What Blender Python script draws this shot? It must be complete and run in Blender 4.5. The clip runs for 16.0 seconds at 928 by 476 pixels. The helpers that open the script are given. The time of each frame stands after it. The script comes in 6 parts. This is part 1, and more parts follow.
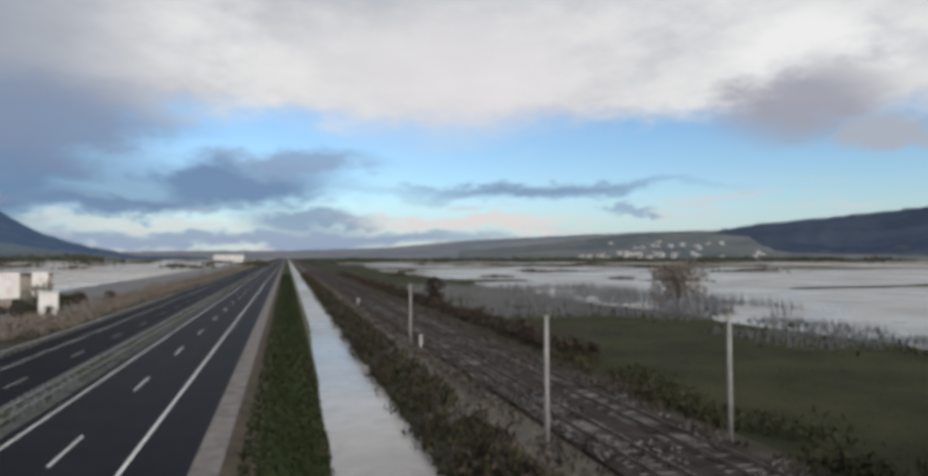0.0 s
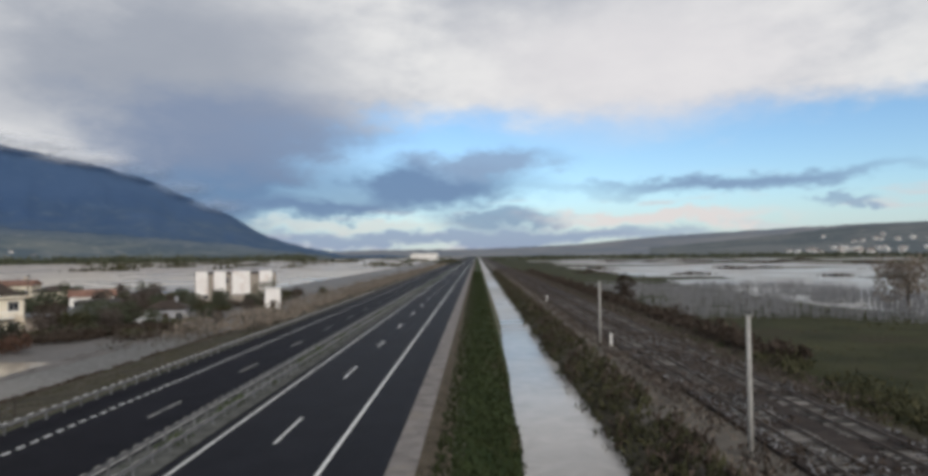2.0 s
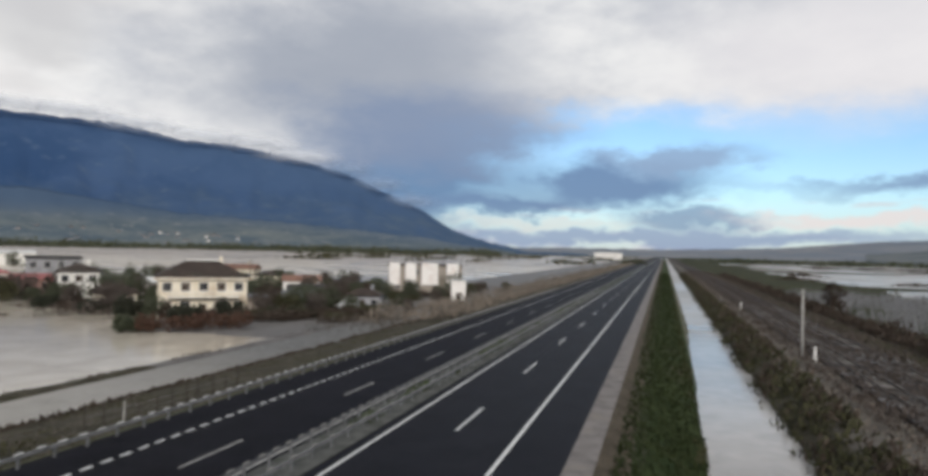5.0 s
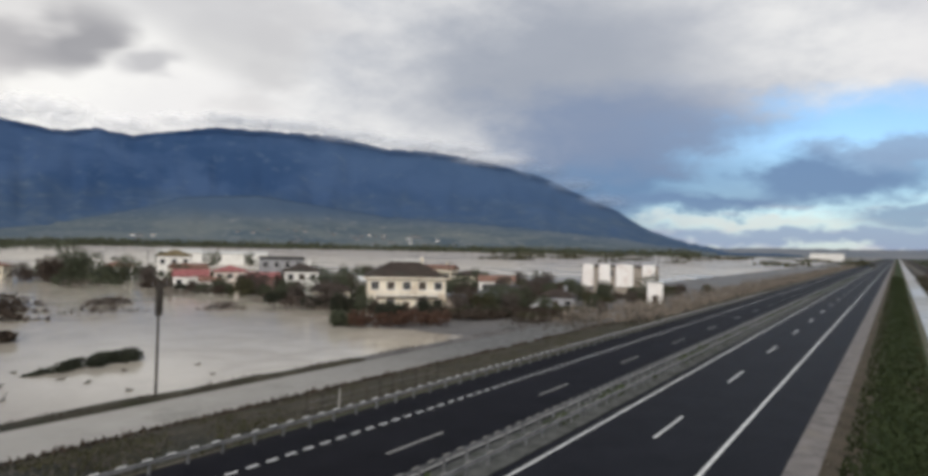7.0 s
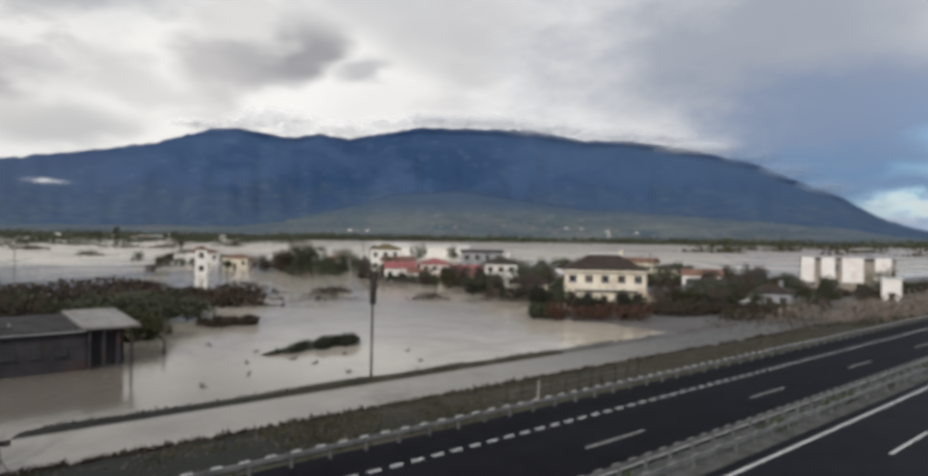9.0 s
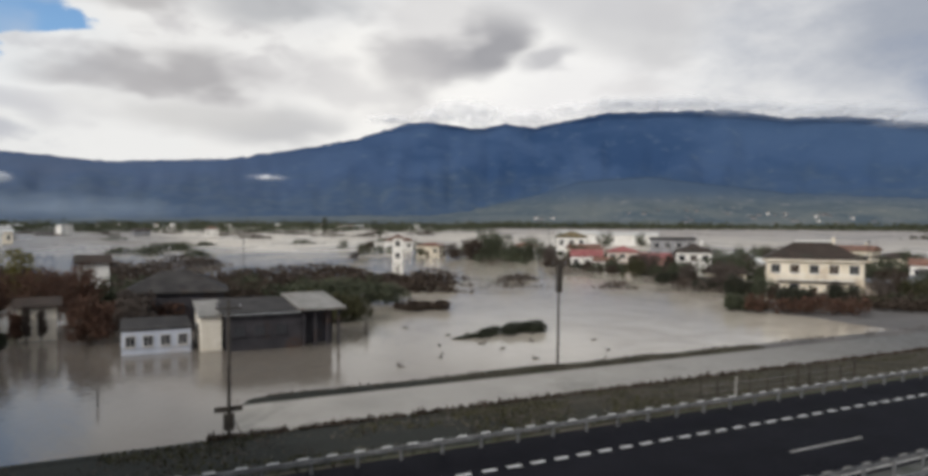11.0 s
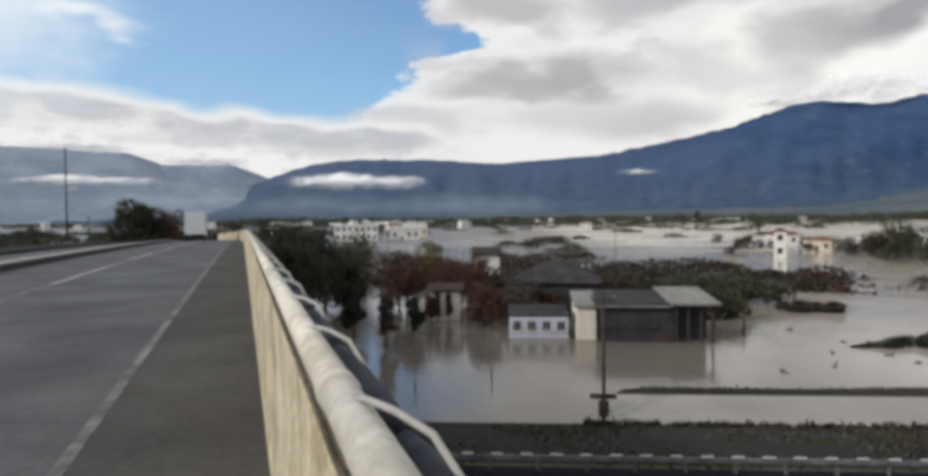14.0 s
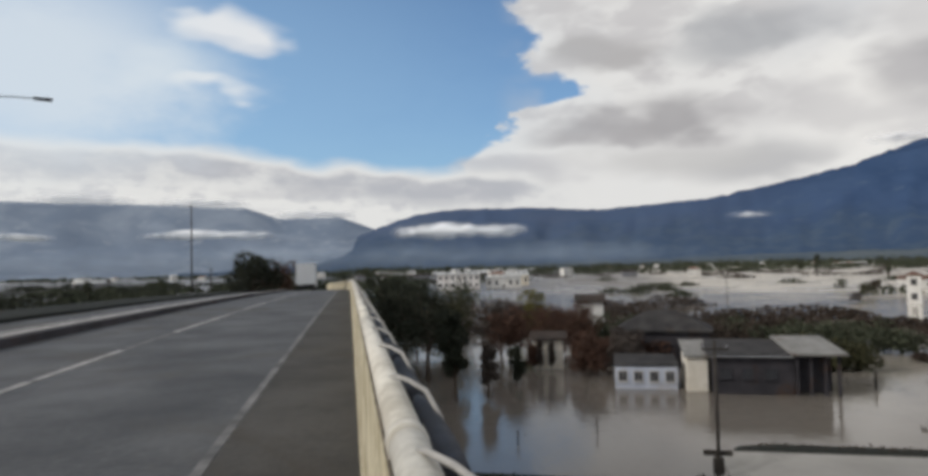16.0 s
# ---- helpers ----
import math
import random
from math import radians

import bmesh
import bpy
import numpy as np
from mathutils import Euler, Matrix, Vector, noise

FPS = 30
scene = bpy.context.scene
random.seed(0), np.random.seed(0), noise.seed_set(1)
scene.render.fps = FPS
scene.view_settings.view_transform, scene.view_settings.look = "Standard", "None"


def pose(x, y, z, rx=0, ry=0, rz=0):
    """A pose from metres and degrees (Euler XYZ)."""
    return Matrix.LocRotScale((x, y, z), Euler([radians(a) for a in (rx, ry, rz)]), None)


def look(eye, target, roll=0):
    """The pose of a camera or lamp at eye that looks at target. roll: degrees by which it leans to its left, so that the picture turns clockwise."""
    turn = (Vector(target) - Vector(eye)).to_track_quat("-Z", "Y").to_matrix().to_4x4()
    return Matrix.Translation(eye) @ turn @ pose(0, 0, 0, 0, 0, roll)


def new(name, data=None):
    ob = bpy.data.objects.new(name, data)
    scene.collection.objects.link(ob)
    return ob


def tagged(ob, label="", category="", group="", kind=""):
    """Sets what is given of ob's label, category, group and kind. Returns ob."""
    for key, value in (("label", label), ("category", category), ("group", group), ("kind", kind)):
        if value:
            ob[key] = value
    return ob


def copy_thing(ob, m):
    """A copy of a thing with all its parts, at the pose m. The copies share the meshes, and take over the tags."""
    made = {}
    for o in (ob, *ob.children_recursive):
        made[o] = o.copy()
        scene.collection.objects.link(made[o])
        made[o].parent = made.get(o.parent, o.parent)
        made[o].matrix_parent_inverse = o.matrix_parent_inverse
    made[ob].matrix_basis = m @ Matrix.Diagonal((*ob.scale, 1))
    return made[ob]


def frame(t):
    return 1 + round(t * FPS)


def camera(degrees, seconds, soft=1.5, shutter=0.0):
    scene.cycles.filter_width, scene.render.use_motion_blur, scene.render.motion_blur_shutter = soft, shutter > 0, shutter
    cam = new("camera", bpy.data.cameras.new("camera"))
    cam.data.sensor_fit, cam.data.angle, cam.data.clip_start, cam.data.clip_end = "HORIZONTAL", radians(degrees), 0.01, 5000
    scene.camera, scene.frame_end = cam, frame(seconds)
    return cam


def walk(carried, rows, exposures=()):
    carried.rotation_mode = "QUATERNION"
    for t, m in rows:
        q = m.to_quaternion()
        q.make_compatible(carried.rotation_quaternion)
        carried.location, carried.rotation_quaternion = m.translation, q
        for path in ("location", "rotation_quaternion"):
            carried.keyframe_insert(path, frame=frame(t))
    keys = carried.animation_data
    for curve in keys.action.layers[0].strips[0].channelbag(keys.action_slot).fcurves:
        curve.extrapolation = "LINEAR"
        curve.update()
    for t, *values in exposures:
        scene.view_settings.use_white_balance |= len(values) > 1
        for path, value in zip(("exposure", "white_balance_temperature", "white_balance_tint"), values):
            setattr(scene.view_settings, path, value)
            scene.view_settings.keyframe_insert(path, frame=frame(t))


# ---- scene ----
EYE_Z = 10.5                       # above the highway surface
DECK = EYE_Z - 1.6                 # bridge deck below the eye
BRIDGE_AZ = 111.9                  # bridge direction, degrees to the left of the highway's
BDIR = Vector((-math.sin(radians(BRIDGE_AZ)), math.cos(radians(BRIDGE_AZ)), 0))
BSIDE = Vector((BDIR.y, -BDIR.x, 0))   # towards the outer side that the camera looks over

cam = camera(67.97, 16.0, soft=3.9, shutter=0.3)
# seconds, yaw, pitch, roll, sideways, up
ROWS = [
    (0.0, -14.47, 1.45, -0.14, 0.14, 0.0),
    (0.5, -11.21, 1.44, -0.20, 0.14, 0.0),
    (1.0, -7.23, 1.49, -0.16, 0.14, 0.0),
    (1.5, -3.55, 1.54, -0.43, 0.14, 0.0),
    (2.0, 1.06, 1.34, -0.69, 0.14, 0.0),
    (2.5, 2.19, 1.18, 0.44, 0.14, 0.0),
    (3.0, 5.74, 1.16, 0.40, 0.14, 0.0),
    (5.5, 19.61, 0.98, 1.41, 0.14, 0.0),
    (6.0, 24.01, 0.95, 1.23, 0.14, 0.0),
    (6.5, 28.04, 0.88, 1.05, 0.14, 0.0),
    (7.0, 32.20, 0.80, 1.11, 0.14, 0.0),
    (7.5, 35.93, 0.57, 1.43, 0.14, 0.0),
    (8.0, 39.76, 0.23, 1.12, 0.14, 0.0),
    (8.5, 44.12, 0.05, 0.76, 0.14, 0.0),
    (9.0, 48.51, -0.05, 0.75, 0.14, 0.0),
    (11.5, 68.75, -1.41, 0.43, 0.130, 0.0),
    (12.0, 73.99, -1.57, 0.59, 0.120, 0.0),
    (12.5, 77.56, -1.65, -0.06, 0.110, 0.0),
    (13.0, 81.88, -1.67, 0.04, 0.085, 0.0),
    (13.5, 88.13, -1.70, -0.36, 0.040, 0.0),
    (14.0, 94.03, -1.64, -0.50, 0.000, 0.0),
    (14.5, 96.76, -1.43, -0.10, 0.000, 0.0),
    (15.0, 99.75, -0.57, 0.26, 0.010, 0.0),
    (15.5, 101.26, 0.03, 0.30, 0.030, 0.0),
    (16.0, 102.40, 2.47, -1.24, 0.080, 0.0),
]


def heading(yaw, pitch, roll, side, up):
    eye = BSIDE * side + Vector((0, 0, EYE_Z + up))
    y, p = radians(yaw), radians(pitch)
    return look(eye, eye + Vector((-math.sin(y) * math.cos(p), math.cos(y) * math.cos(p), math.sin(p))), roll)


walk(cam, [(t, heading(*r)) for t, *r in ROWS], exposures=[(0.0, -0.1), (3.0, -0.04), (5.5, 0.03), (9.0, -0.05), (12.0, 0.0), (13.5, 0.02), (14.2, -0.02), (14.9, -0.12), (16.0, -0.2)])

# ---- light ----
SUN_AZ, SUN_EL = 205.0, 28.0
sun = new("sun", bpy.data.lights.new("sun", "SUN"))
sun.data.energy, sun.data.angle, sun.data.color = 1.9, radians(4), (1.0, 0.95, 0.88)
sdir = Vector((-math.sin(radians(SUN_AZ)) * math.cos(radians(SUN_EL)), math.cos(radians(SUN_AZ)) * math.cos(radians(SUN_EL)), math.sin(radians(SUN_EL))))
sun.matrix_world = look(sdir * 200, (0, 0, 0))

world = bpy.data.worlds.new("world")
scene.world = world
world.use_nodes = True
WT = world.node_tree
WT.nodes.clear()


def lin(r, g, b):
    """A colour from 0..255 display values."""
    return tuple((c / 255 / 12.92) if c < 10.3 else ((c / 255 + 0.055) / 1.055) ** 2.4 for c in (r, g, b)) + (1.0,)


def plug(tree, socket, value):
    if isinstance(value, bpy.types.NodeSocket):
        tree.links.new(value, socket)
    else:
        socket.default_value = value


def math_node(tree, op, a, b=0.0, c=0.0, clamp=False):
    n = tree.nodes.new("ShaderNodeMath")
    n.operation, n.use_clamp = op, clamp
    for i, v in enumerate((a, b, c)):
        plug(tree, n.inputs[i], v)
    return n.outputs[0]


def mix_node(tree, fac, a, b, blend="MIX"):
    n = tree.nodes.new("ShaderNodeMix")
    n.data_type, n.blend_type = "RGBA", blend
    plug(tree, n.inputs["Factor"], fac)
    plug(tree, n.inputs[6], a)
    plug(tree, n.inputs[7], b)
    return n.outputs[2]


def step_node(tree, v, lo, hi, a=0.0, b=1.0, kind="SMOOTHSTEP"):
    n = tree.nodes.new("ShaderNodeMapRange")
    n.interpolation_type = kind
    for i, q in enumerate((v, lo, hi, a, b)):
        plug(tree, n.inputs[i], q)
    return n.outputs[0]


def noise_node(tree, vec, scale, detail=4.0, rough=0.55, distort=0.0):
    n = tree.nodes.new("ShaderNodeTexNoise")
    n.inputs["Scale"].default_value, n.inputs["Detail"].default_value = scale, detail
    n.inputs["Roughness"].default_value, n.inputs["Distortion"].default_value = rough, distort
    tree.links.new(vec, n.inputs["Vector"])
    return n.outputs["Fac"]


def curve_node(tree, v, stops):
    """A smooth float curve through (position 0..1, value 0..1) stops."""
    n = tree.nodes.new("ShaderNodeValToRGB")
    n.color_ramp.interpolation = "EASE"
    els = n.color_ramp.elements
    for i, (p, q) in enumerate(stops):
        e = els[i] if i < 2 else els.new(p)
        e.position, e.color = p, (q, q, q, 1)
    tree.links.new(v, n.inputs[0])
    return n.outputs[0]


def build_sky():
    t = WT
    tc = t.nodes.new("ShaderNodeTexCoord")
    sep = t.nodes.new("ShaderNodeSeparateXYZ")
    t.links.new(tc.outputs["Generated"], sep.inputs[0])
    x, y, z = sep.outputs
    az = math_node(t, "MULTIPLY", math_node(t, "ARCTAN2", math_node(t, "MULTIPLY", x, -1.0), y), 57.2958)
    el = math_node(t, "MULTIPLY", math_node(t, "ARCSINE", z), 57.2958)
    comb = t.nodes.new("ShaderNodeCombineXYZ")
    plug(t, comb.inputs[0], x)
    plug(t, comb.inputs[1], y)
    plug(t, comb.inputs[2], math_node(t, "MULTIPLY", z, 2.2))
    v = comb.outputs[0]
    big = noise_node(t, v, 3.2, 5, 0.55)
    mid = noise_node(t, v, 8.0, 6, 0.6)
    fine = noise_node(t, v, 21.0, 6, 0.6)
    flat = t.nodes.new("ShaderNodeCombineXYZ")
    plug(t, flat.inputs[0], x)
    plug(t, flat.inputs[1], y)
    plug(t, flat.inputs[2], math_node(t, "MULTIPLY", z, 7.0))
    streak = noise_node(t, flat.outputs[0], 6.0, 5, 0.6)
    # ragged outlines
    wob = math_node(t, "ADD", math_node(t, "MULTIPLY", math_node(t, "SUBTRACT", mid, 0.5), 13.0),
                    math_node(t, "MULTIPLY", math_node(t, "SUBTRACT", fine, 0.5), 5.0))
    azw = math_node(t, "ADD", az, math_node(t, "MULTIPLY", wob, 0.8))
    elw = math_node(t, "ADD", el, math_node(t, "MULTIPLY", wob, 0.35))

    def blob(a, e, w, h, soft=0.35):
        dx = math_node(t, "DIVIDE", math_node(t, "SUBTRACT", azw, a), w)
        dy = math_node(t, "DIVIDE", math_node(t, "SUBTRACT", elw, e), h)
        d = math_node(t, "SQRT", math_node(t, "ADD", math_node(t, "MULTIPLY", dx, dx), math_node(t, "MULTIPLY", dy, dy)))
        return step_node(t, d, 1 + soft, 1 - soft)

    sky = t.nodes.new("ShaderNodeTexSky")
    sky.sky_type, sky.sun_disc = "NISHITA", False
    sky.sun_elevation, sky.sun_rotation = radians(SUN_EL), radians(-SUN_AZ)
    sky.air_density, sky.dust_density, sky.ozone_density = 1.0, 0.6, 1.5
    col = mix_node(t, 1.0, sky.outputs[0], (0.111, 0.134, 0.155, 1), "MULTIPLY")

    # thin bright haze low over the plain, then streaks
    low = step_node(t, el, 5.5, 0.5)
    col = mix_node(t, math_node(t, "MULTIPLY", low, 0.55), col, lin(196, 208, 222))
    st = math_node(t, "MULTIPLY", step_node(t, streak, 0.52, 0.66), step_node(t, el, 7.0, 2.5))
    col = mix_node(t, math_node(t, "MULTIPLY", st, 0.8), col, lin(214, 214, 218))

    # the great overcast sheet: its lower edge rises and falls with the azimuth
    a01 = math_node(t, "DIVIDE", math_node(t, "ADD", azw, 180.0), 360.0)
    edge = curve_node(t, a01, [(0.0, 0.05), (0.30, 0.05), (0.355, 0.24), (0.43, 0.28), (0.52, 0.27), (0.55, 0.25), (0.585, 0.10), (0.61, 0.0),
                               (0.73, 0.0), (0.75, 0.3), (0.765, 1.0), (0.88, 1.0), (0.93, 0.3), (1.0, 0.05)])
    edge = math_node(t, "MULTIPLY", edge, 40.0)
    over = step_node(t, math_node(t, "SUBTRACT", elw, edge), -1.0, 1.8)
    shade = math_node(t, "ADD", math_node(t, "MULTIPLY", big, 0.6), math_node(t, "MULTIPLY", mid, 0.4))
    grey = mix_node(t, step_node(t, shade, 0.36, 0.64), lin(187, 191, 200), lin(236, 236, 236))
    col = mix_node(t, over, col, grey)

    def put(col, mask, rgb, amount=1.0):
        return mix_node(t, math_node(t, "MULTIPLY", mask, amount), col, lin(*rgb))

    # bright and dark parts of the sheet
    col = put(col, blob(21.5, 6.2, 8.5, 4.6, 0.6), (98, 126, 165), 0.92)
    col = put(col, blob(-14, 15, 12, 4.5, 0.7), (234, 231, 233), 0.8)
    col = put(col, blob(60, 12, 15, 8, 0.6), (254, 253, 250), 0.97)
    col = put(col, blob(33, 17.0, 12, 6.0, 0.7), (190, 193, 200), 0.35)
    col = put(col, blob(25, 14.5, 11, 6.0, 0.7), (160, 167, 180), 0.9)
    col = put(col, blob(19, 9.8, 10, 3.2, 0.6), (132, 148, 176), 0.85)
    col = put(col, blob(73, 9.5, 9, 6, 0.6), (250, 248, 244), 0.85)
    col = put(col, blob(54, 9.5, 7, 4.5, 0.7), (228, 226, 228), 0.45)
    # cumulus over the field, white head and grey base
    col = put(col, blob(-41.0, 14.8, 5.2, 3.0, 0.35), (245, 245, 245), 0.95)
    col = put(col, blob(-40.5, 11.4, 5.4, 2.5, 0.6), (164, 166, 179), 0.95)
    col = put(col, blob(-46, 8.6, 3.2, 1.2, 0.4), (178, 182, 194), 0.9)
    # blue-grey banks low over the highway
    col = put(col, blob(4.5, 5.4, 8.5, 1.8, 0.6), (112, 139, 176), 0.95)
    col = put(col, blob(-1.0, 7.6, 5.5, 1.3, 0.5), (142, 162, 192), 0.8)
    col = put(col, blob(13.0, 3.9, 6.5, 0.9, 0.6), (112, 138, 174), 0.9)
    col = put(col, blob(-21, 5.3, 10.5, 0.6, 0.75), (130, 156, 190), 0.9)
    col = put(col, blob(-2.0, 2.7, 5.0, 0.8, 0.4), (126, 150, 182), 0.8)
    col = put(col, blob(-28, 3.7, 1.8, 0.4, 0.5), (140, 165, 195), 0.7)
    col = put(col, blob(10.0, 2.4, 7.0, 0.4, 0.6), (214, 214, 212), 0.6)
    col = put(col, blob(-15.0, 2.7, 8.0, 0.6, 0.5), (232, 222, 220), 0.85)
    col = put(col, blob(2.0, 1.2, 22.0, 0.7, 0.5), (132, 150, 186), 0.75)
    # billows: soft, rounder outlines
    round_ = noise_node(t, v, 6.5, 3, 0.5)
    puff = math_node(t, "MULTIPLY", math_node(t, "SUBTRACT", round_, 0.5), 14.0)
    azp, elp = math_node(t, "ADD", az, puff), math_node(t, "ADD", el, math_node(t, "MULTIPLY", puff, 0.4))

    def billow(a, e, w, h, soft=0.6):
        dx = math_node(t, "DIVIDE", math_node(t, "SUBTRACT", azp, a), w)
        dy = math_node(t, "DIVIDE", math_node(t, "SUBTRACT", elp, e), h)
        d = math_node(t, "SQRT", math_node(t, "ADD", math_node(t, "MULTIPLY", dx, dx), math_node(t, "MULTIPLY", dy, dy)))
        return step_node(t, d, 1 + soft, 1 - soft)

    # heaped white bank beside the blue gap, its hollows grey
    lean = t.nodes.new("ShaderNodeFloatCurve")
    plug(t, lean.inputs["Value"], math_node(t, "DIVIDE", el, 40.0))
    pts = lean.mapping.curves[0].points
    for k, (e, a) in enumerate(((4.0, 104.0), (8.6, 102.0), (10.3, 99.7), (12.6, 97.6), (14.3, 93.9), (17.0, 96.2), (21.5, 97.0), (30.0, 95.5))):
        if k in (0, 7):
            pts[0 if k == 0 else -1].location = (e / 40, (a - 80) / 40)
        else:
            pts.new(e / 40, (a - 80) / 40)
    lean.mapping.update()
    rim = math_node(t, "ADD", math_node(t, "MULTIPLY", lean.outputs[0], 40.0), 80.0)
    heads = noise_node(t, v, 11.0, 4, 0.5, 0.3)
    rag = math_node(t, "ADD", math_node(t, "MULTIPLY", math_node(t, "SUBTRACT", heads, 0.5), 9.0), math_node(t, "MULTIPLY", math_node(t, "SUBTRACT", fine, 0.5), 3.0))
    inside = step_node(t, math_node(t, "ADD", math_node(t, "SUBTRACT", rim, az), rag), -0.5, 0.7)
    heap = math_node(t, "MULTIPLY", inside, step_node(t, az, 72, 80))
    col = put(col, heap, (240, 239, 237), 0.98)
    col = put(col, math_node(t, "MULTIPLY", heap, math_node(t, "MULTIPLY", step_node(t, heads, 0.44, 0.62), step_node(t, el, 9, 12))), (208, 206, 207), 0.75)
    within = math_node(t, "MULTIPLY", step_node(t, az, 36, 52), step_node(t, az, 100, 95))
    hollow = math_node(t, "MULTIPLY", step_node(t, math_node(t, "ADD", math_node(t, "MULTIPLY", big, 0.5), math_node(t, "MULTIPLY", round_, 0.5)), 0.46, 0.62), within)
    col = put(col, math_node(t, "MULTIPLY", hollow, step_node(t, el, 5, 8)), (208, 206, 207), 0.6)
    for a, e, w, h, rgb, k in ((92.5, 10.8, 4.0, 1.3, (182, 180, 182), 0.85), (86.0, 11.6, 4.6, 1.5, (172, 170, 172), 0.85), (78.5, 7.3, 5.0, 1.6, (192, 192, 194), 0.8), (97.5, 7.8, 5.0, 0.9, (204, 203, 206), 0.8),
                               (90.5, 16.9, 3.0, 1.2, (186, 184, 184), 0.8), (68.0, 13.2, 3.0, 2.4, (188, 186, 188), 0.8), (79.5, 17.0, 6.0, 1.6, (178, 180, 184), 0.8), (63.0, 14.8, 4.2, 2.6, (158, 158, 163), 0.92),
                               (56.0, 13.0, 2.2, 1.2, (186, 186, 190), 0.8), (49.5, 15.0, 5.0, 2.0, (202, 202, 204), 0.7), (84.5, 8.2, 6.0, 1.4, (206, 205, 204), 0.7), (53.5, 18.0, 7.0, 2.6, (200, 200, 203), 0.7)):
        col = put(col, billow(a, e, w, h), rgb, k)
    # blue gap, paler towards the south
    col = put(col, blob(120, 14, 18, 11, 0.8), (178, 216, 244), 0.3)
    # layered band under the gap: a bright upper rim, grey stratus, then white again
    side = math_node(t, "MULTIPLY", step_node(t, az, 92, 99), step_node(t, az, 200, 170))
    elb = math_node(t, "ADD", el, math_node(t, "MULTIPLY", math_node(t, "SUBTRACT", round_, 0.5), 3.0))
    tilt = math_node(t, "ADD", elb, math_node(t, "MULTIPLY", math_node(t, "SUBTRACT", az, 118.0), -0.07))
    band = math_node(t, "MULTIPLY", step_node(t, tilt, 9.6, 8.3), side)
    col = mix_node(t, band, col, lin(240, 240, 238))
    stratus = math_node(t, "MULTIPLY", math_node(t, "MULTIPLY", step_node(t, tilt, 8.6, 8.0), step_node(t, tilt, 5.8, 7.2)), side)
    col = put(col, math_node(t, "MULTIPLY", stratus, step_node(t, mid, 0.38, 0.58, 0.2, 1.0)), (184, 187, 195), 0.85)
    col = put(col, math_node(t, "MULTIPLY", step_node(t, streak, 0.5, 0.66), band), (214, 214, 216), 0.6)
    ragged = math_node(t, "MULTIPLY", math_node(t, "MULTIPLY", step_node(t, fine, 0.48, 0.64), band), step_node(t, tilt, 9.0, 7.6))
    col = put(col, ragged, (198, 199, 205), 0.6)
    # small white clouds in the gap, thicker veil to the south
    col = put(col, billow(121.6, 18.7, 3.6, 1.1, 0.5), (244, 246, 248), 0.95)
    col = put(col, billow(121.4, 18.0, 3.2, 0.5, 0.6), (206, 216, 230), 0.5)
    col = put(col, billow(121.2, 14.0, 2.0, 0.8), (244, 247, 249), 0.9)
    col = put(col, billow(125, 15.0, 3.5, 2.0, 0.8), (224, 236, 245), 0.7)
    col = put(col, blob(134, 15.0, 10.0, 6.5, 0.7), (230, 239, 246), 0.85)

    bg = t.nodes.new("ShaderNodeBackground")
    plug(t, bg.inputs[0], col)
    bg.inputs[1].default_value = 1.0
    out = t.nodes.new("ShaderNodeOutputWorld")
    t.links.new(bg.outputs[0], out.inputs[0])


build_sky()

# ---- materials ----


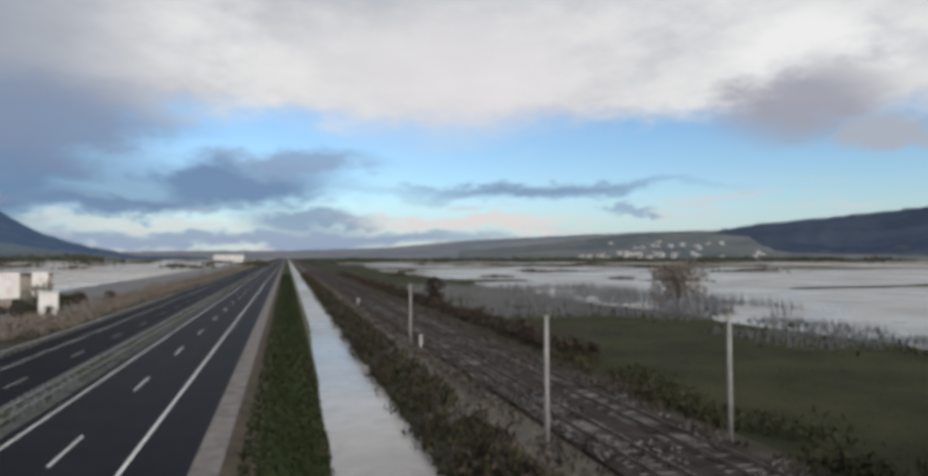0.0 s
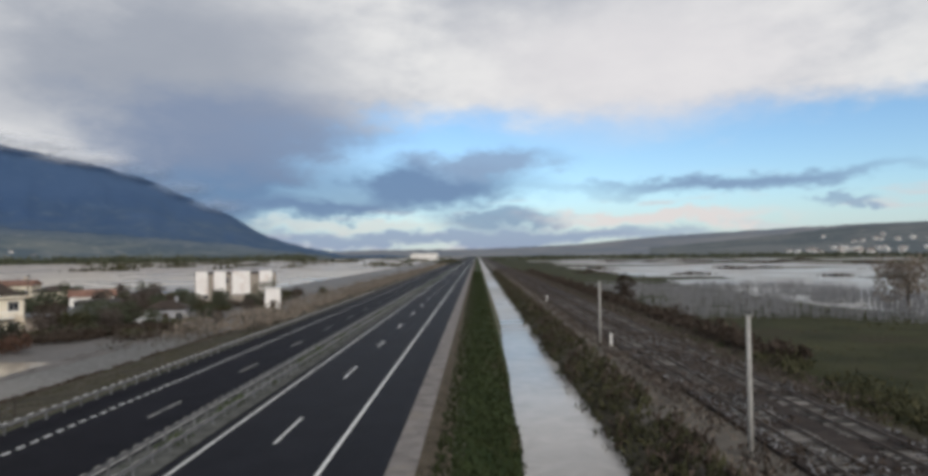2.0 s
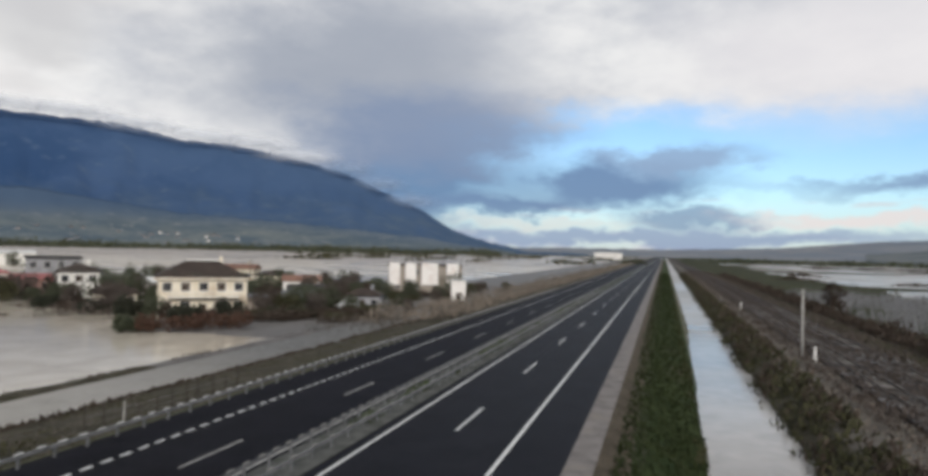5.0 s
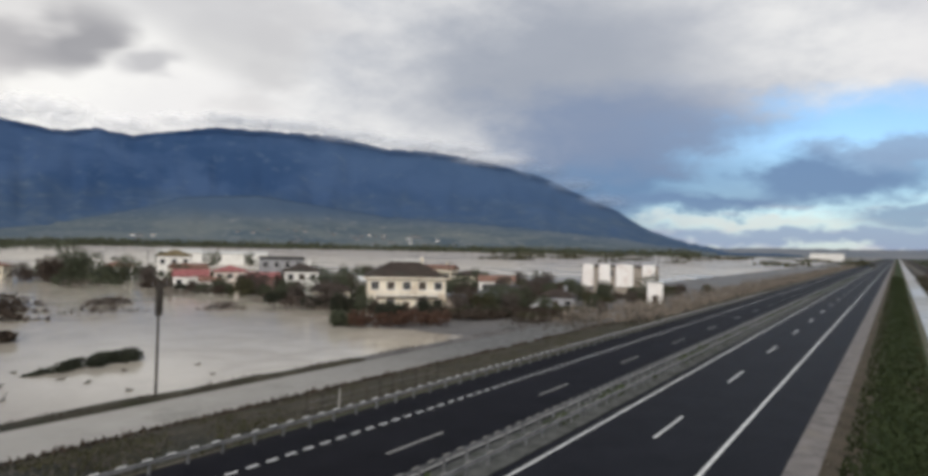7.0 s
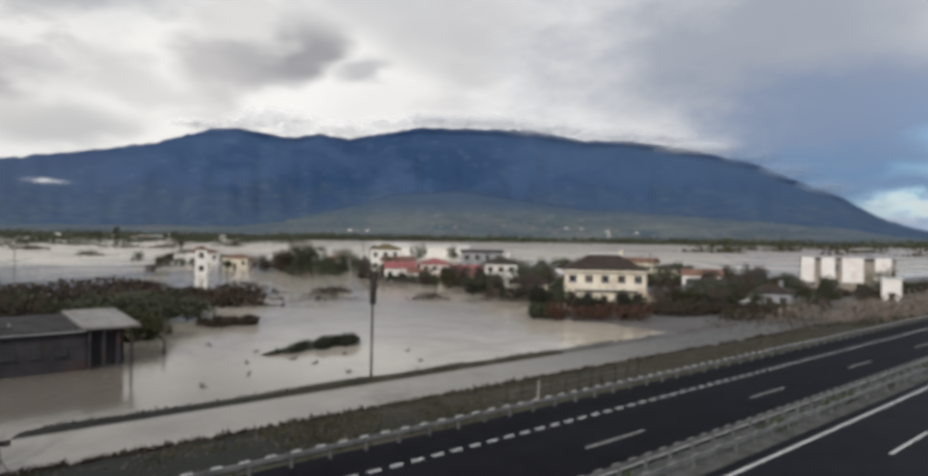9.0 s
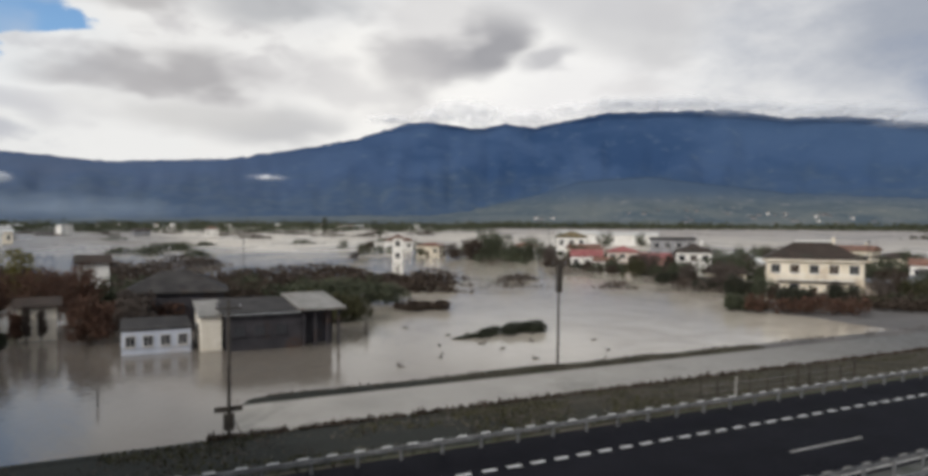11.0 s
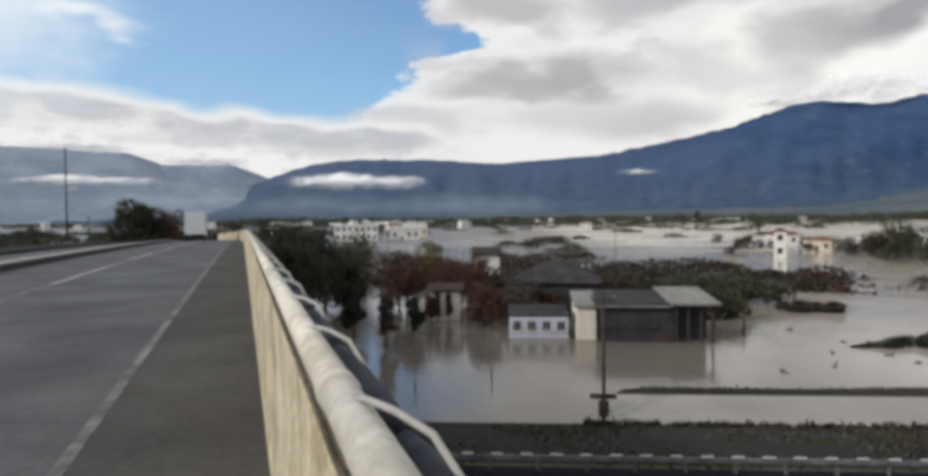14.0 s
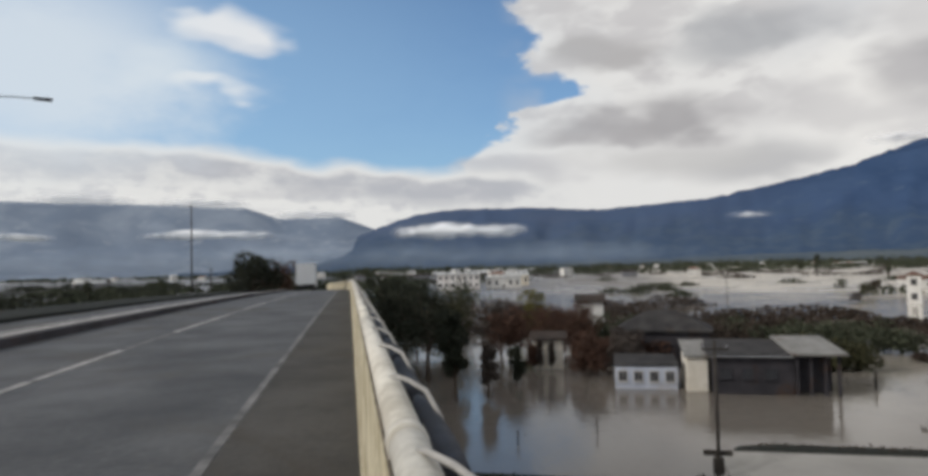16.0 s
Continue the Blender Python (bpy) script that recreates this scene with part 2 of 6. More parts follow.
def material(name, dark, light, scale=1.0, rough=0.85, metal=0.0, bump=0.3, fine=12.0, spec=0.3, rand=0.0, patch=None, shade_south=None, fade=None):
    """A surface with variation at two scales, in metres; patch: a third colour in worn or stained spots."""
    m = bpy.data.materials.new(name)
    m.use_nodes = True
    t = m.node_tree
    b = t.nodes["Principled BSDF"]
    tc = t.nodes.new("ShaderNodeTexCoord")
    vec = tc.outputs["Object"]
    n1 = noise_node(t, vec, scale, 5, 0.6)
    n2 = noise_node(t, vec, scale * fine, 4, 0.65)
    f = math_node(t, "ADD", math_node(t, "MULTIPLY", n1, 0.6), math_node(t, "MULTIPLY", n2, 0.4))
    col = mix_node(t, step_node(t, f, 0.36, 0.64), (*dark, 1), (*light, 1))
    if patch:
        n3 = noise_node(t, vec, scale * 0.37, 6, 0.7, 0.6)
        col = mix_node(t, step_node(t, n3, 0.54, 0.66), col, (*patch, 1))
    if shade_south:                        # the bridge's shade, painted in as a darker tone towards the south
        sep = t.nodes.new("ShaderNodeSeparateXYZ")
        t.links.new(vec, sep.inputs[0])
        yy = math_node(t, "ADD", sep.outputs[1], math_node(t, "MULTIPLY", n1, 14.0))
        col = mix_node(t, step_node(t, yy, 40.0, 20.0), col, (*shade_south, 1))
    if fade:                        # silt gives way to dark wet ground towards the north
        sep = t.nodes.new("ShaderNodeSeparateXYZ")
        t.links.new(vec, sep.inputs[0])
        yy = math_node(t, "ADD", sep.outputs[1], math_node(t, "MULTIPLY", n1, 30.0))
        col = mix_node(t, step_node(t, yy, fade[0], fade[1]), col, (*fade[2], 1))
    if rand:
        oi = t.nodes.new("ShaderNodeObjectInfo")
        k = step_node(t, oi.outputs["Random"], 0, 1, 1 - rand, 1 + rand, "LINEAR")
        hsv = t.nodes.new("ShaderNodeHueSaturation")
        plug(t, hsv.inputs["Value"], k)
        plug(t, hsv.inputs["Color"], col)
        col = hsv.outputs[0]
    plug(t, b.inputs["Base Color"], col)
    plug(t, b.inputs["Roughness"], step_node(t, n2, 0.3, 0.7, max(rough - 0.1, 0.02), min(rough + 0.1, 1)))
    b.inputs["Metallic"].default_value = metal
    b.inputs["Specular IOR Level"].default_value = spec
    if bump:
        bn = t.nodes.new("ShaderNodeBump")
        bn.inputs["Strength"].default_value, bn.inputs["Distance"].default_value = bump, 0.05 / max(scale, 0.2)
        plug(t, bn.inputs["Height"], f)
        t.links.new(bn.outputs[0], b.inputs["Normal"])
    return m


def leaf_material(name, dark, light):
    m = bpy.data.materials.new(name)
    m.use_nodes = True
    t = m.node_tree
    b = t.nodes["Principled BSDF"]
    g = t.nodes.new("ShaderNodeNewGeometry")
    tc = t.nodes.new("ShaderNodeTexCoord")
    n = noise_node(t, tc.outputs["Object"], 0.7, 3)
    f = math_node(t, "ADD", math_node(t, "MULTIPLY", g.outputs["Random Per Island"], 0.6), math_node(t, "MULTIPLY", n, 0.5))
    plug(t, b.inputs["Base Color"], mix_node(t, f, (*dark, 1), (*light, 1)))
    b.inputs["Roughness"].default_value, b.inputs["Specular IOR Level"].default_value = 0.8, 0.15
    return m


def water_material(name, shallow, deep, scale, rough, open_rough, bump, calm=(55.0, 210.0)):
    """Muddy water: calm and glossy among the houses, rippled by wind out on the open plain."""
    m = bpy.data.materials.new(name)
    m.use_nodes = True
    t = m.node_tree
    b = t.nodes["Principled BSDF"]
    tc = t.nodes.new("ShaderNodeTexCoord")
    vec = tc.outputs["Object"]
    n = noise_node(t, vec, scale, 5, 0.6, 0.5)
    n2 = noise_node(t, vec, scale * 9, 4, 0.6, 0.8)
    f = math_node(t, "ADD", math_node(t, "MULTIPLY", n, 0.65), math_node(t, "MULTIPLY", n2, 0.35))
    silt = mix_node(t, step_node(t, f, 0.36, 0.62), (*deep, 1), (*shallow, 1))
    split = t.nodes.new("ShaderNodeSeparateXYZ")
    t.links.new(vec, split.inputs[0])
    length = t.nodes.new("ShaderNodeVectorMath")
    length.operation = "LENGTH"
    t.links.new(vec, length.inputs[0])
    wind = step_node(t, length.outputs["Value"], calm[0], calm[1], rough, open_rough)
    # base colour also shifts by position: darker south and far north
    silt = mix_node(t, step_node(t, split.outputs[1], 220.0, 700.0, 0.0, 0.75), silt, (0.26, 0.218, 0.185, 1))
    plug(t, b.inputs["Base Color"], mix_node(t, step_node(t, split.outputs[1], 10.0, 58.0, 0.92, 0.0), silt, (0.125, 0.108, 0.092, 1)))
    gust = noise_node(t, vec, 0.02, 4, 0.6, 1.0)
    plug(t, b.inputs["Roughness"], math_node(t, "MULTIPLY", wind, step_node(t, gust, 0.35, 0.65, 0.7, 1.35)))
    b.inputs["IOR"].default_value = 1.33
    w1 = noise_node(t, vec, 1.4, 3, 0.5)
    bn = t.nodes.new("ShaderNodeBump")
    bn.inputs["Strength"].default_value, bn.inputs["Distance"].default_value = bump, 0.04
    plug(t, bn.inputs["Height"], w1)
    t.links.new(bn.outputs[0], b.inputs["Normal"])
    return m


ASPHALT = material("asphalt", (0.0042, 0.0046, 0.0075), (0.0095, 0.01, 0.0145), 0.35, 0.6, bump=0.12, fine=30, spec=0.055, patch=(0.009, 0.0095, 0.0135))
ASPHALT_FAR = material("dark_far_asphalt", (0.004, 0.004, 0.0065), (0.0085, 0.0085, 0.0125), 0.35, 0.6, bump=0.12, fine=30, spec=0.03, patch=(0.009, 0.009, 0.013))
ASPHALT_OLD = material("worn_asphalt", (0.058, 0.06, 0.064), (0.128, 0.13, 0.134), 0.45, 0.85, bump=0.3, fine=22, patch=(0.082, 0.078, 0.072), spec=0.25)
GRIT = material("brown_road_grit", (0.052, 0.05, 0.047), (0.1, 0.095, 0.088), 0.45, 0.9, bump=0.3, fine=20, patch=(0.07, 0.062, 0.053), spec=0.15)
PAINT = material("road_paint", (0.5, 0.5, 0.49), (0.72, 0.72, 0.7), 1.5, 0.7, bump=0.1, fine=9)
PAINT_WORN = material("worn_paint", (0.2, 0.195, 0.185), (0.42, 0.41, 0.39), 2.0, 0.75, bump=0.1, fine=9)
PAINT_FAINT = material("faded_paint", (0.075, 0.074, 0.073), (0.24, 0.235, 0.23), 1.6, 0.8, bump=0.1, fine=6, patch=(0.09, 0.088, 0.085))
GRAVEL = material("gravel_verge", (0.11, 0.1, 0.095), (0.2, 0.182, 0.172), 0.8, 0.95, bump=0.6, fine=14, patch=(0.18, 0.16, 0.14))
SOIL = material("ground_soil", (0.045, 0.05, 0.028), (0.095, 0.09, 0.055), 0.12, 0.95, bump=0.5, fine=20, patch=(0.10, 0.085, 0.065))
GRASS_BANK = material("grass_bank", (0.016, 0.028, 0.009), (0.036, 0.048, 0.016), 0.3, 0.95, bump=0.6, fine=14, patch=(0.045, 0.038, 0.022), spec=0.1)
FIELD = material("field_grass", (0.016, 0.02, 0.008), (0.046, 0.046, 0.021), 0.09, 0.95, bump=0.4, fine=40, patch=(0.034, 0.03, 0.017), spec=0.1)
BALLAST = material("railway_ballast", (0.018, 0.015, 0.014), (0.056, 0.046, 0.042), 0.7, 0.95, bump=0.9, fine=10, patch=(0.042, 0.033, 0.026), spec=0.1)
VERGE_SOIL = material("brown_verge_soil", (0.05, 0.041, 0.029), (0.092, 0.076, 0.056), 0.6, 0.95, bump=0.5, fine=14, patch=(0.05, 0.05, 0.028), spec=0.1)
PATH = material("dry_path_soil", (0.07, 0.062, 0.054), (0.13, 0.118, 0.104), 0.5, 0.95, bump=0.5, fine=12, patch=(0.06, 0.06, 0.045), spec=0.1)
MEDIAN = material("dusty_median_soil", (0.056, 0.058, 0.054), (0.112, 0.113, 0.107), 0.8, 0.95, bump=0.5, fine=10, patch=(0.045, 0.052, 0.038), spec=0.1)
DRY = material("dry_scrub_ground", (0.032, 0.03, 0.021), (0.07, 0.062, 0.046), 0.4, 0.95, bump=0.8, fine=9, patch=(0.034, 0.036, 0.02), spec=0.1, shade_south=(0.03, 0.032, 0.028))
MUD = material("river_mud", (0.055, 0.05, 0.046), (0.115, 0.103, 0.094), 0.25, 0.55, bump=0.3, fine=12, spec=0.4, patch=(0.05, 0.052, 0.045))
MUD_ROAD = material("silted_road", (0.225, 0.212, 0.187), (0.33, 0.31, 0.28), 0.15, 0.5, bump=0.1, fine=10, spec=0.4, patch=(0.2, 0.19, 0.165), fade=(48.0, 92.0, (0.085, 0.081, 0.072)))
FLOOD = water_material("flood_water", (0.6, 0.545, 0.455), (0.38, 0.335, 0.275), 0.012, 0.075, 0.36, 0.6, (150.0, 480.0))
CANAL = water_material("canal_water", (0.37, 0.36, 0.345), (0.26, 0.255, 0.245), 0.05, 0.16, 0.4, 0.2)
CONCRETE = material("pale_concrete", (0.54, 0.5, 0.42), (0.82, 0.78, 0.69), 3.0, 0.8, bump=0.4, fine=9, patch=(0.44, 0.4, 0.33), rand=0.06)
CONCRETE_CREAM = material("cream_concrete", (0.33, 0.275, 0.165), (0.72, 0.65, 0.48), 3.4, 0.85, bump=0.7, fine=7, patch=(0.27, 0.22, 0.14), rand=0.12)
SEAM_BROWN = material("brown_seam", (0.07, 0.058, 0.042), (0.24, 0.2, 0.15), 6.0, 0.95, bump=0.5, fine=5)
POLE_CONC = material("pole_concrete", (0.3, 0.29, 0.27), (0.46, 0.44, 0.41), 1.5, 0.85, bump=0.2)
RAIL_STEEL = material("weathered_guardrail_steel", (0.1, 0.102, 0.106), (0.235, 0.236, 0.24), 1.2, 0.6, 0.2, bump=0.1, rand=0.2)
STEEL = material("galvanised_steel", (0.3, 0.31, 0.32), (0.46, 0.47, 0.48), 1.0, 0.5, 0.6, bump=0.1, rand=0.1)
DARK_STEEL = material("dark_netting", (0.02, 0.022, 0.03), (0.045, 0.047, 0.055), 2.0, 0.7, 0.2, bump=0.3)
RAIL = material("rail_steel", (0.05, 0.038, 0.03), (0.13, 0.11, 0.098), 1.0, 0.65, 0.3, bump=0.1)
SLEEPER = material("sleeper_concrete", (0.045, 0.041, 0.039), (0.17, 0.16, 0.15), 1.0, 0.9, bump=0.3, rand=0.85)
WOOD_POLE = material("dark_pole_wood", (0.03, 0.026, 0.022), (0.07, 0.06, 0.05), 2.0, 0.85, bump=0.3)
BARK = material("bark", (0.05, 0.038, 0.028), (0.11, 0.085, 0.065), 3.0, 0.9, bump=0.5)
WALL_WHITE = material("white_plaster", (0.66, 0.64, 0.6), (0.82, 0.8, 0.77), 0.5, 0.85, bump=0.1, patch=(0.6, 0.57, 0.52))
WALL_CREAM = material("cream_plaster", (0.5, 0.45, 0.36), (0.68, 0.62, 0.5), 0.5, 0.85, bump=0.1, patch=(0.45, 0.4, 0.32))
WALL_GREY = material("grey_plaster", (0.2, 0.2, 0.21), (0.34, 0.34, 0.36), 0.5, 0.85, bump=0.1, patch=(0.26, 0.24, 0.22))
WALL_PINK = material("pinkish_plaster", (0.58, 0.5, 0.44), (0.76, 0.69, 0.62), 0.5, 0.85, bump=0.1, patch=(0.5, 0.45, 0.4))
WALL_BLUE = material("pale_blue_plaster", (0.42, 0.45, 0.53), (0.56, 0.59, 0.66), 0.5, 0.85, bump=0.1, patch=(0.46, 0.44, 0.45))
WALL_PEACH = material("pale_peach_plaster", (0.66, 0.6, 0.5), (0.82, 0.77, 0.68), 0.5, 0.85, bump=0.1, patch=(0.6, 0.54, 0.46))
WALL_TAUPE = material("taupe_render", (0.25, 0.215, 0.185), (0.37, 0.325, 0.28), 0.5, 0.85, bump=0.1, patch=(0.28, 0.23, 0.19))
WALL_BROWN = material("brown_render", (0.10, 0.075, 0.055), (0.19, 0.145, 0.11), 0.5, 0.85, bump=0.1, patch=(0.15, 0.12, 0.1))
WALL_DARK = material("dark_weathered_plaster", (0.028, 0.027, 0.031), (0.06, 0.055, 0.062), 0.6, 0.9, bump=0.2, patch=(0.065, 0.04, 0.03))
ROOF_BROWN = material("dark_brown_roof_tile", (0.026, 0.019, 0.015), (0.058, 0.042, 0.034), 0.8, 0.85, bump=0.5, patch=(0.04, 0.038, 0.03))
ROOF_RED = material("faded_red_roof_tile", (0.2, 0.06, 0.06), (0.36, 0.135, 0.13), 0.8, 0.85, bump=0.4, patch=(0.3, 0.17, 0.15))
ROOF_SLATE = material("grey_blue_sheet_roof", (0.1, 0.108, 0.118), (0.17, 0.178, 0.188), 0.6, 0.7, bump=0.1, patch=(0.12, 0.115, 0.11))
ROOF_OCHRE = material("ochre_roof_tile", (0.1, 0.075, 0.035), (0.19, 0.145, 0.075), 0.8, 0.85, bump=0.4, patch=(0.09, 0.07, 0.05))
WALL_IVORY = material("sunlit_ivory_plaster", (0.68, 0.6, 0.47), (0.88, 0.81, 0.69), 0.6, 0.85, bump=0.1, patch=(0.55, 0.45, 0.34))
WALL_BRIGHT = material("bright_white_render", (0.8, 0.75, 0.71), (0.9, 0.87, 0.84), 0.6, 0.8, bump=0.1, patch=(0.74, 0.66, 0.61))
WALL_ROSE = material("dull_rose_plaster", (0.3, 0.16, 0.14), (0.46, 0.29, 0.25), 0.5, 0.85, bump=0.1, patch=(0.28, 0.2, 0.17))
ROOF_TERRA = material("terracotta_roof_tile", (0.12, 0.062, 0.045), (0.23, 0.125, 0.09), 0.8, 0.85, bump=0.4, patch=(0.13, 0.09, 0.07), rand=0.2)
ROOF_GREY = material("dark_grey_sheet_roof", (0.032, 0.031, 0.032), (0.07, 0.066, 0.064), 0.6, 0.9, bump=0.1, patch=(0.065, 0.05, 0.04), spec=0.1)
ROOF_SHEET = material("corrugated_sheet", (0.17, 0.165, 0.155), (0.29, 0.28, 0.26), 0.8, 0.75, bump=0.2, patch=(0.15, 0.12, 0.1), spec=0.2)
ROOF_PALE = material("pale_sheet_roof", (0.5, 0.5, 0.48), (0.66, 0.65, 0.62), 0.6, 0.55, 0.1, bump=0.1)
GLASS = material("window_pane", (0.02, 0.022, 0.026), (0.035, 0.038, 0.045), 1.0, 0.12, bump=0, spec=0.6)
SHUTTER = material("brown_shutter", (0.03, 0.02, 0.014), (0.065, 0.043, 0.03), 2.0, 0.7, bump=0.2)
FRAME = material("window_frame_paint", (0.42, 0.4, 0.38), (0.6, 0.58, 0.55), 2.0, 0.6, bump=0.05)
CAR_WHITE = material("white_car_paint", (0.7, 0.7, 0.7), (0.78, 0.78, 0.78), 0.5, 0.3, bump=0, spec=0.6)
CAR_DARK = material("dark_car_paint", (0.02, 0.025, 0.035), (0.035, 0.04, 0.055), 0.5, 0.3, bump=0, spec=0.6)
RUBBER = material("tyre_rubber", (0.015, 0.015, 0.015), (0.03, 0.03, 0.03), 3.0, 0.9, bump=0.2)
LEAF_DARK = leaf_material("dark_leaves", (0.027, 0.034, 0.023), (0.096, 0.104, 0.066))
LEAF_GREEN = leaf_material("green_leaves", (0.025, 0.042, 0.014), (0.075, 0.095, 0.035))
LEAF_BROWN = leaf_material("brown_twigs", (0.026, 0.02, 0.016), (0.085, 0.064, 0.05))
LEAF_TWIG = leaf_material("dark_brown_twigs", (0.038, 0.031, 0.028), (0.125, 0.102, 0.088))
LEAF_RUST = leaf_material("rusty_leaves", (0.042, 0.024, 0.018), (0.125, 0.07, 0.05))
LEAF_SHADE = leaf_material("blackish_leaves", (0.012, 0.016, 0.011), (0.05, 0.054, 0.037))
LEAF_YELLOW = leaf_material("yellowing_leaves", (0.055, 0.05, 0.012), (0.17, 0.15, 0.04))
LEAF_OLIVE = leaf_material("olive_leaves", (0.026, 0.028, 0.014), (0.08, 0.076, 0.04))
REED = leaf_material("grey_bare_stems", (0.15, 0.15, 0.155), (0.3, 0.3, 0.31))
WEED_GREY = leaf_material("grey_brown_weeds", (0.055, 0.05, 0.042), (0.14, 0.125, 0.108))
# dry growth whose paleness is partly haze put into the colour
WEED_PALE = leaf_material("dry_haze_pale_weeds", (0.13, 0.107, 0.086), (0.28, 0.236, 0.196))
GRASS = leaf_material("grass_blades", (0.014, 0.021, 0.008), (0.035, 0.045, 0.017))
GRASS_FIELD = leaf_material("field_grass_blades", (0.026, 0.03, 0.012), (0.055, 0.056, 0.025))
GRASS_DRY = leaf_material("dry_grass_blades", (0.06, 0.05, 0.03), (0.15, 0.125, 0.08))

# ---- builders ----


def empty(name, loc=(0, 0, 0), rz=0.0, label="", category="", group="", kind=""):
    ob = new(name)
    ob.matrix_basis = pose(*loc, 0, 0, rz)
    return tagged(ob, label, category, group, kind)


def mesh_from(name, bm, smooth=False):
    me = bpy.data.meshes.new(name)
    bm.to_mesh(me)
    bm.free()
    if smooth:
        me.polygons.foreach_set("use_smooth", [True] * len(me.polygons))
    return me


def part(name, bm, mat, parent=None, label="", smooth=False):
    """Links a bmesh as one mesh object, under a thing or a part."""
    me = bm if isinstance(bm, bpy.types.Mesh) else mesh_from(name, bm, smooth)
    if not me.materials:
        me.materials.append(mat)
    ob = new(name, me)
    ob.parent = parent
    return tagged(ob, label)


def pydata(name, verts, faces, mat, smooth=False):
    me = bpy.data.meshes.new(name)
    me.from_pydata(verts, [], faces)
    me.materials.append(mat)
    if smooth:
        me.polygons.foreach_set("use_smooth", [True] * len(me.polygons))
    return me


def box(x0, y0, z0, x1, y1, z1, bevel=0.0, bm=None):
    bm = bm or bmesh.new()
    made = bmesh.ops.create_cube(bm, size=1.0, matrix=Matrix.Translation(((x0 + x1) / 2, (y0 + y1) / 2, (z0 + z1) / 2)) @ Matrix.Diagonal((x1 - x0, y1 - y0, z1 - z0, 1)))
    if bevel:
        edges = {e for v in made["verts"] for e in v.link_edges}
        bmesh.ops.bevel(bm, geom=list(edges), offset=bevel, segments=2, affect="EDGES", profile=0.6)
    return bm


def tube(points, radii, sides=8, bm=None, cap=True):
    """A round bar through the points, with a radius at each."""
    bm = bm or bmesh.new()
    pts = [Vector(p) for p in points]
    if not isinstance(radii, (list, tuple)):
        radii = [radii] * len(pts)
    rings = []
    for i, p in enumerate(pts):
        d = (pts[min(i + 1, len(pts) - 1)] - pts[max(i - 1, 0)]).normalized()
        a = d.orthogonal().normalized() if abs(d.z) > 0.9 else d.cross(Vector((0, 0, 1))).normalized()
        b = d.cross(a)
        rings.append([bm.verts.new(p + (a * math.cos(k * math.tau / sides) + b * math.sin(k * math.tau / sides)) * radii[i]) for k in range(sides)])
    for q, r in zip(rings, rings[1:]):
        for k in range(sides):
            bm.faces.new((q[k], q[(k + 1) % sides], r[(k + 1) % sides], r[k]))
    if cap:
        bm.faces.new(rings[0][::-1])
        bm.faces.new(rings[-1])
    return bm


def sweep(section, path, closed=True):
    """A section of (u, v) points carried along a path of (place, u direction)."""
    bm = bmesh.new()
    rings = [[bm.verts.new(Vector(p) + Vector(u) * a + Vector((0, 0, b))) for a, b in section] for p, u in path]
    n = len(section)
    for q, r in zip(rings, rings[1:]):
        for k in range(n if closed else n - 1):
            bm.faces.new((q[k], q[(k + 1) % n], r[(k + 1) % n], r[k]))
    if closed:
        bm.faces.new(rings[0][::-1])
        bm.faces.new(rings[-1])
    bmesh.ops.recalc_face_normals(bm, faces=bm.faces[:])
    return bm


def leaves(name, centres, size, mat, seed, flat=0.0, tall=1.0):
    """Many small leaf clumps, each a bent pair of triangles, turned at random."""
    rng = np.random.default_rng(seed)
    n = len(centres)
    a = rng.normal(size=(n, 3))
    a[:, 2] *= 1 - flat
    a /= np.linalg.norm(a, axis=1)[:, None]
    b = np.cross(a, rng.normal(size=(n, 3)))
    b /= np.linalg.norm(b, axis=1)[:, None]
    s = size * rng.uniform(0.5, 1.3, n)[:, None]
    a, b = a * s, b * s * 0.6
    if tall != 1.0:
        a[:, 2] = np.abs(a[:, 2]) * tall + 0.3 * size
    c = np.asarray(centres)
    n0 = np.cross(a, b) / s * 0.3
    verts = np.stack([c - a * 0.5, c + b * 0.6 + n0, c + a * 0.9, c - b * 0.6 + n0], 1).reshape(-1, 3)
    idx = np.arange(n)[:, None] * 4
    faces = np.concatenate([idx + [[0, 1, 2]], idx + [[0, 2, 3]]])
    return pydata(name, verts.tolist(), faces.tolist(), mat)


def crown_points(lobes, n, seed):
    """Points in and over uneven lobes (x, y, z, radius, height)."""
    rng = np.random.default_rng(seed)
    w = np.array([q[3] ** 2 for q in lobes])
    pick = rng.choice(len(lobes), n, p=w / w.sum())
    d = rng.normal(size=(n, 3))
    d /= np.linalg.norm(d, axis=1)[:, None]
    r = rng.uniform(0.35, 1.0, n) ** 0.6
    L = np.array(lobes)[pick]
    return np.stack([L[:, 0] + d[:, 0] * r * L[:, 3], L[:, 1] + d[:, 1] * r * L[:, 3], L[:, 2] + d[:, 2] * r * L[:, 4]], 1)


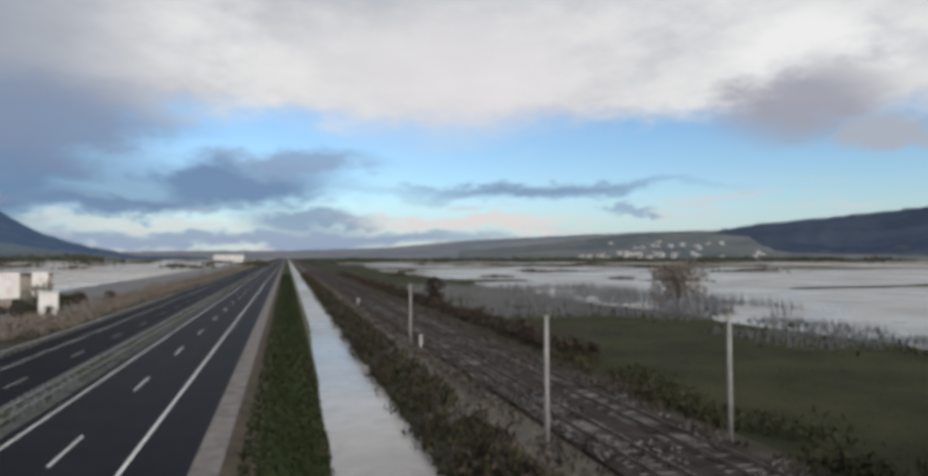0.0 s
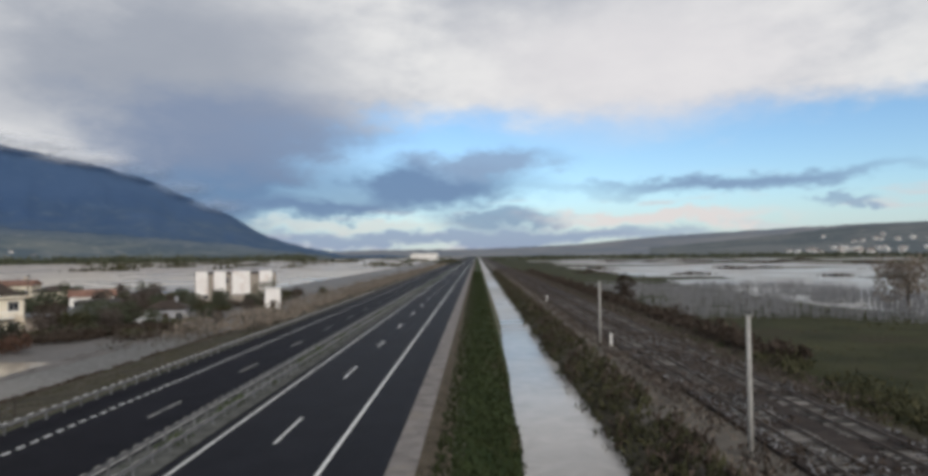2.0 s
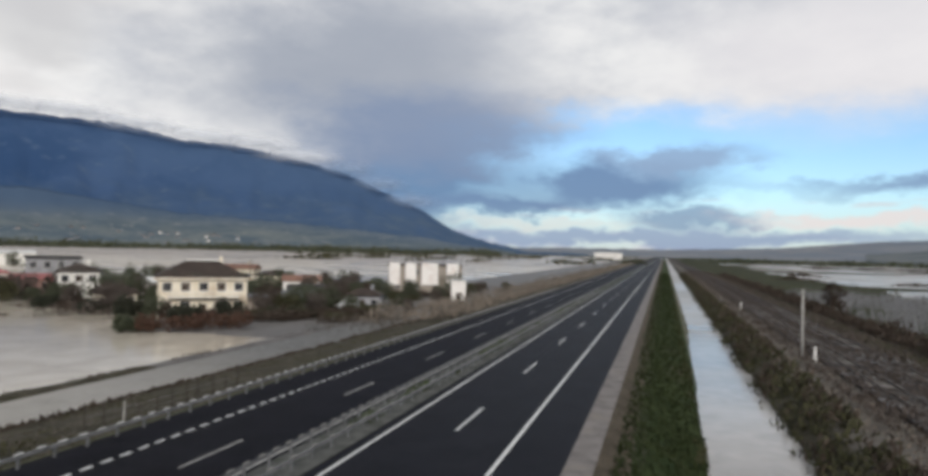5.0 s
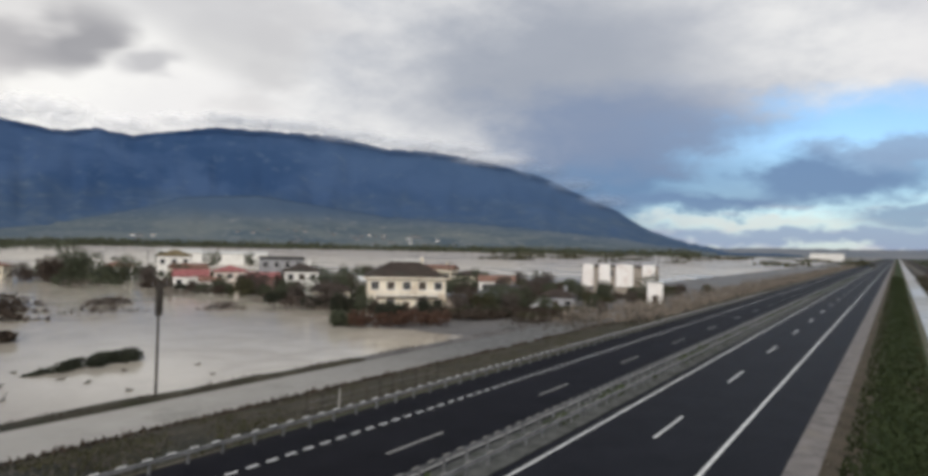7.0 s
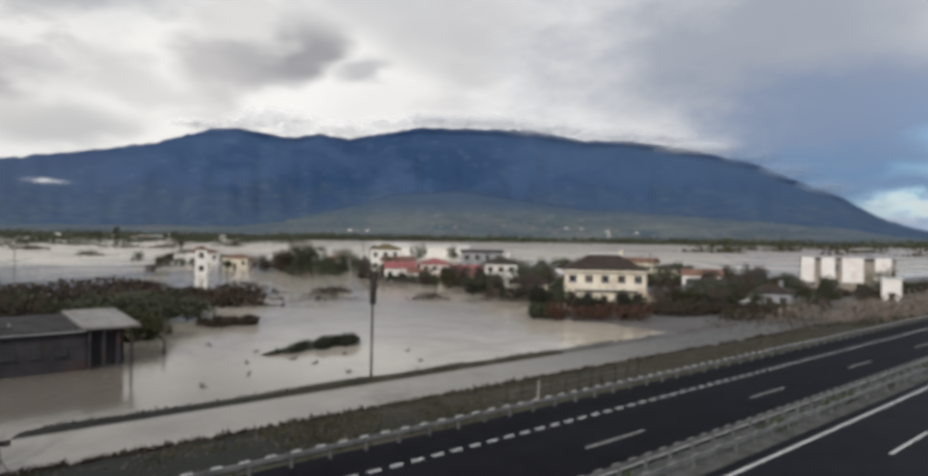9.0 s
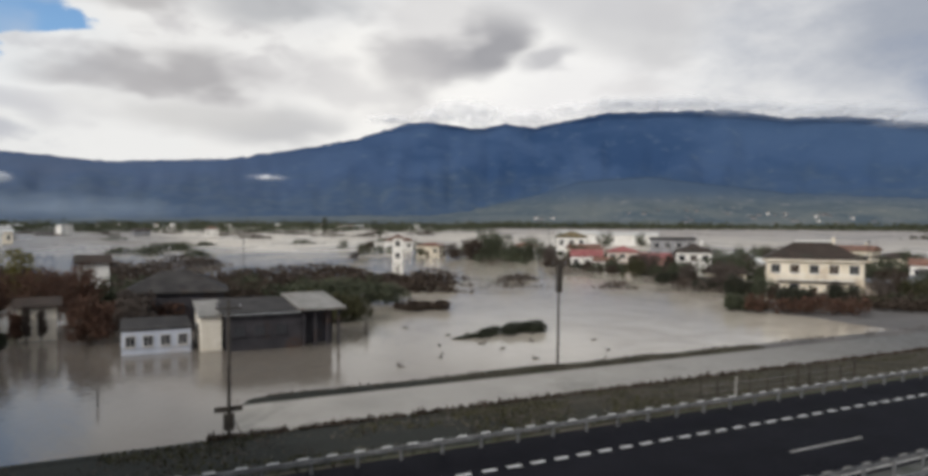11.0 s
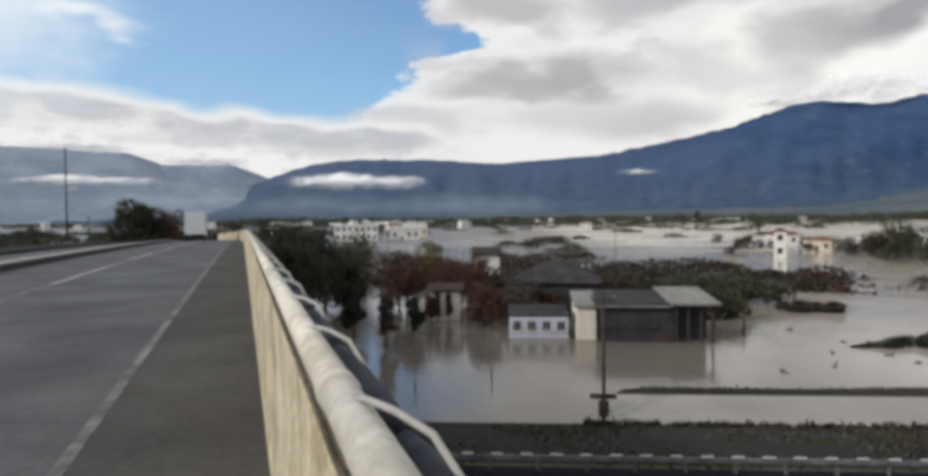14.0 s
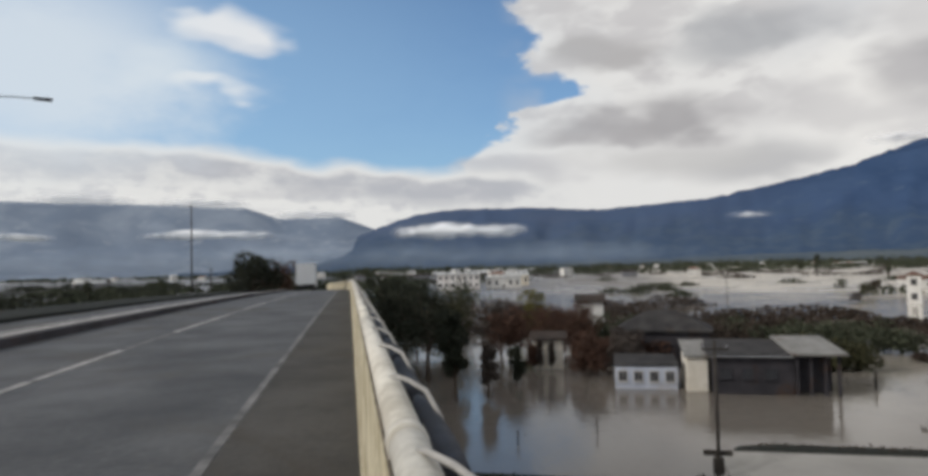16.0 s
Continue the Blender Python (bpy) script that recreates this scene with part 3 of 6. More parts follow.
def tree(h, width, leaf, seed, n=1100, size=0.4, trunk=0.35, slim=False, label="", loc=(0, 0, 0), group=""):
    """A tree: tapered trunk with limbs, and a crown of leaf clumps with gaps."""
    rng = random.Random(seed)
    root = empty("tree", loc, rng.uniform(0, 360), label, "tree", group)
    bm = bmesh.new()
    base = h * trunk
    lean = rng.uniform(-0.04, 0.04) * h
    tube([(0, 0, -1.2), (lean * 0.3, 0, base * 0.6), (lean * 0.7, lean * 0.3, base * 1.3), (lean, 0, h * 0.85)], [h * 0.028, h * 0.022, h * 0.016, 0.02], 7, bm)
    lobes = []
    count = 5 if slim else 15
    for i in range(count):
        a = i * 2.4 + rng.uniform(-0.5, 0.5)
        k = rng.uniform(0.15, 0.75) * width * 0.5 * (0.35 if slim else 1)
        z = base + (h - base) * (0.12 + 0.8 * (i + rng.uniform(0, 0.8)) / count)
        k *= 1.15 - 0.75 * max(0, (z - base) / (h - base) - 0.35)
        p = (k * math.cos(a) + lean * 0.6, k * math.sin(a), z)
        tube([(lean * 0.4, 0, base * 0.75 + (z - base) * 0.35), ((p[0] + lean) * 0.5, p[1] * 0.5, base * 0.4 + z * 0.58), p], [h * 0.010, h * 0.007, 0.015], 5, bm)
        r = width * rng.uniform(0.12, 0.25) * (1.3 if slim else 1)
        lobes.append((*p, r, r * rng.uniform(0.7, 1.0) * (1.8 if slim else 1)))
    part("trunk", bm, BARK, root)
    part("crown", leaves("crown", crown_points(lobes, n, seed), size, leaf, seed), leaf, root)
    return root


def bush(w, d, h, leaf, seed, n=600, size=0.3, label="", loc=(0, 0, 0), rz=0.0, group="", name="bush"):
    """A low uneven shrub: stems and leaf clumps."""
    rng = random.Random(seed)
    root = empty(name, loc, rz, label, "bush", group)
    bm = bmesh.new()
    lobes = []
    count = 9 + int(4 * max(w, d) / min(w, d))
    for i in range(count):
        x, y = rng.uniform(-0.42, 0.42) * w, rng.uniform(-0.42, 0.42) * d
        if d > w:
            y = ((i + rng.uniform(0.2, 0.8)) / count - 0.5) * 0.9 * d
        else:
            x = ((i + rng.uniform(0.2, 0.8)) / count - 0.5) * 0.9 * w
        hh = h * rng.uniform(0.5, 0.95)
        tube([(x * 0.6, y * 0.6, -0.6), (x * 0.8, y * 0.8, hh * 0.4), (x, y, hh * 0.9)], [0.05, 0.04, 0.015], 5, bm)
        r = min(w, d) * rng.uniform(0.2, 0.34)
        lobes.append((x, y, hh * 0.55, r, hh * 0.5))
    part("stem", bm, BARK, root)
    part("foliage", leaves("foliage", crown_points(lobes, n, seed), size, leaf, seed), leaf, root)
    return root


def add_window(root, x, z, w, h, y, face=-1, shutter=False, mat_frame=None):
    """A window on the wall in the plane y: frame, sill and pane, with the pane set back."""
    f = y + face * 0.07
    y0, y1 = min(y - face * 0.05, f), max(y - face * 0.05, f)
    bm = box(x - w / 2 - 0.07, y0, z - h / 2 - 0.07, x - w / 2, y1, z + h / 2 + 0.07)
    box(x + w / 2, y0, z - h / 2 - 0.07, x + w / 2 + 0.07, y1, z + h / 2 + 0.07, bm=bm)
    box(x - w / 2, y0, z + h / 2, x + w / 2, y1, z + h / 2 + 0.07, bm=bm)
    box(x - w / 2, y0, z - h / 2 - 0.07, x + w / 2, y1, z - h / 2, bm=bm)
    box(x - 0.025, y0, z - h / 2, x + 0.025, y1, z + h / 2, bm=bm)
    win = part("window", bm, mat_frame or FRAME, root)
    part("pane", box(x - w / 2, min(y, y + face * 0.02), z - h / 2, x + w / 2, max(y, y + face * 0.02), z + h / 2), SHUTTER if shutter else GLASS, win)
    part("sill", box(x - w / 2 - 0.12, min(y, y + face * 0.16), z - h / 2 - 0.13, x + w / 2 + 0.12, max(y, y + face * 0.16), z - h / 2 - 0.075), mat_frame or FRAME, win)
    return win


def roof_mesh(w, d, z, rise, kind, over=0.5):
    """A roof slab with thickness: hip, gable or shed."""
    a, b = w / 2 + over, d / 2 + over
    bm = bmesh.new()
    if kind == "hip":
        r = max(a - b, 0.02)
        top = [(-r, 0, z + rise), (r, 0, z + rise)]
    elif kind == "gable":
        top = [(-a, 0, z + rise), (a, 0, z + rise)]
    else:
        top = [(-a, b, z + rise), (a, b, z + rise)]
    t = 0.18
    if kind == "shed":
        corners = [(-a, -b, z), (a, -b, z), (a, b, z + rise), (-a, b, z + rise)]
        up = [bm.verts.new((x, y, q + t)) for x, y, q in corners]
        lo = [bm.verts.new((x, y, q)) for x, y, q in corners]
        bm.faces.new(up)
        bm.faces.new(lo[::-1])
        for i in range(4):
            bm.faces.new((lo[i], lo[(i + 1) % 4], up[(i + 1) % 4], up[i]))
        return bm
    e = [bm.verts.new(p) for p in ((-a, -b, z + t), (a, -b, z + t), (a, b, z + t), (-a, b, z + t))]
    l = [bm.verts.new(p) for p in ((-a, -b, z), (a, -b, z), (a, b, z), (-a, b, z))]
    p, q = (bm.verts.new((x, y, zz + t)) for x, y, zz in top)
    bm.faces.new((e[0], e[1], q, p))
    bm.faces.new((e[2], e[3], p, q))
    bm.faces.new((e[1], e[2], q))
    bm.faces.new((e[3], e[0], p))
    bm.faces.new(l[::-1])
    for i in range(4):
        bm.faces.new((l[i], l[(i + 1) % 4], e[(i + 1) % 4], e[i]))
    return bm


def house(loc, rz, w, d, h, storeys, wall, roof, kind="hip", rise=1.8, bays=3, label="", shutter=False, chimney=True, name="house", group="", over=0.5, door=True, sink=1.0, balcony=False, sides=True):
    """A house with its front towards local -y, standing in the flood by sink metres."""
    root = empty(name, loc, rz, label, "house" if name == "house" else "building", group)
    part("wall", box(-w / 2, -d / 2, -sink, w / 2, d / 2, h, 0.03), wall, root)
    if kind == "gable":
        for s in (-1, 1):
            bm = bmesh.new()
            vs = [bm.verts.new((s * (w / 2 - q), y, z)) for q in (0.003, 0.25) for y, z in ((-d / 2, h), (d / 2, h), (0, h + rise * d / (d + 2 * over)))]
            bm.faces.new(vs[:3])
            bm.faces.new(vs[5:2:-1])
            for i in range(3):
                bm.faces.new((vs[i], vs[(i + 1) % 3], vs[3 + (i + 1) % 3], vs[3 + i]))
            bmesh.ops.recalc_face_normals(bm, faces=bm.faces[:])
            part("gable", bm, wall, root)
    r = part("roof", roof_mesh(w, d, h + 0.004, rise, kind, over), roof, root)
    if chimney:
        cx = w * 0.22
        part("chimney", box(cx - 0.3, 0.1, h + 0.3, cx + 0.3, 0.7, h + rise + 0.9, 0.03), wall, r)
    fl = h / storeys
    for s in range(storeys):
        z = fl * s + fl * 0.55
        for i in range(bays):
            x = (i + 0.5) / bays * w - w / 2
            if door and s == 0 and i == bays // 2:
                part("door", box(x - 0.5, -d / 2 - 0.05, -0.3, x + 0.5, -d / 2 + 0.05, 1.9, 0.02), SHUTTER, root)
                continue
            add_window(root, x, z, min(1.3, w / bays * 0.5), fl * 0.42, -d / 2, -1, shutter and (i + s) % 2 == 0)
        for i in range(max(1, int(bays * d / w)) if sides else 0):
            nb = max(1, int(bays * d / w))
            y = (i + 0.5) / nb * d - d / 2
            for sx in (-1, 1):
                bm = box(sx * w / 2 - 0.03, y - 0.55, z - fl * 0.2, sx * w / 2 + 0.05, y + 0.55, z + fl * 0.2, 0.01)
                win = part("window", bm, FRAME, root)
                part("pane", box(sx * w / 2 - 0.02 + sx * 0.04, y - 0.47, z - fl * 0.17, sx * w / 2 + 0.02 + sx * 0.04, y + 0.47, z + fl * 0.17), GLASS, win)
    if balcony:
        bl = part("balcony", box(-w * 0.4, -d / 2 - 1.2, fl - 0.15, w * 0.4, -d / 2 - 0.003, fl, 0.02), WALL_WHITE, root)
        n = int(w * 0.8 / 0.5)
        for i in range(n + 1):
            x = -w * 0.4 + 0.05 + i * (w * 0.8 - 0.1) / n
            part("baluster", box(x - 0.03, -d / 2 - 1.17, fl, x + 0.03, -d / 2 - 1.11, fl + 0.9), WALL_WHITE, bl)
        part("handrail", box(-w * 0.4, -d / 2 - 1.2, fl + 0.9, w * 0.4, -d / 2 - 1.08, fl + 0.98, 0.02), WALL_WHITE, bl)
    return root


def facing(x, y, turn=0.0):
    """The turn that shows a front to the bridge's viewpoint, plus some degrees."""
    return math.degrees(math.atan2(y, x)) - 90 + turn


# ---- ground ----
WATER = -1.6
SECTION = [(-60, -2.6), (-49.4, -2.1), (-48.6, -1.35), (-47.4, -1.3), (-46.9, -1.56), (-39.4, -1.5), (-38.9, -1.15), (-37.9, -1.1), (-34.5, -0.45), (-31, -0.14), (-29.6, -0.14),
           (-4.4, -0.14), (-3.3, -0.06), (-3.1, 0.0), (-1.8, -0.12), (-0.8, -0.35), (2.4, -1.55), (3.0, -2.4), (8.0, -2.4), (8.6, -1.5), (10.2, -0.45), (12.4, -0.2), (14.2, -0.15), (15.2, -0.1), (24.0, -0.1),
           (26.5, -0.55), (29.0, -0.95), (66.0, -1.15), (74.0, -1.45), (82.0, -1.8), (120.0, -1.9)]
SEC_X, SEC_Z = [q[0] for q in SECTION], [q[1] for q in SECTION]


def fbm(x, y, s, o=4):
    v, a = 0.0, 1.0
    for i in range(o):
        v += a * noise.noise(Vector((x / s + 7.3 * i, y / s - 3.1 * i, 1.7 * i)))
        s, a = s * 0.5, a * 0.5
    return v


def ground_z(x, y):
    drift = min(max((y - 36) * 0.018, 0.0), 1.7) * min(max((x + 2.0) / 3.0, 0.0), 1.0) if x < 6 else 0.0
    rag = 0.45 * fbm(0.0, y, 7.0, 3) if 1.0 < x < 11.5 else 0.0
    z = float(np.interp(x - drift + (rag if x > 6 else 0.4 * rag), SEC_X, SEC_Z))
    if x < -38.9 and y < 9:          # the frontage road dips under the flood
        z -= 0.75 * min(1.0, (9 - y) / 5)
    far = math.hypot(x, y)
    if x > 60:                      # flooded fields with low strips of land
        k = min(1, (x - 60) / 25)
        bank = fbm(x * 0.35 + y * 0.1, y * 1.0, 85, 4)
        z += k * (bank * 0.7 - (0.3 if far < 200 else 0.3 - min(0.3, (far - 200) / 500)))
        if far > 420:
            z += k * 0.28 * min(1, (far - 420) / 300)
        if far > 1300:
            z += k * min(1.4, (far - 1300) / 500)
    elif x < -49:
        z += 0.15 * fbm(x, y, 40, 3)
        if y > 62 and x > -90:       # muddy flats beside the road, just out of the water
            k = min(1, (y - 62) / 20) * min(1, (x + 90) / 14)
            z = z * (1 - k) + k * (-1.52 + 0.12 * fbm(x, y, 9, 4))
        if far > 1900:
            z += min(2.2, (far - 1900) / 500) + 0.7 * fbm(x * 0.4, y, 300, 3)
        elif y < -20 and x > -400:
            z += 0.2
    else:
        if -38 < x < -31:
            z += 0.12 * fbm(x, y, 5, 3)
        elif 8.5 < x < 15 or -2.5 < x < 2:
            z += 0.12 * fbm(x, y, 4, 3)
        elif -49.2 < x < -47:
            z += 0.16 * fbm(x, y, 9, 3)
        elif x > 26:
            z += 0.1 * fbm(x, y, 12, 3)
    return z


def build_ground():
    xs = sorted(set([q[0] for q in SECTION] + list(np.arange(-58, -30, 0.8)) + list(np.arange(-3, 30, 0.75)) + list(np.arange(30, 120, 2.5)) + list(np.arange(120, 420, 9.0))
                    + list(np.geomspace(420, 4700, 40)) + list(-np.geomspace(60, 4700, 75))))
    ys = sorted(set(list(np.arange(-60, 160, 2.0)) + list(np.geomspace(160, 4700, 120)) + list(-np.geomspace(60, 4700, 36))))
    verts = [(x, y, ground_z(x, y)) for y in ys for x in xs]
    n = len(xs)
    me = bpy.data.meshes.new("ground")
    faces, slots = [], []
    mats = [SOIL, GRASS_BANK, DRY, FIELD, MUD, PATH, VERGE_SOIL]
    for j in range(len(ys) - 1):
        for i in range(n - 1):
            faces.append((j * n + i, j * n + i + 1, (j + 1) * n + i + 1, (j + 1) * n + i))
            x = (xs[i] + xs[i + 1]) / 2
            slots.append(6 if -3.4 < x < -1.2 else 5 if 10.6 < x < 15.6 else 1 if -2.6 < x < 3 else 2 if (8 < x < 27 or -39.3 < x < -28) else 2 if -49.6 < x < -46.8 and ys[j] < 55 else 3 if 27 <= x < 400 else 4 if (-95 < x < -47 and ys[j] > 55) else 0)
    me.from_pydata(verts, [], faces)
    for m in mats:
        me.materials.append(m)
    me.polygons.foreach_set("material_index", slots)
    me.polygons.foreach_set("use_smooth", [True] * len(faces))
    tagged(new("ground", me), "flat valley ground of dark soil, rough grass and scrub", "ground", kind="structure")


build_ground()


def sheet(name, x0, y0, x1, y1, z, mat, nx=1, ny=1):
    xs, ys = np.linspace(x0, x1, nx + 1), np.linspace(y0, y1, ny + 1)
    verts = [(x, y, z) for y in ys for x in xs]
    faces = [(j * (nx + 1) + i, j * (nx + 1) + i + 1, (j + 1) * (nx + 1) + i + 1, (j + 1) * (nx + 1) + i) for j in range(ny) for i in range(nx)]
    return new(name, pydata(name, verts, faces, mat))


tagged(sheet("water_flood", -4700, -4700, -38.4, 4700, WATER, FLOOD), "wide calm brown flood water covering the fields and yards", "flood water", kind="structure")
tagged(sheet("water_canal", 2.0, -300, 9.2, 2500, WATER, CANAL), "pale still water filling a straight drainage canal", "canal", kind="structure")
tagged(sheet("water_fields", 40, -4700, 4700, 4700, WATER, CANAL), "pale flood water lying over the far fields", "flood water", kind="structure")

# ---- highway ----
ROAD_Y0, ROAD_Y1 = -200, 3200


def slab(name, x0, x1, y0, y1, z0, z1, mat, label, category, steps=120):
    bm = bmesh.new()
    ys = [y0 + (y1 - y0) * (k / steps) ** 2.2 for k in range(steps + 1)]
    rows = [[bm.verts.new(p) for p in ((x0, y, z0), (x0, y, z1), (x1, y, z1), (x1, y, z0))] for y in ys]
    for a, b in zip(rows, rows[1:]):
        for k in range(3):
            bm.faces.new((a[k], b[k], b[k + 1], a[k + 1]))
    bm.faces.new(rows[0])
    bm.faces.new(rows[-1][::-1])
    bmesh.ops.recalc_face_normals(bm, faces=bm.faces[:])
    return tagged(part(name, bm, mat), label, category, kind="structure")


road_near = slab("road_near", -15.9, -4.6, ROAD_Y0, ROAD_Y1, -0.2, 0.0, ASPHALT, "empty dark asphalt carriageway of a motorway", "road")
road_far = slab("road_far", -28.9, -18.3, ROAD_Y0, ROAD_Y1, -0.2, 0.0, ASPHALT_FAR, "empty dark asphalt carriageway beyond the median", "road")
verge = slab("pavement_verge", -4.6, -3.15, ROAD_Y0, ROAD_Y1, -0.3, 0.02, GRAVEL, "pale gravel verge along the carriageway's edge", "verge")
median = slab("median_strip", -18.3, -15.9, ROAD_Y0, ROAD_Y1, -0.3, 0.05, MEDIAN, "narrow median strip of soil and weeds", "median")
frontage = slab("road_frontage", -46.9, -39.3, 6.0, 900, -1.7, -1.5, MUD_ROAD, "silt-covered wet frontage road beside the flood", "road")


def stripe(road, x, w, y0, y1, mat, name="line_marking"):
    part(name, box(x - w / 2, y0, 0.0, x + w / 2, y1, 0.006), mat, road)


for y0, y1 in ((-60, 200), (200, 900), (900, 3000)):
    stripe(road_near, -7.85, 0.2, y0, y1, PAINT)
    stripe(road_near, -15.15, 0.17, y0, y1, PAINT)
    stripe(road_far, -18.75, 0.15, y0, y1, PAINT_WORN)


def dashes(road, x, w, length, gap, y0, count, mat):
    me = mesh_from("dash", box(-w / 2, 0, 0.0, w / 2, length, 0.006))
    me.materials.append(mat)
    for i in range(count):
        ob = part("dash", me, mat, road)
        ob.location = (x, y0 + i * (length + gap), 0)


dashes(road_near, -11.55, 0.15, 6.2, 14.0, 38.8 - 20.2 * 3, 45, PAINT)
dashes(road_far, -21.8, 0.15, 5.1, 12.4, 27.7 - 17.5 * 2, 45, PAINT_WORN)
dashes(road_far, -25.67, 0.2, 0.68, 0.54, -12.0, 290, PAINT)
stripe(road_far, -25.67, 0.14, 341.8, 1200, PAINT_WORN)


def guardrail(x, y0, y1, label, spacing=2.0, face=1, count=105, caps=2.0, tone=None):
    """A steel W-beam on posts, along the highway."""
    root = empty("guardrail", (x, y0, 0), 0, label, "guardrail", "motorway guardrails")
    section = [(0.0, 0.50), (0.04, 0.52), (0.04, 0.56), (0.0, 0.59), (0.0, 0.61), (0.04, 0.64), (0.04, 0.68), (0.0, 0.70), (-0.02, 0.70), (0.02, 0.67), (0.02, 0.65), (-0.02, 0.61), (-0.02, 0.59), (0.02, 0.55), (0.02, 0.53), (-0.02, 0.50)]
    ys = [0, 50, 100, 200, y1 - y0]
    part("beam", sweep([(u * face, v) for u, v in section], [((0, y, 0), (1, 0, 0)) for y in ys]), RAIL_STEEL, root)
    me = mesh_from("post", box(-0.13 * face - 0.05, -0.06, -0.6, -0.13 * face + 0.05, 0.06, 0.66, 0.012))
    me.materials.append(RAIL_STEEL)
    # pale caps added along the beam to give a dotted bright line
    cap = mesh_from("reflector", box(-0.04, -0.24, 0.705, 0.04, 0.24, 0.765, 0.01))
    cap.materials.append(tone or PAINT_WORN)
    for i in range(count):
        p = part("post", me, RAIL_STEEL, root)
        p.location = (0, 1.0 + i * spacing, 0)
    for i in range(int(count * spacing / caps)):
        r = part("reflector", cap, PAINT_WORN, root)
        r.location = (0, 1.0 + i * caps, 0)
    return root


guardrail(-17.95, -20, 900, "galvanised steel guardrail along the median's far edge", face=-1, caps=1.22)
guardrail(-16.5, -20, 900, "galvanised steel guardrail along the median's near edge")
guardrail(-28.3, -20, 900, "galvanised steel guardrail at the carriageway's outer edge", caps=1.22, tone=PAINT)

# ---- railway ----
ballast = slab("railway_bed", 15.4, 23.6, ROAD_Y0, 2500, -0.4, 0.12, BALLAST, "dark weedy ballast bed of a double railway track", "railway")


def railway(xc):
    root = empty("railway_track", (xc, 0, 0.12), 0, "rusty railway track on concrete sleepers in dark ballast", "railway track", "railway tracks")
    for s in (-0.72, 0.72):
        sec = [(s - 0.07, 0.09), (s + 0.07, 0.09), (s + 0.02, 0.13), (s + 0.035, 0.22), (s + 0.03, 0.25), (s - 0.03, 0.25), (s - 0.035, 0.22), (s - 0.02, 0.13)]
        part("rail", sweep(sec, [((0, y, 0), (1, 0, 0)) for y in (-60, 0, 100, 400, 2000)]), RAIL, root)
    me = mesh_from("sleeper", box(-1.25, -0.13, -0.05, 1.25, 0.13, 0.09, 0.02))
    me.materials.append(SLEEPER)
    rg = random.Random(int(xc))
    for i in range(240):
        if rg.random() < 0.22:      # buried under ballast and weeds
            continue
        q = part("sleeper", me, SLEEPER, root)
        q.location = (rg.uniform(-0.06, 0.06), 8 + i * 0.62 + rg.uniform(-0.06, 0.06), rg.uniform(-0.05, 0.01))
        q.rotation_euler = (0, 0, rg.uniform(-0.05, 0.05))
    return root


railway(17.4)
railway(21.6)


def catenary_pole(x, y):
    root = empty("catenary_pole", (x, y, -0.3), 0, "pale concrete catenary pole beside the railway track", "pole", "catenary poles")
    part("shaft", tube([(0, 0, -0.3), (0, 0, 3.6), (0, 0, 7.4)], [0.14, 0.13, 0.11], 10), POLE_CONC, root, smooth=True)
    part("footing", box(-0.3, -0.3, -0.3, 0.3, 0.3, 0.18, 0.05), BALLAST, root)
    part("cap", box(-0.16, -0.16, 7.4, 0.16, 0.16, 7.48, 0.02), POLE_CONC, root)
    return root


for k in range(2):
    catenary_pole(13.9 + 0.15 * k, 36.0 + 44.0 * k)
catenary_pole(24.5, 34.6)


# ---- bridge ----


def on_bridge(s, side, z=0.0):
    """A place on the bridge: s metres along, side metres outwards, z over the deck."""
    bend = -((s - 75) ** 2) / 800 if s > 75 else 0.0
    return BDIR * s + BSIDE * (side + bend) + Vector((0, 0, DECK + z - 1.14e-4 * s * abs(s)))


BS = [-60, -30, -10, -4, 0, 2, 4, 7, 10, 15, 20, 30, 40, 50, 60, 70, 80, 90, 100, 110, 120, 130, 140, 160, 180, 210]


def bridge_strip(name, a, b, z0, z1, mat, parent=None, stations=BS, label=""):
    bm = bmesh.new()
    rows = [[bm.verts.new(on_bridge(s, u, z)) for u, z in ((a, z0), (a, z1), (b, z1), (b, z0))] for s in stations]
    for p, q in zip(rows, rows[1:]):
        for k in range(4):
            bm.faces.new((p[k], p[(k + 1) % 4], q[(k + 1) % 4], q[k]))
    bm.faces.new(rows[0][::-1])
    bm.faces.new(rows[-1])
    bmesh.ops.recalc_face_normals(bm, faces=bm.faces[:])
    return part(name, bm, mat, parent, label)


deck = tagged(bridge_strip("road_bridge", -17.0, 0.5, -0.5, 0.0, ASPHALT_OLD), "worn grey asphalt road over the motorway bridge", "road", kind="structure")
bridge_strip("edge_line", -1.2, -1.1, 0.0, 0.006, PAINT_FAINT, deck)
bridge_strip("grit_strip", -1.09, 0.2, 0.0, 0.005, GRIT, deck, label="brown grit washed against the parapet")
for k in range(30):
    s = 3 + k * 4.4
    bridge_strip("lane_line", -4.88, -4.72, 0.0, 0.006, PAINT_WORN if k % 3 else PAINT_FAINT, deck, [s, s + 2.0, s + 4.2])
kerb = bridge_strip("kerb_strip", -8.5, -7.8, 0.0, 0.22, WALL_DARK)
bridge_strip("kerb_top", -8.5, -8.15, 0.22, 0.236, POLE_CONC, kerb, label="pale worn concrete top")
for k in range(26):
    s = 14 + k * 4.0
    bridge_strip("far_line", -10.5, -10.3, 0.0, 0.006, PAINT_WORN, deck, [s, s + 1.9, s + 3.7])
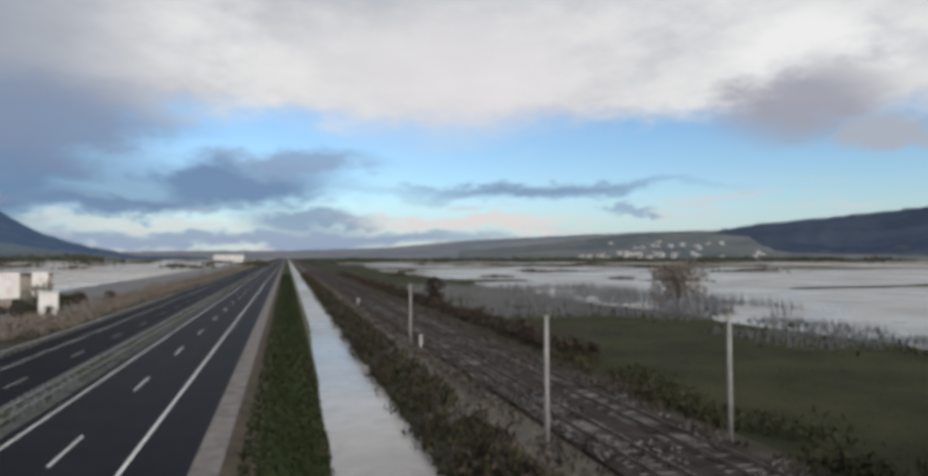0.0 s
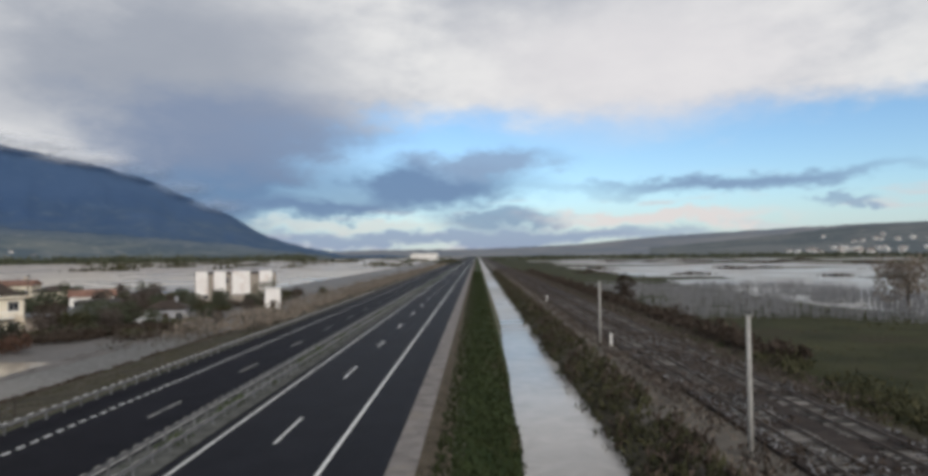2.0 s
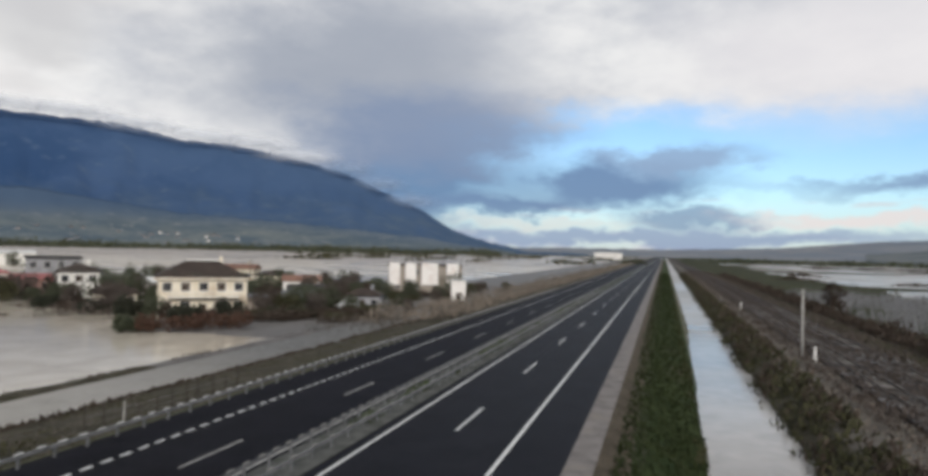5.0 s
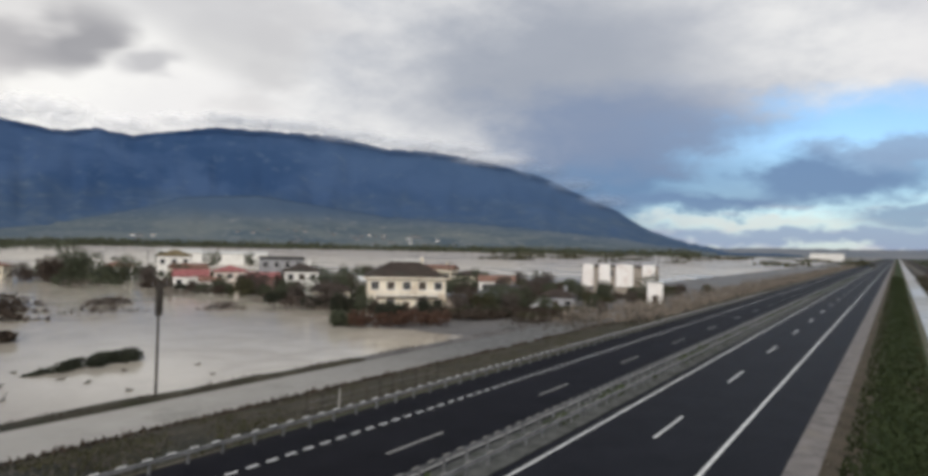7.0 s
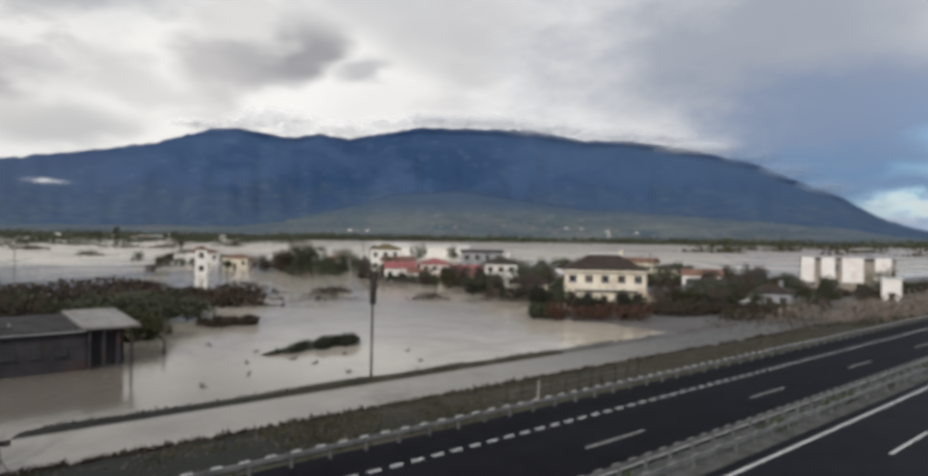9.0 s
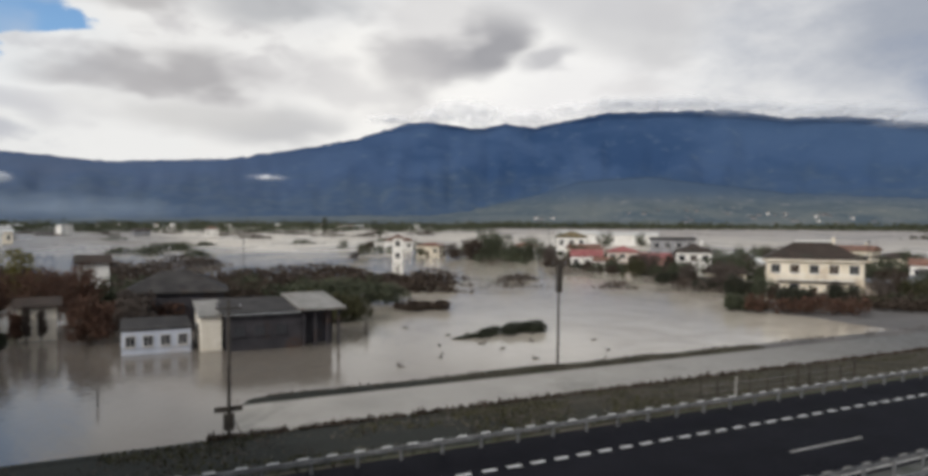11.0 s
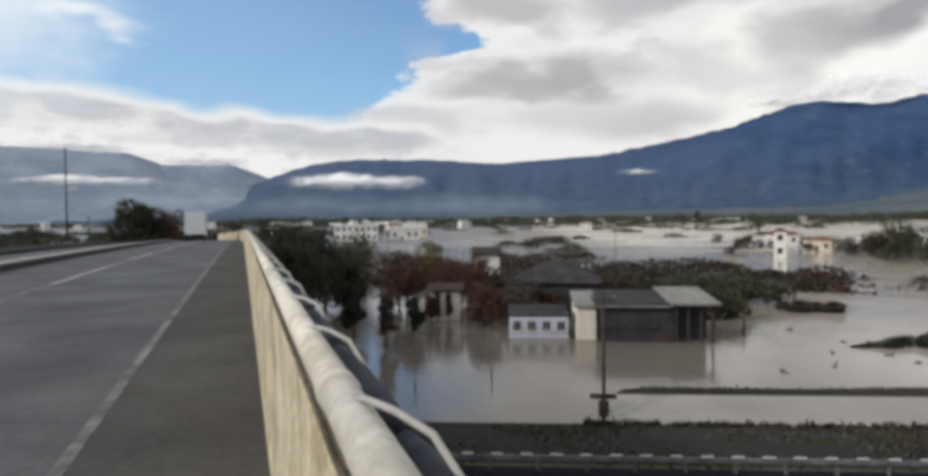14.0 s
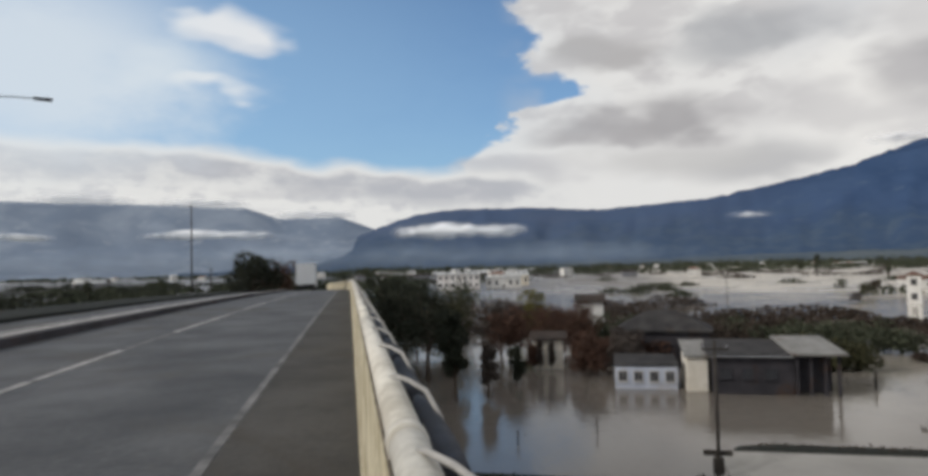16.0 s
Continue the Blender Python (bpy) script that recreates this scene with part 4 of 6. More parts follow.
tagged(kerb, "dark weathered kerb dividing the bridge roadway", "kerb", kind="structure")
verge_b = bridge_strip("pavement_bridge", -16.6, -12.6, 0.0, 0.16, DRY)
tagged(verge_b, "dark earth strip along the bridge roadway's other side", "verge", kind="structure")
for s in (22, 50):
    for u in (-3, -13):
        p = on_bridge(s, u, 0)
        tagged(part("column", tube([(p.x, p.y, -3), (p.x, p.y, p.z - 0.5)], 0.6, 16), CONCRETE), "round concrete pier under the bridge deck", "pier", kind="structure")


def embankment():
    bm = bmesh.new()
    st = [84, 86, 92, 100, 120, 140, 170, 210, 260]
    rows = []
    for s in st:
        h = on_bridge(s, 0, -0.5).z
        drop = max(h + 2.6, 0.5)
        w = 1.5 * drop
        rows.append([bm.verts.new(on_bridge(s, u, -0.5 - q)) for u, q in ((-17 - w, drop), (-17.2, 0.0), (0.55, 0.0), (0.55 + w * 0.5, drop))])
    for a, b in zip(rows, rows[1:]):
        for k in range(3):
            bm.faces.new((a[k], b[k], b[k + 1], a[k + 1]))
    bm.faces.new(rows[0])
    bmesh.ops.recalc_face_normals(bm, faces=bm.faces[:])
    tagged(part("embankment", bm, DRY), "earth embankment carrying the bridge approach", "embankment", kind="structure")


embankment()


def parapet():
    """Cream panels with a tubular handrail, outer struts and dark netting."""
    root = empty("bridge_parapet", on_bridge(0, 0.2), 0, "cream concrete parapet with a pale tubular handrail and outer struts", "parapet")
    inv = Matrix.Translation(-on_bridge(0, 0.2))

    def own(name, bm, mat, parent, label="", smooth=False):
        bmesh.ops.transform(bm, matrix=inv, verts=bm.verts[:])
        return part(name, bm, mat, parent, label, smooth)

    u0, u1 = 0.15, 0.226
    s = -6.0
    while s < 132:
        step = 2.0 if s < 30 else 5.0 if s < 70 else 8.0
        n = 2 if s < 70 else 4
        st = [s + 0.006 + (step - 0.012) * k / n for k in range(n + 1)]
        bm = bmesh.new()
        prof = [(u0 - 0.006, 0.0), (u0 - 0.006, 0.10), (u0 + 0.004, 0.16), (u0 + 0.018, 1.075), (u0 + 0.026, 1.1), (u1 - 0.01, 1.1), (u1, 1.08), (u1, 0.0)]
        rows = [[bm.verts.new(on_bridge(q, u, z)) for u, z in prof] for q in st]
        m = len(prof)
        for a, b in zip(rows, rows[1:]):
            for k in range(m):
                bm.faces.new((a[k], a[(k + 1) % m], b[(k + 1) % m], b[k]))
        bm.faces.new(rows[0][::-1])
        bm.faces.new(rows[-1])
        bmesh.ops.recalc_face_normals(bm, faces=bm.faces[:])
        own("panel", bm, CONCRETE_CREAM, root)
        # thin brown tube along the groove between panel and handrail
        own("seam", tube([on_bridge(q, u0 + 0.024, 1.108) for q in st], 0.008, 6), SEAM_BROWN, root, "thin brown seam under the handrail")
        s += step
    s = -6.0
    while s < 130:
        step = 3.8 if s < 60 else 7.6
        n = 2 if s < 60 else 4
        pts = [on_bridge(s + 0.004 + (step - 0.008) * k / n, 0.206, 1.2) for k in range(n + 1)]
        rail = own("handrail", tube(pts, 0.046, 14), CONCRETE, root, "pale weathered tubular handrail", True)
        own("collar", tube([on_bridge(s - 0.035, 0.206, 1.2), on_bridge(s + 0.035, 0.206, 1.2)], 0.051, 14), CONCRETE, rail, smooth=True)
        s += step
    s = -4.35
    while s < 40:
        own("strut", tube([on_bridge(s + a, b, c) for a, b, c in ((0.04, 0.206, 1.237), (-0.04, 0.222, 1.254), (-0.14, 0.257, 1.254), (-0.24, 0.3, 1.237), (-0.32, 0.335, 1.17), (-0.36, 0.35, 1.05), (-0.37, 0.335, 0.8), (-0.37, 0.28, 0.02))], 0.0075, 6), POLE_CONC, root, "thin bent pale strut", True)
        own("bracket", tube([on_bridge(s, 0.206, 1.08), on_bridge(s, 0.206, 1.17)], 0.02, 8), STEEL, root)
        own("cable_sleeve", tube([on_bridge(s + 0.02 + 0.85 * q, 0.29 + 0.016 * math.sin(math.pi * q), 1.18 - 0.04 * math.sin(math.pi * q)) for q in (0, 0.12, 0.35, 0.5, 0.65, 0.88, 1.0)], [0.02, 0.036, 0.044, 0.046, 0.044, 0.036, 0.02], 8), DARK_STEEL, root, "dark sleeve hung outside the handrail", True)
        s += 0.95
    return root


parapet()


def lamp_post(az, dist, h, label):
    x, y = -math.sin(radians(az)) * dist, math.cos(radians(az)) * dist
    root = empty("street_lamp", (x, y, DECK - 0.6), az, label, "street lamp")
    part("pole", tube([(0, 0, 0), (0, 0, h * 0.5), (0, 0, h)], [0.1, 0.08, 0.05], 10), DARK_STEEL, root, smooth=True)
    for s in (-1, 1):
        arm = part("arm", tube([(0, 0, h - 0.05), (s * 0.8, 0, h + 0.02), (s * 1.7, 0, h + 0.05)], 0.03, 6), DARK_STEEL, root)
        part("lamp_head", box(s * 2.05 - 0.4, -0.12, h - 0.02, s * 2.05 + 0.4, 0.12, h + 0.12, 0.05), DARK_STEEL, arm, "dark flat lamp head")
    return root


lamp_post(136.9, 38.0, 10.6, "tall dark steel street lamp with two arms")


def truck(loc, rz):
    root = empty("truck", loc, rz, "white box truck parked on the bridge approach", "truck")
    part("cargo_box", box(-1.2, -1.0, 0.95, 1.2, 5.0, 3.7, 0.06), CAR_WHITE, root)
    cab = part("cab", box(-1.12, -3.1, 0.55, 1.12, -1.1, 2.6, 0.16), CAR_WHITE, root)
    part("windscreen", box(-0.95, -3.13, 1.5, 0.95, -3.04, 2.3, 0.03), GLASS, cab)
    part("bumper", box(-1.1, -3.2, 0.4, 1.1, -3.08, 0.75, 0.03), DARK_STEEL, cab)
    part("chassis", box(-0.5, -2.9, 0.5, 0.5, 4.9, 0.94, 0.03), DARK_STEEL, root)
    for y in (-2.2, 3.6):
        for s in (-1, 1):
            w = part("wheel", tube([(s * 0.75, y, 0.5), (s * 1.1, y, 0.5)], 0.5, 18), RUBBER, root)
            part("rim", tube([(s * 1.0, y, 0.5), (s * 1.12, y, 0.5)], 0.27, 14), STEEL, w)
    return root


p = on_bridge(98, -5.0)
truck(p, BRIDGE_AZ + 180)


def car(loc, rz, mat, label):
    root = empty("car", loc, rz, label, "car", "parked cars")
    bm = bmesh.new()
    prof = [(-2.1, 0.35), (-2.15, 0.75), (-1.9, 0.9), (-0.95, 0.98), (-0.35, 1.42), (0.9, 1.45), (1.6, 1.02), (2.05, 0.95), (2.12, 0.4)]
    rows = [[bm.verts.new((x, s * (0.84 if z < 1.1 else 0.68), z)) for x, z in prof] for s in (-1, 1)]
    n = len(prof)
    for k in range(n):
        bm.faces.new((rows[0][k], rows[0][(k + 1) % n], rows[1][(k + 1) % n], rows[1][k]))
    bm.faces.new(rows[0][::-1])
    bm.faces.new(rows[1])
    bmesh.ops.recalc_face_normals(bm, faces=bm.faces[:])
    bmesh.ops.bevel(bm, geom=bm.edges[:], offset=0.06, segments=2, affect="EDGES")
    body = part("body", bm, mat, root, smooth=False)
    for s in (-1, 1):
        part("window", box(-0.6, s * 0.74 - 0.04, 1.02, 1.2, s * 0.74 + 0.04, 1.32, 0.02), GLASS, body)
        for x in (-1.3, 1.35):
            w = part("wheel", tube([(x, s * 0.66, 0.32), (x, s * 0.86, 0.32)], 0.32, 16), RUBBER, root)
            part("rim", tube([(x, s * 0.8, 0.32), (x, s * 0.875, 0.32)], 0.19, 12), STEEL, w)
        part("headlight", box(-2.16, s * 0.6 - 0.15, 0.66, -2.05, s * 0.6 + 0.15, 0.78, 0.02), FRAME, body)
    part("windscreen", box(-0.9, -0.6, 1.04, -0.55, 0.6, 1.3, 0.05), GLASS, body)
    return root


# ---- mountains and far hills ----


def far_material(name, a, b, c, scale, other=None, upper=None, lower=None):
    m = bpy.data.materials.new(name)
    m.use_nodes = True
    t = m.node_tree
    bs = t.nodes["Principled BSDF"]
    tc = t.nodes.new("ShaderNodeTexCoord")
    n1 = noise_node(t, tc.outputs["Object"], scale, 6, 0.6, 0.4)
    n2 = noise_node(t, tc.outputs["Object"], scale * 6, 4, 0.6)
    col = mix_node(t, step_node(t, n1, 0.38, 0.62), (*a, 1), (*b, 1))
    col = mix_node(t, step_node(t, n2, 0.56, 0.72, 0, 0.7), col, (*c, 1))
    if other:                       # haze put into the colour: a blue tint to north and south
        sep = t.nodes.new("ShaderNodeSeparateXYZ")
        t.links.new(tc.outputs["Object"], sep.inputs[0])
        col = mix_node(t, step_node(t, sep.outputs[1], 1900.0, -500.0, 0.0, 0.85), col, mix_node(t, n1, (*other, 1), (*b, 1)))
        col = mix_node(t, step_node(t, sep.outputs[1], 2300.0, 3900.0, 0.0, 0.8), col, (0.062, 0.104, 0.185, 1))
    if upper:                       # haze painted on the upper slopes: they blend into mountain blue
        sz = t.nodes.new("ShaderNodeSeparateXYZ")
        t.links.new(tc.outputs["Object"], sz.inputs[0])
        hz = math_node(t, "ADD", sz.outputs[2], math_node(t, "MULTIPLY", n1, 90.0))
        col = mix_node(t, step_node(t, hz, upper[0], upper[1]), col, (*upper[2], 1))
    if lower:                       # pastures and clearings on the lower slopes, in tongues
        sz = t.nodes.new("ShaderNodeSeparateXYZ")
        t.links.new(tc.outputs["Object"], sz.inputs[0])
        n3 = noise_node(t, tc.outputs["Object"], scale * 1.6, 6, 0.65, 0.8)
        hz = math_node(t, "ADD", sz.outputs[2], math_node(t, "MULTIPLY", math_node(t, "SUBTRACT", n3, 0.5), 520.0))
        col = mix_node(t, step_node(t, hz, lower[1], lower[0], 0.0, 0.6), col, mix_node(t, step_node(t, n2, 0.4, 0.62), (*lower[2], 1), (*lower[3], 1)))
    plug(t, bs.inputs["Base Color"], col)
    bs.inputs["Roughness"].default_value, bs.inputs["Specular IOR Level"].default_value = 1.0, 0.0
    return m


# base colours carry aerial haze: the blue is painted distance, not rock
FAR_BLUE = far_material("hazed_mountain_slope", (0.032, 0.065, 0.14), (0.053, 0.092, 0.178), (0.085, 0.126, 0.195), 0.0022, (0.135, 0.16, 0.218), lower=(90.0, 330.0, (0.056, 0.088, 0.138), (0.085, 0.115, 0.148)))
# paler blue-grey for the farther range: more haze in the base colour
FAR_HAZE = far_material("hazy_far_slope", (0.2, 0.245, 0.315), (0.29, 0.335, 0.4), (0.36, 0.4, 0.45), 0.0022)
# foothills and low hills: own tones greyed with painted haze
FAR_GREEN = far_material("hazed_foothill_slope", (0.085, 0.112, 0.135), (0.135, 0.155, 0.16), (0.3, 0.29, 0.27), 0.004, (0.075, 0.105, 0.165), (110.0, 230.0, (0.066, 0.1, 0.155)))
FAR_VILLAGE = far_material("hazed_village_slope", (0.1, 0.118, 0.13), (0.15, 0.16, 0.165), (0.24, 0.235, 0.215), 0.004)
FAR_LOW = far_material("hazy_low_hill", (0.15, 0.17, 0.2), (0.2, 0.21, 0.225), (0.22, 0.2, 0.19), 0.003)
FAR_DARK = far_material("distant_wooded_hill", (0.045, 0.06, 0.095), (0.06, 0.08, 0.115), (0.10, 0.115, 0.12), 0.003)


def ridge(name, profile, r0, r1, mat, label, rough, step=0.4, rows=26, seed=0.0):
    """A range of hills: slopes rising from r0 to a crest at r1 metres, whose height follows (azimuth, degrees) points."""
    pa, pe = [q[0] for q in profile], [q[1] for q in profile]
    n = int((pa[-1] - pa[0]) / step)
    verts, faces = [], []
    for i in range(n + 1):
        az = pa[0] + (pa[-1] - pa[0]) * i / n
        el = float(np.interp(az, pa, pe))
        for j in range(rows + 3):
            u = j / rows
            r = r0 + (r1 - r0) * u
            g = min(u, 1.0) ** 1.25
            q = noise.noise(Vector((az * 0.16, u * 1.6, 3.0 + seed))) + 0.6 * noise.noise(Vector((az * 0.45, u * 2.5, 9.0 + seed))) + 0.3 * noise.noise(Vector((az * 1.3, u * 5, seed)))
            gully = 0.5 - abs(noise.noise(Vector((az * 0.55 + 0.6 * u, u * 0.9, 21.0 + seed)))) - 0.6 * abs(noise.noise(Vector((az * 1.5, u * 2.2, 31.0 + seed))))
            q += 0.9 * gully
            e = el * g + rough * q * g * (1.02 - g) * 4 * (el / 8 + 0.12) + rough * (0.16 * noise.noise(Vector((az * 1.1, 0, seed))) + 0.2 * noise.noise(Vector((az * 2.6, 4, seed))) + 0.12 * noise.noise(Vector((az * 5.5, 9, seed)))) * max(0.0, (g - 0.55) / 0.45) ** 2
            if u > 1:
                e = el * (1 - (u - 1) * 9)
            a = radians(az)
            verts.append((-math.sin(a) * r, math.cos(a) * r, EYE_Z * min(1, u * 4) - 3 + r * math.tan(radians(max(e, -0.4)))))
    m = rows + 3
    for i in range(n):
        for j in range(m - 1):
            faces.append((i * m + j, (i + 1) * m + j, (i + 1) * m + j + 1, i * m + j + 1))
    me = pydata(name, verts, faces, mat, True)
    return tagged(new(name, me), label, "mountain", kind="structure")


def slope_z(profile, r0, r1, rough, seed, az, r):
    """Height of such a range's slope below its crest."""
    el = float(np.interp(az, [q[0] for q in profile], [q[1] for q in profile]))
    u = (r - r0) / (r1 - r0)
    g = u ** 1.25
    q = noise.noise(Vector((az * 0.16, u * 1.6, 3.0 + seed))) + 0.6 * noise.noise(Vector((az * 0.45, u * 2.5, 9.0 + seed))) + 0.3 * noise.noise(Vector((az * 1.3, u * 5, seed)))
    q += 0.9 * (0.5 - abs(noise.noise(Vector((az * 0.55 + 0.6 * u, u * 0.9, 21.0 + seed)))) - 0.6 * abs(noise.noise(Vector((az * 1.5, u * 2.2, 31.0 + seed)))))
    e = el * g + rough * q * g * (1.02 - g) * 4 * (el / 8 + 0.12)
    return EYE_Z * min(1, u * 4) - 3 + r * math.tan(radians(max(e, -0.4)))


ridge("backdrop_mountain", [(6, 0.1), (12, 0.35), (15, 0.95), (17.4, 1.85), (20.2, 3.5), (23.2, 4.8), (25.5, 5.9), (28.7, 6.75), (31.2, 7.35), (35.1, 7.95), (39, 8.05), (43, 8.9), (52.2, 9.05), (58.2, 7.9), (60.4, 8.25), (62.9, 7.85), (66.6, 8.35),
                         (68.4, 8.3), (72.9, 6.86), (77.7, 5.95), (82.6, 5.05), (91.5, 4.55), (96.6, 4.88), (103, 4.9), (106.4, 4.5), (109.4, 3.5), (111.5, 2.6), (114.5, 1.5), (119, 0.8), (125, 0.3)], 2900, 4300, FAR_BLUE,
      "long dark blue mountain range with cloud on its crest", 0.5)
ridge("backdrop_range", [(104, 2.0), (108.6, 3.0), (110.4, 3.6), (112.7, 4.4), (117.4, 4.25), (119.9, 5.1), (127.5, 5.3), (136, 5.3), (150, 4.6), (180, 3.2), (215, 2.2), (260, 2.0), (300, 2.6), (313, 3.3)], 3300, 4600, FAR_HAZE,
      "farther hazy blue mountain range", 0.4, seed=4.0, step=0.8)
FOOTHILL = [(12, 0.1), (16, 0.5), (20, 1.1), (29, 1.9), (39, 2.5), (49, 3.9), (54, 3.6), (58, 2.4), (62, 1.5), (66, 1.0), (74, 0.8), (80, 0.7), (90, 0.5), (98, 0.3), (106, 0.1)]
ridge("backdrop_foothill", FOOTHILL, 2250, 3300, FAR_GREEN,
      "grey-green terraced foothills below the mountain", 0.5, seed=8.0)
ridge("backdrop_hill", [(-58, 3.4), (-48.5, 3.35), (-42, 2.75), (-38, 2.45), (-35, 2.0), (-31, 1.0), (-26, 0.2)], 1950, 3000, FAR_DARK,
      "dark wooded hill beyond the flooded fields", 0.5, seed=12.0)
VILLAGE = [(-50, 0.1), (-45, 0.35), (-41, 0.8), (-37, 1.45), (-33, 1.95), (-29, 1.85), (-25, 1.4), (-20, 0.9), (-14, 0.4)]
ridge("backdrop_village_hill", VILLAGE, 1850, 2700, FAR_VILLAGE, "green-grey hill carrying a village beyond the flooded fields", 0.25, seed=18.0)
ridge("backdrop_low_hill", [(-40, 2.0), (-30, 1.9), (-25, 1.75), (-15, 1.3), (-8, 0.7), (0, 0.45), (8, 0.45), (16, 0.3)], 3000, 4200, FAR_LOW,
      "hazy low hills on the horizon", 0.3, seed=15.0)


def cloud_material(name, col, most=1.0, ragged=1.7):
    """Soft cloud: thins out towards the bank's rim, with ragged edges."""
    m = bpy.data.materials.new(name)
    m.use_nodes = True
    t = m.node_tree
    b = t.nodes["Principled BSDF"]
    b.inputs["Base Color"].default_value = (*col, 1)
    b.inputs["Roughness"].default_value, b.inputs["Specular IOR Level"].default_value = 1.0, 0.0
    # a weak glow stands in for light scattered inside the cloud
    b.inputs["Emission Color"].default_value, b.inputs["Emission Strength"].default_value = (*col, 1), 0.18
    tc = t.nodes.new("ShaderNodeTexCoord")
    sep = t.nodes.new("ShaderNodeSeparateXYZ")
    t.links.new(tc.outputs["UV"], sep.inputs[0])
    n = noise_node(t, tc.outputs["Object"], 0.005, 3, 0.5)
    dx, dy = (math_node(t, "MULTIPLY", math_node(t, "SUBTRACT", q, 0.5), 2.0) for q in sep.outputs[:2])
    d = math_node(t, "SQRT", math_node(t, "ADD", math_node(t, "MULTIPLY", dx, dx), math_node(t, "MULTIPLY", dy, dy)))
    d = math_node(t, "ADD", d, math_node(t, "MULTIPLY", math_node(t, "SUBTRACT", n, 0.5), ragged))
    plug(t, b.inputs["Alpha"], step_node(t, d, 0.95, 0.3 if most == 1.0 else 0.05, 0.0, most))
    return m


CLOUD = cloud_material("low_cloud", (0.86, 0.87, 0.88))
WISP = cloud_material("thin_cloud", (0.86, 0.87, 0.88), 0.75)
FOOT_HAZE = cloud_material("foot_haze", (0.31, 0.37, 0.45), 0.42, 0.8)
MIST = cloud_material("crest_mist", (0.74, 0.74, 0.75), 0.88, 0.8)
MIST_GREY = cloud_material("grey_crest_mist", (0.46, 0.48, 0.52), 0.9, 0.7)
MIST_BLUE = cloud_material("blue_crest_mist", (0.2, 0.26, 0.36), 0.8, 0.7)


def cloud_bank(az, el, width, thick, r, mat, label):
    """A long bulging bank of low cloud before the mountain, width and thickness in degrees."""
    w, h = math.tan(radians(width / 2)) * r, math.tan(radians(thick / 2)) * r
    nx, nz = 40, 12
    verts, faces, uvs = [], [], []
    for k in range(nz + 1):
        for i in range(nx + 1):
            x, z = i / nx * 2 - 1, k / nz * 2 - 1
            q = noise.noise(Vector((x * w / 50, z * h / 30, az)))
            verts.append((x * w, -90 * math.sqrt(max(0, 1 - min(1, x * x + z * z))) - 14 * q, z * h + 0.12 * h * q))
            uvs.append((i / nx, k / nz))
    for k in range(nz):
        for i in range(nx):
            a = k * (nx + 1) + i
            faces.append((a, a + 1, a + nx + 2, a + nx + 1))
    me = pydata("low_cloud", verts, faces, mat, True)
    layer = me.uv_layers.new(name="UVMap")
    for loop in me.loops:
        layer.data[loop.index].uv = uvs[loop.vertex_index]
    ob = new("low_cloud", me)
    a = radians(az)
    ob.matrix_basis = pose(-math.sin(a) * r, math.cos(a) * r, EYE_Z + math.tan(radians(el)) * r, 0, 0, az)
    return tagged(ob, label, "cloud", "banks of low cloud", "stuff")


cloud_bank(101.6, 3.0, 14.5, 1.8, 3000, CLOUD, "white bank of low cloud lying before the dark mountain")
cloud_bank(121.8, 2.9, 11.5, 1.2, 3200, CLOUD, "thin white bank of low cloud before the far range")
cloud_bank(135.0, 2.7, 5.0, 0.9, 3200, CLOUD, "small white bank of low cloud before the far range")
cloud_bank(79.6, 3.5, 4.2, 1.0, 2950, WISP, "small white wisp of cloud on the mountain slope")
cloud_bank(63.6, 9.2, 9.0, 2.6, 4240, MIST, "pale cloud lying over the mountain crest")
for az, el, w, h in ((66.2, 8.75, 4.5, 1.9), (62.9, 8.5, 4.5, 2.2), (58.6, 8.6, 6.0, 2.0), (54.6, 9.2, 6.0, 1.7), (69.8, 8.4, 5.0, 1.2), (114.5, 4.5, 9.0, 1.1), (123, 5.3, 10, 1.2), (131, 5.4, 10, 1.2)):
    cloud_bank(az, el, w, h, 4240, MIST, "pale cloud lying over the mountain crest")
for az, el in ((50.5, 9.4), (46.0, 9.3), (41.5, 8.8), (37.0, 8.3), (33.0, 8.0), (29.5, 7.2)):
    cloud_bank(az, el, 9.0, 1.9, 4240, MIST_GREY, "grey cloud lying over the mountain crest")
for az, el in ((26.0, 6.4), (23.2, 5.2), (20.6, 3.9)):
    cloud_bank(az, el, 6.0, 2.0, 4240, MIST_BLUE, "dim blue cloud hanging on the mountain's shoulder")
# tinted see-through sheets added to imitate haze at the mountains' foot
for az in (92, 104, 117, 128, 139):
    cloud_bank(az, 0.8, 22.0, 3.2, 2800, FOOT_HAZE, "thin grey-blue haze sheet hanging low before the mountains")


# ---- flooded settlement: houses nearest the frontage road ----
G = WATER


def at(az, dist, z=G):
    a = radians(az)
    return (-math.sin(a) * dist, math.cos(a) * dist, z)


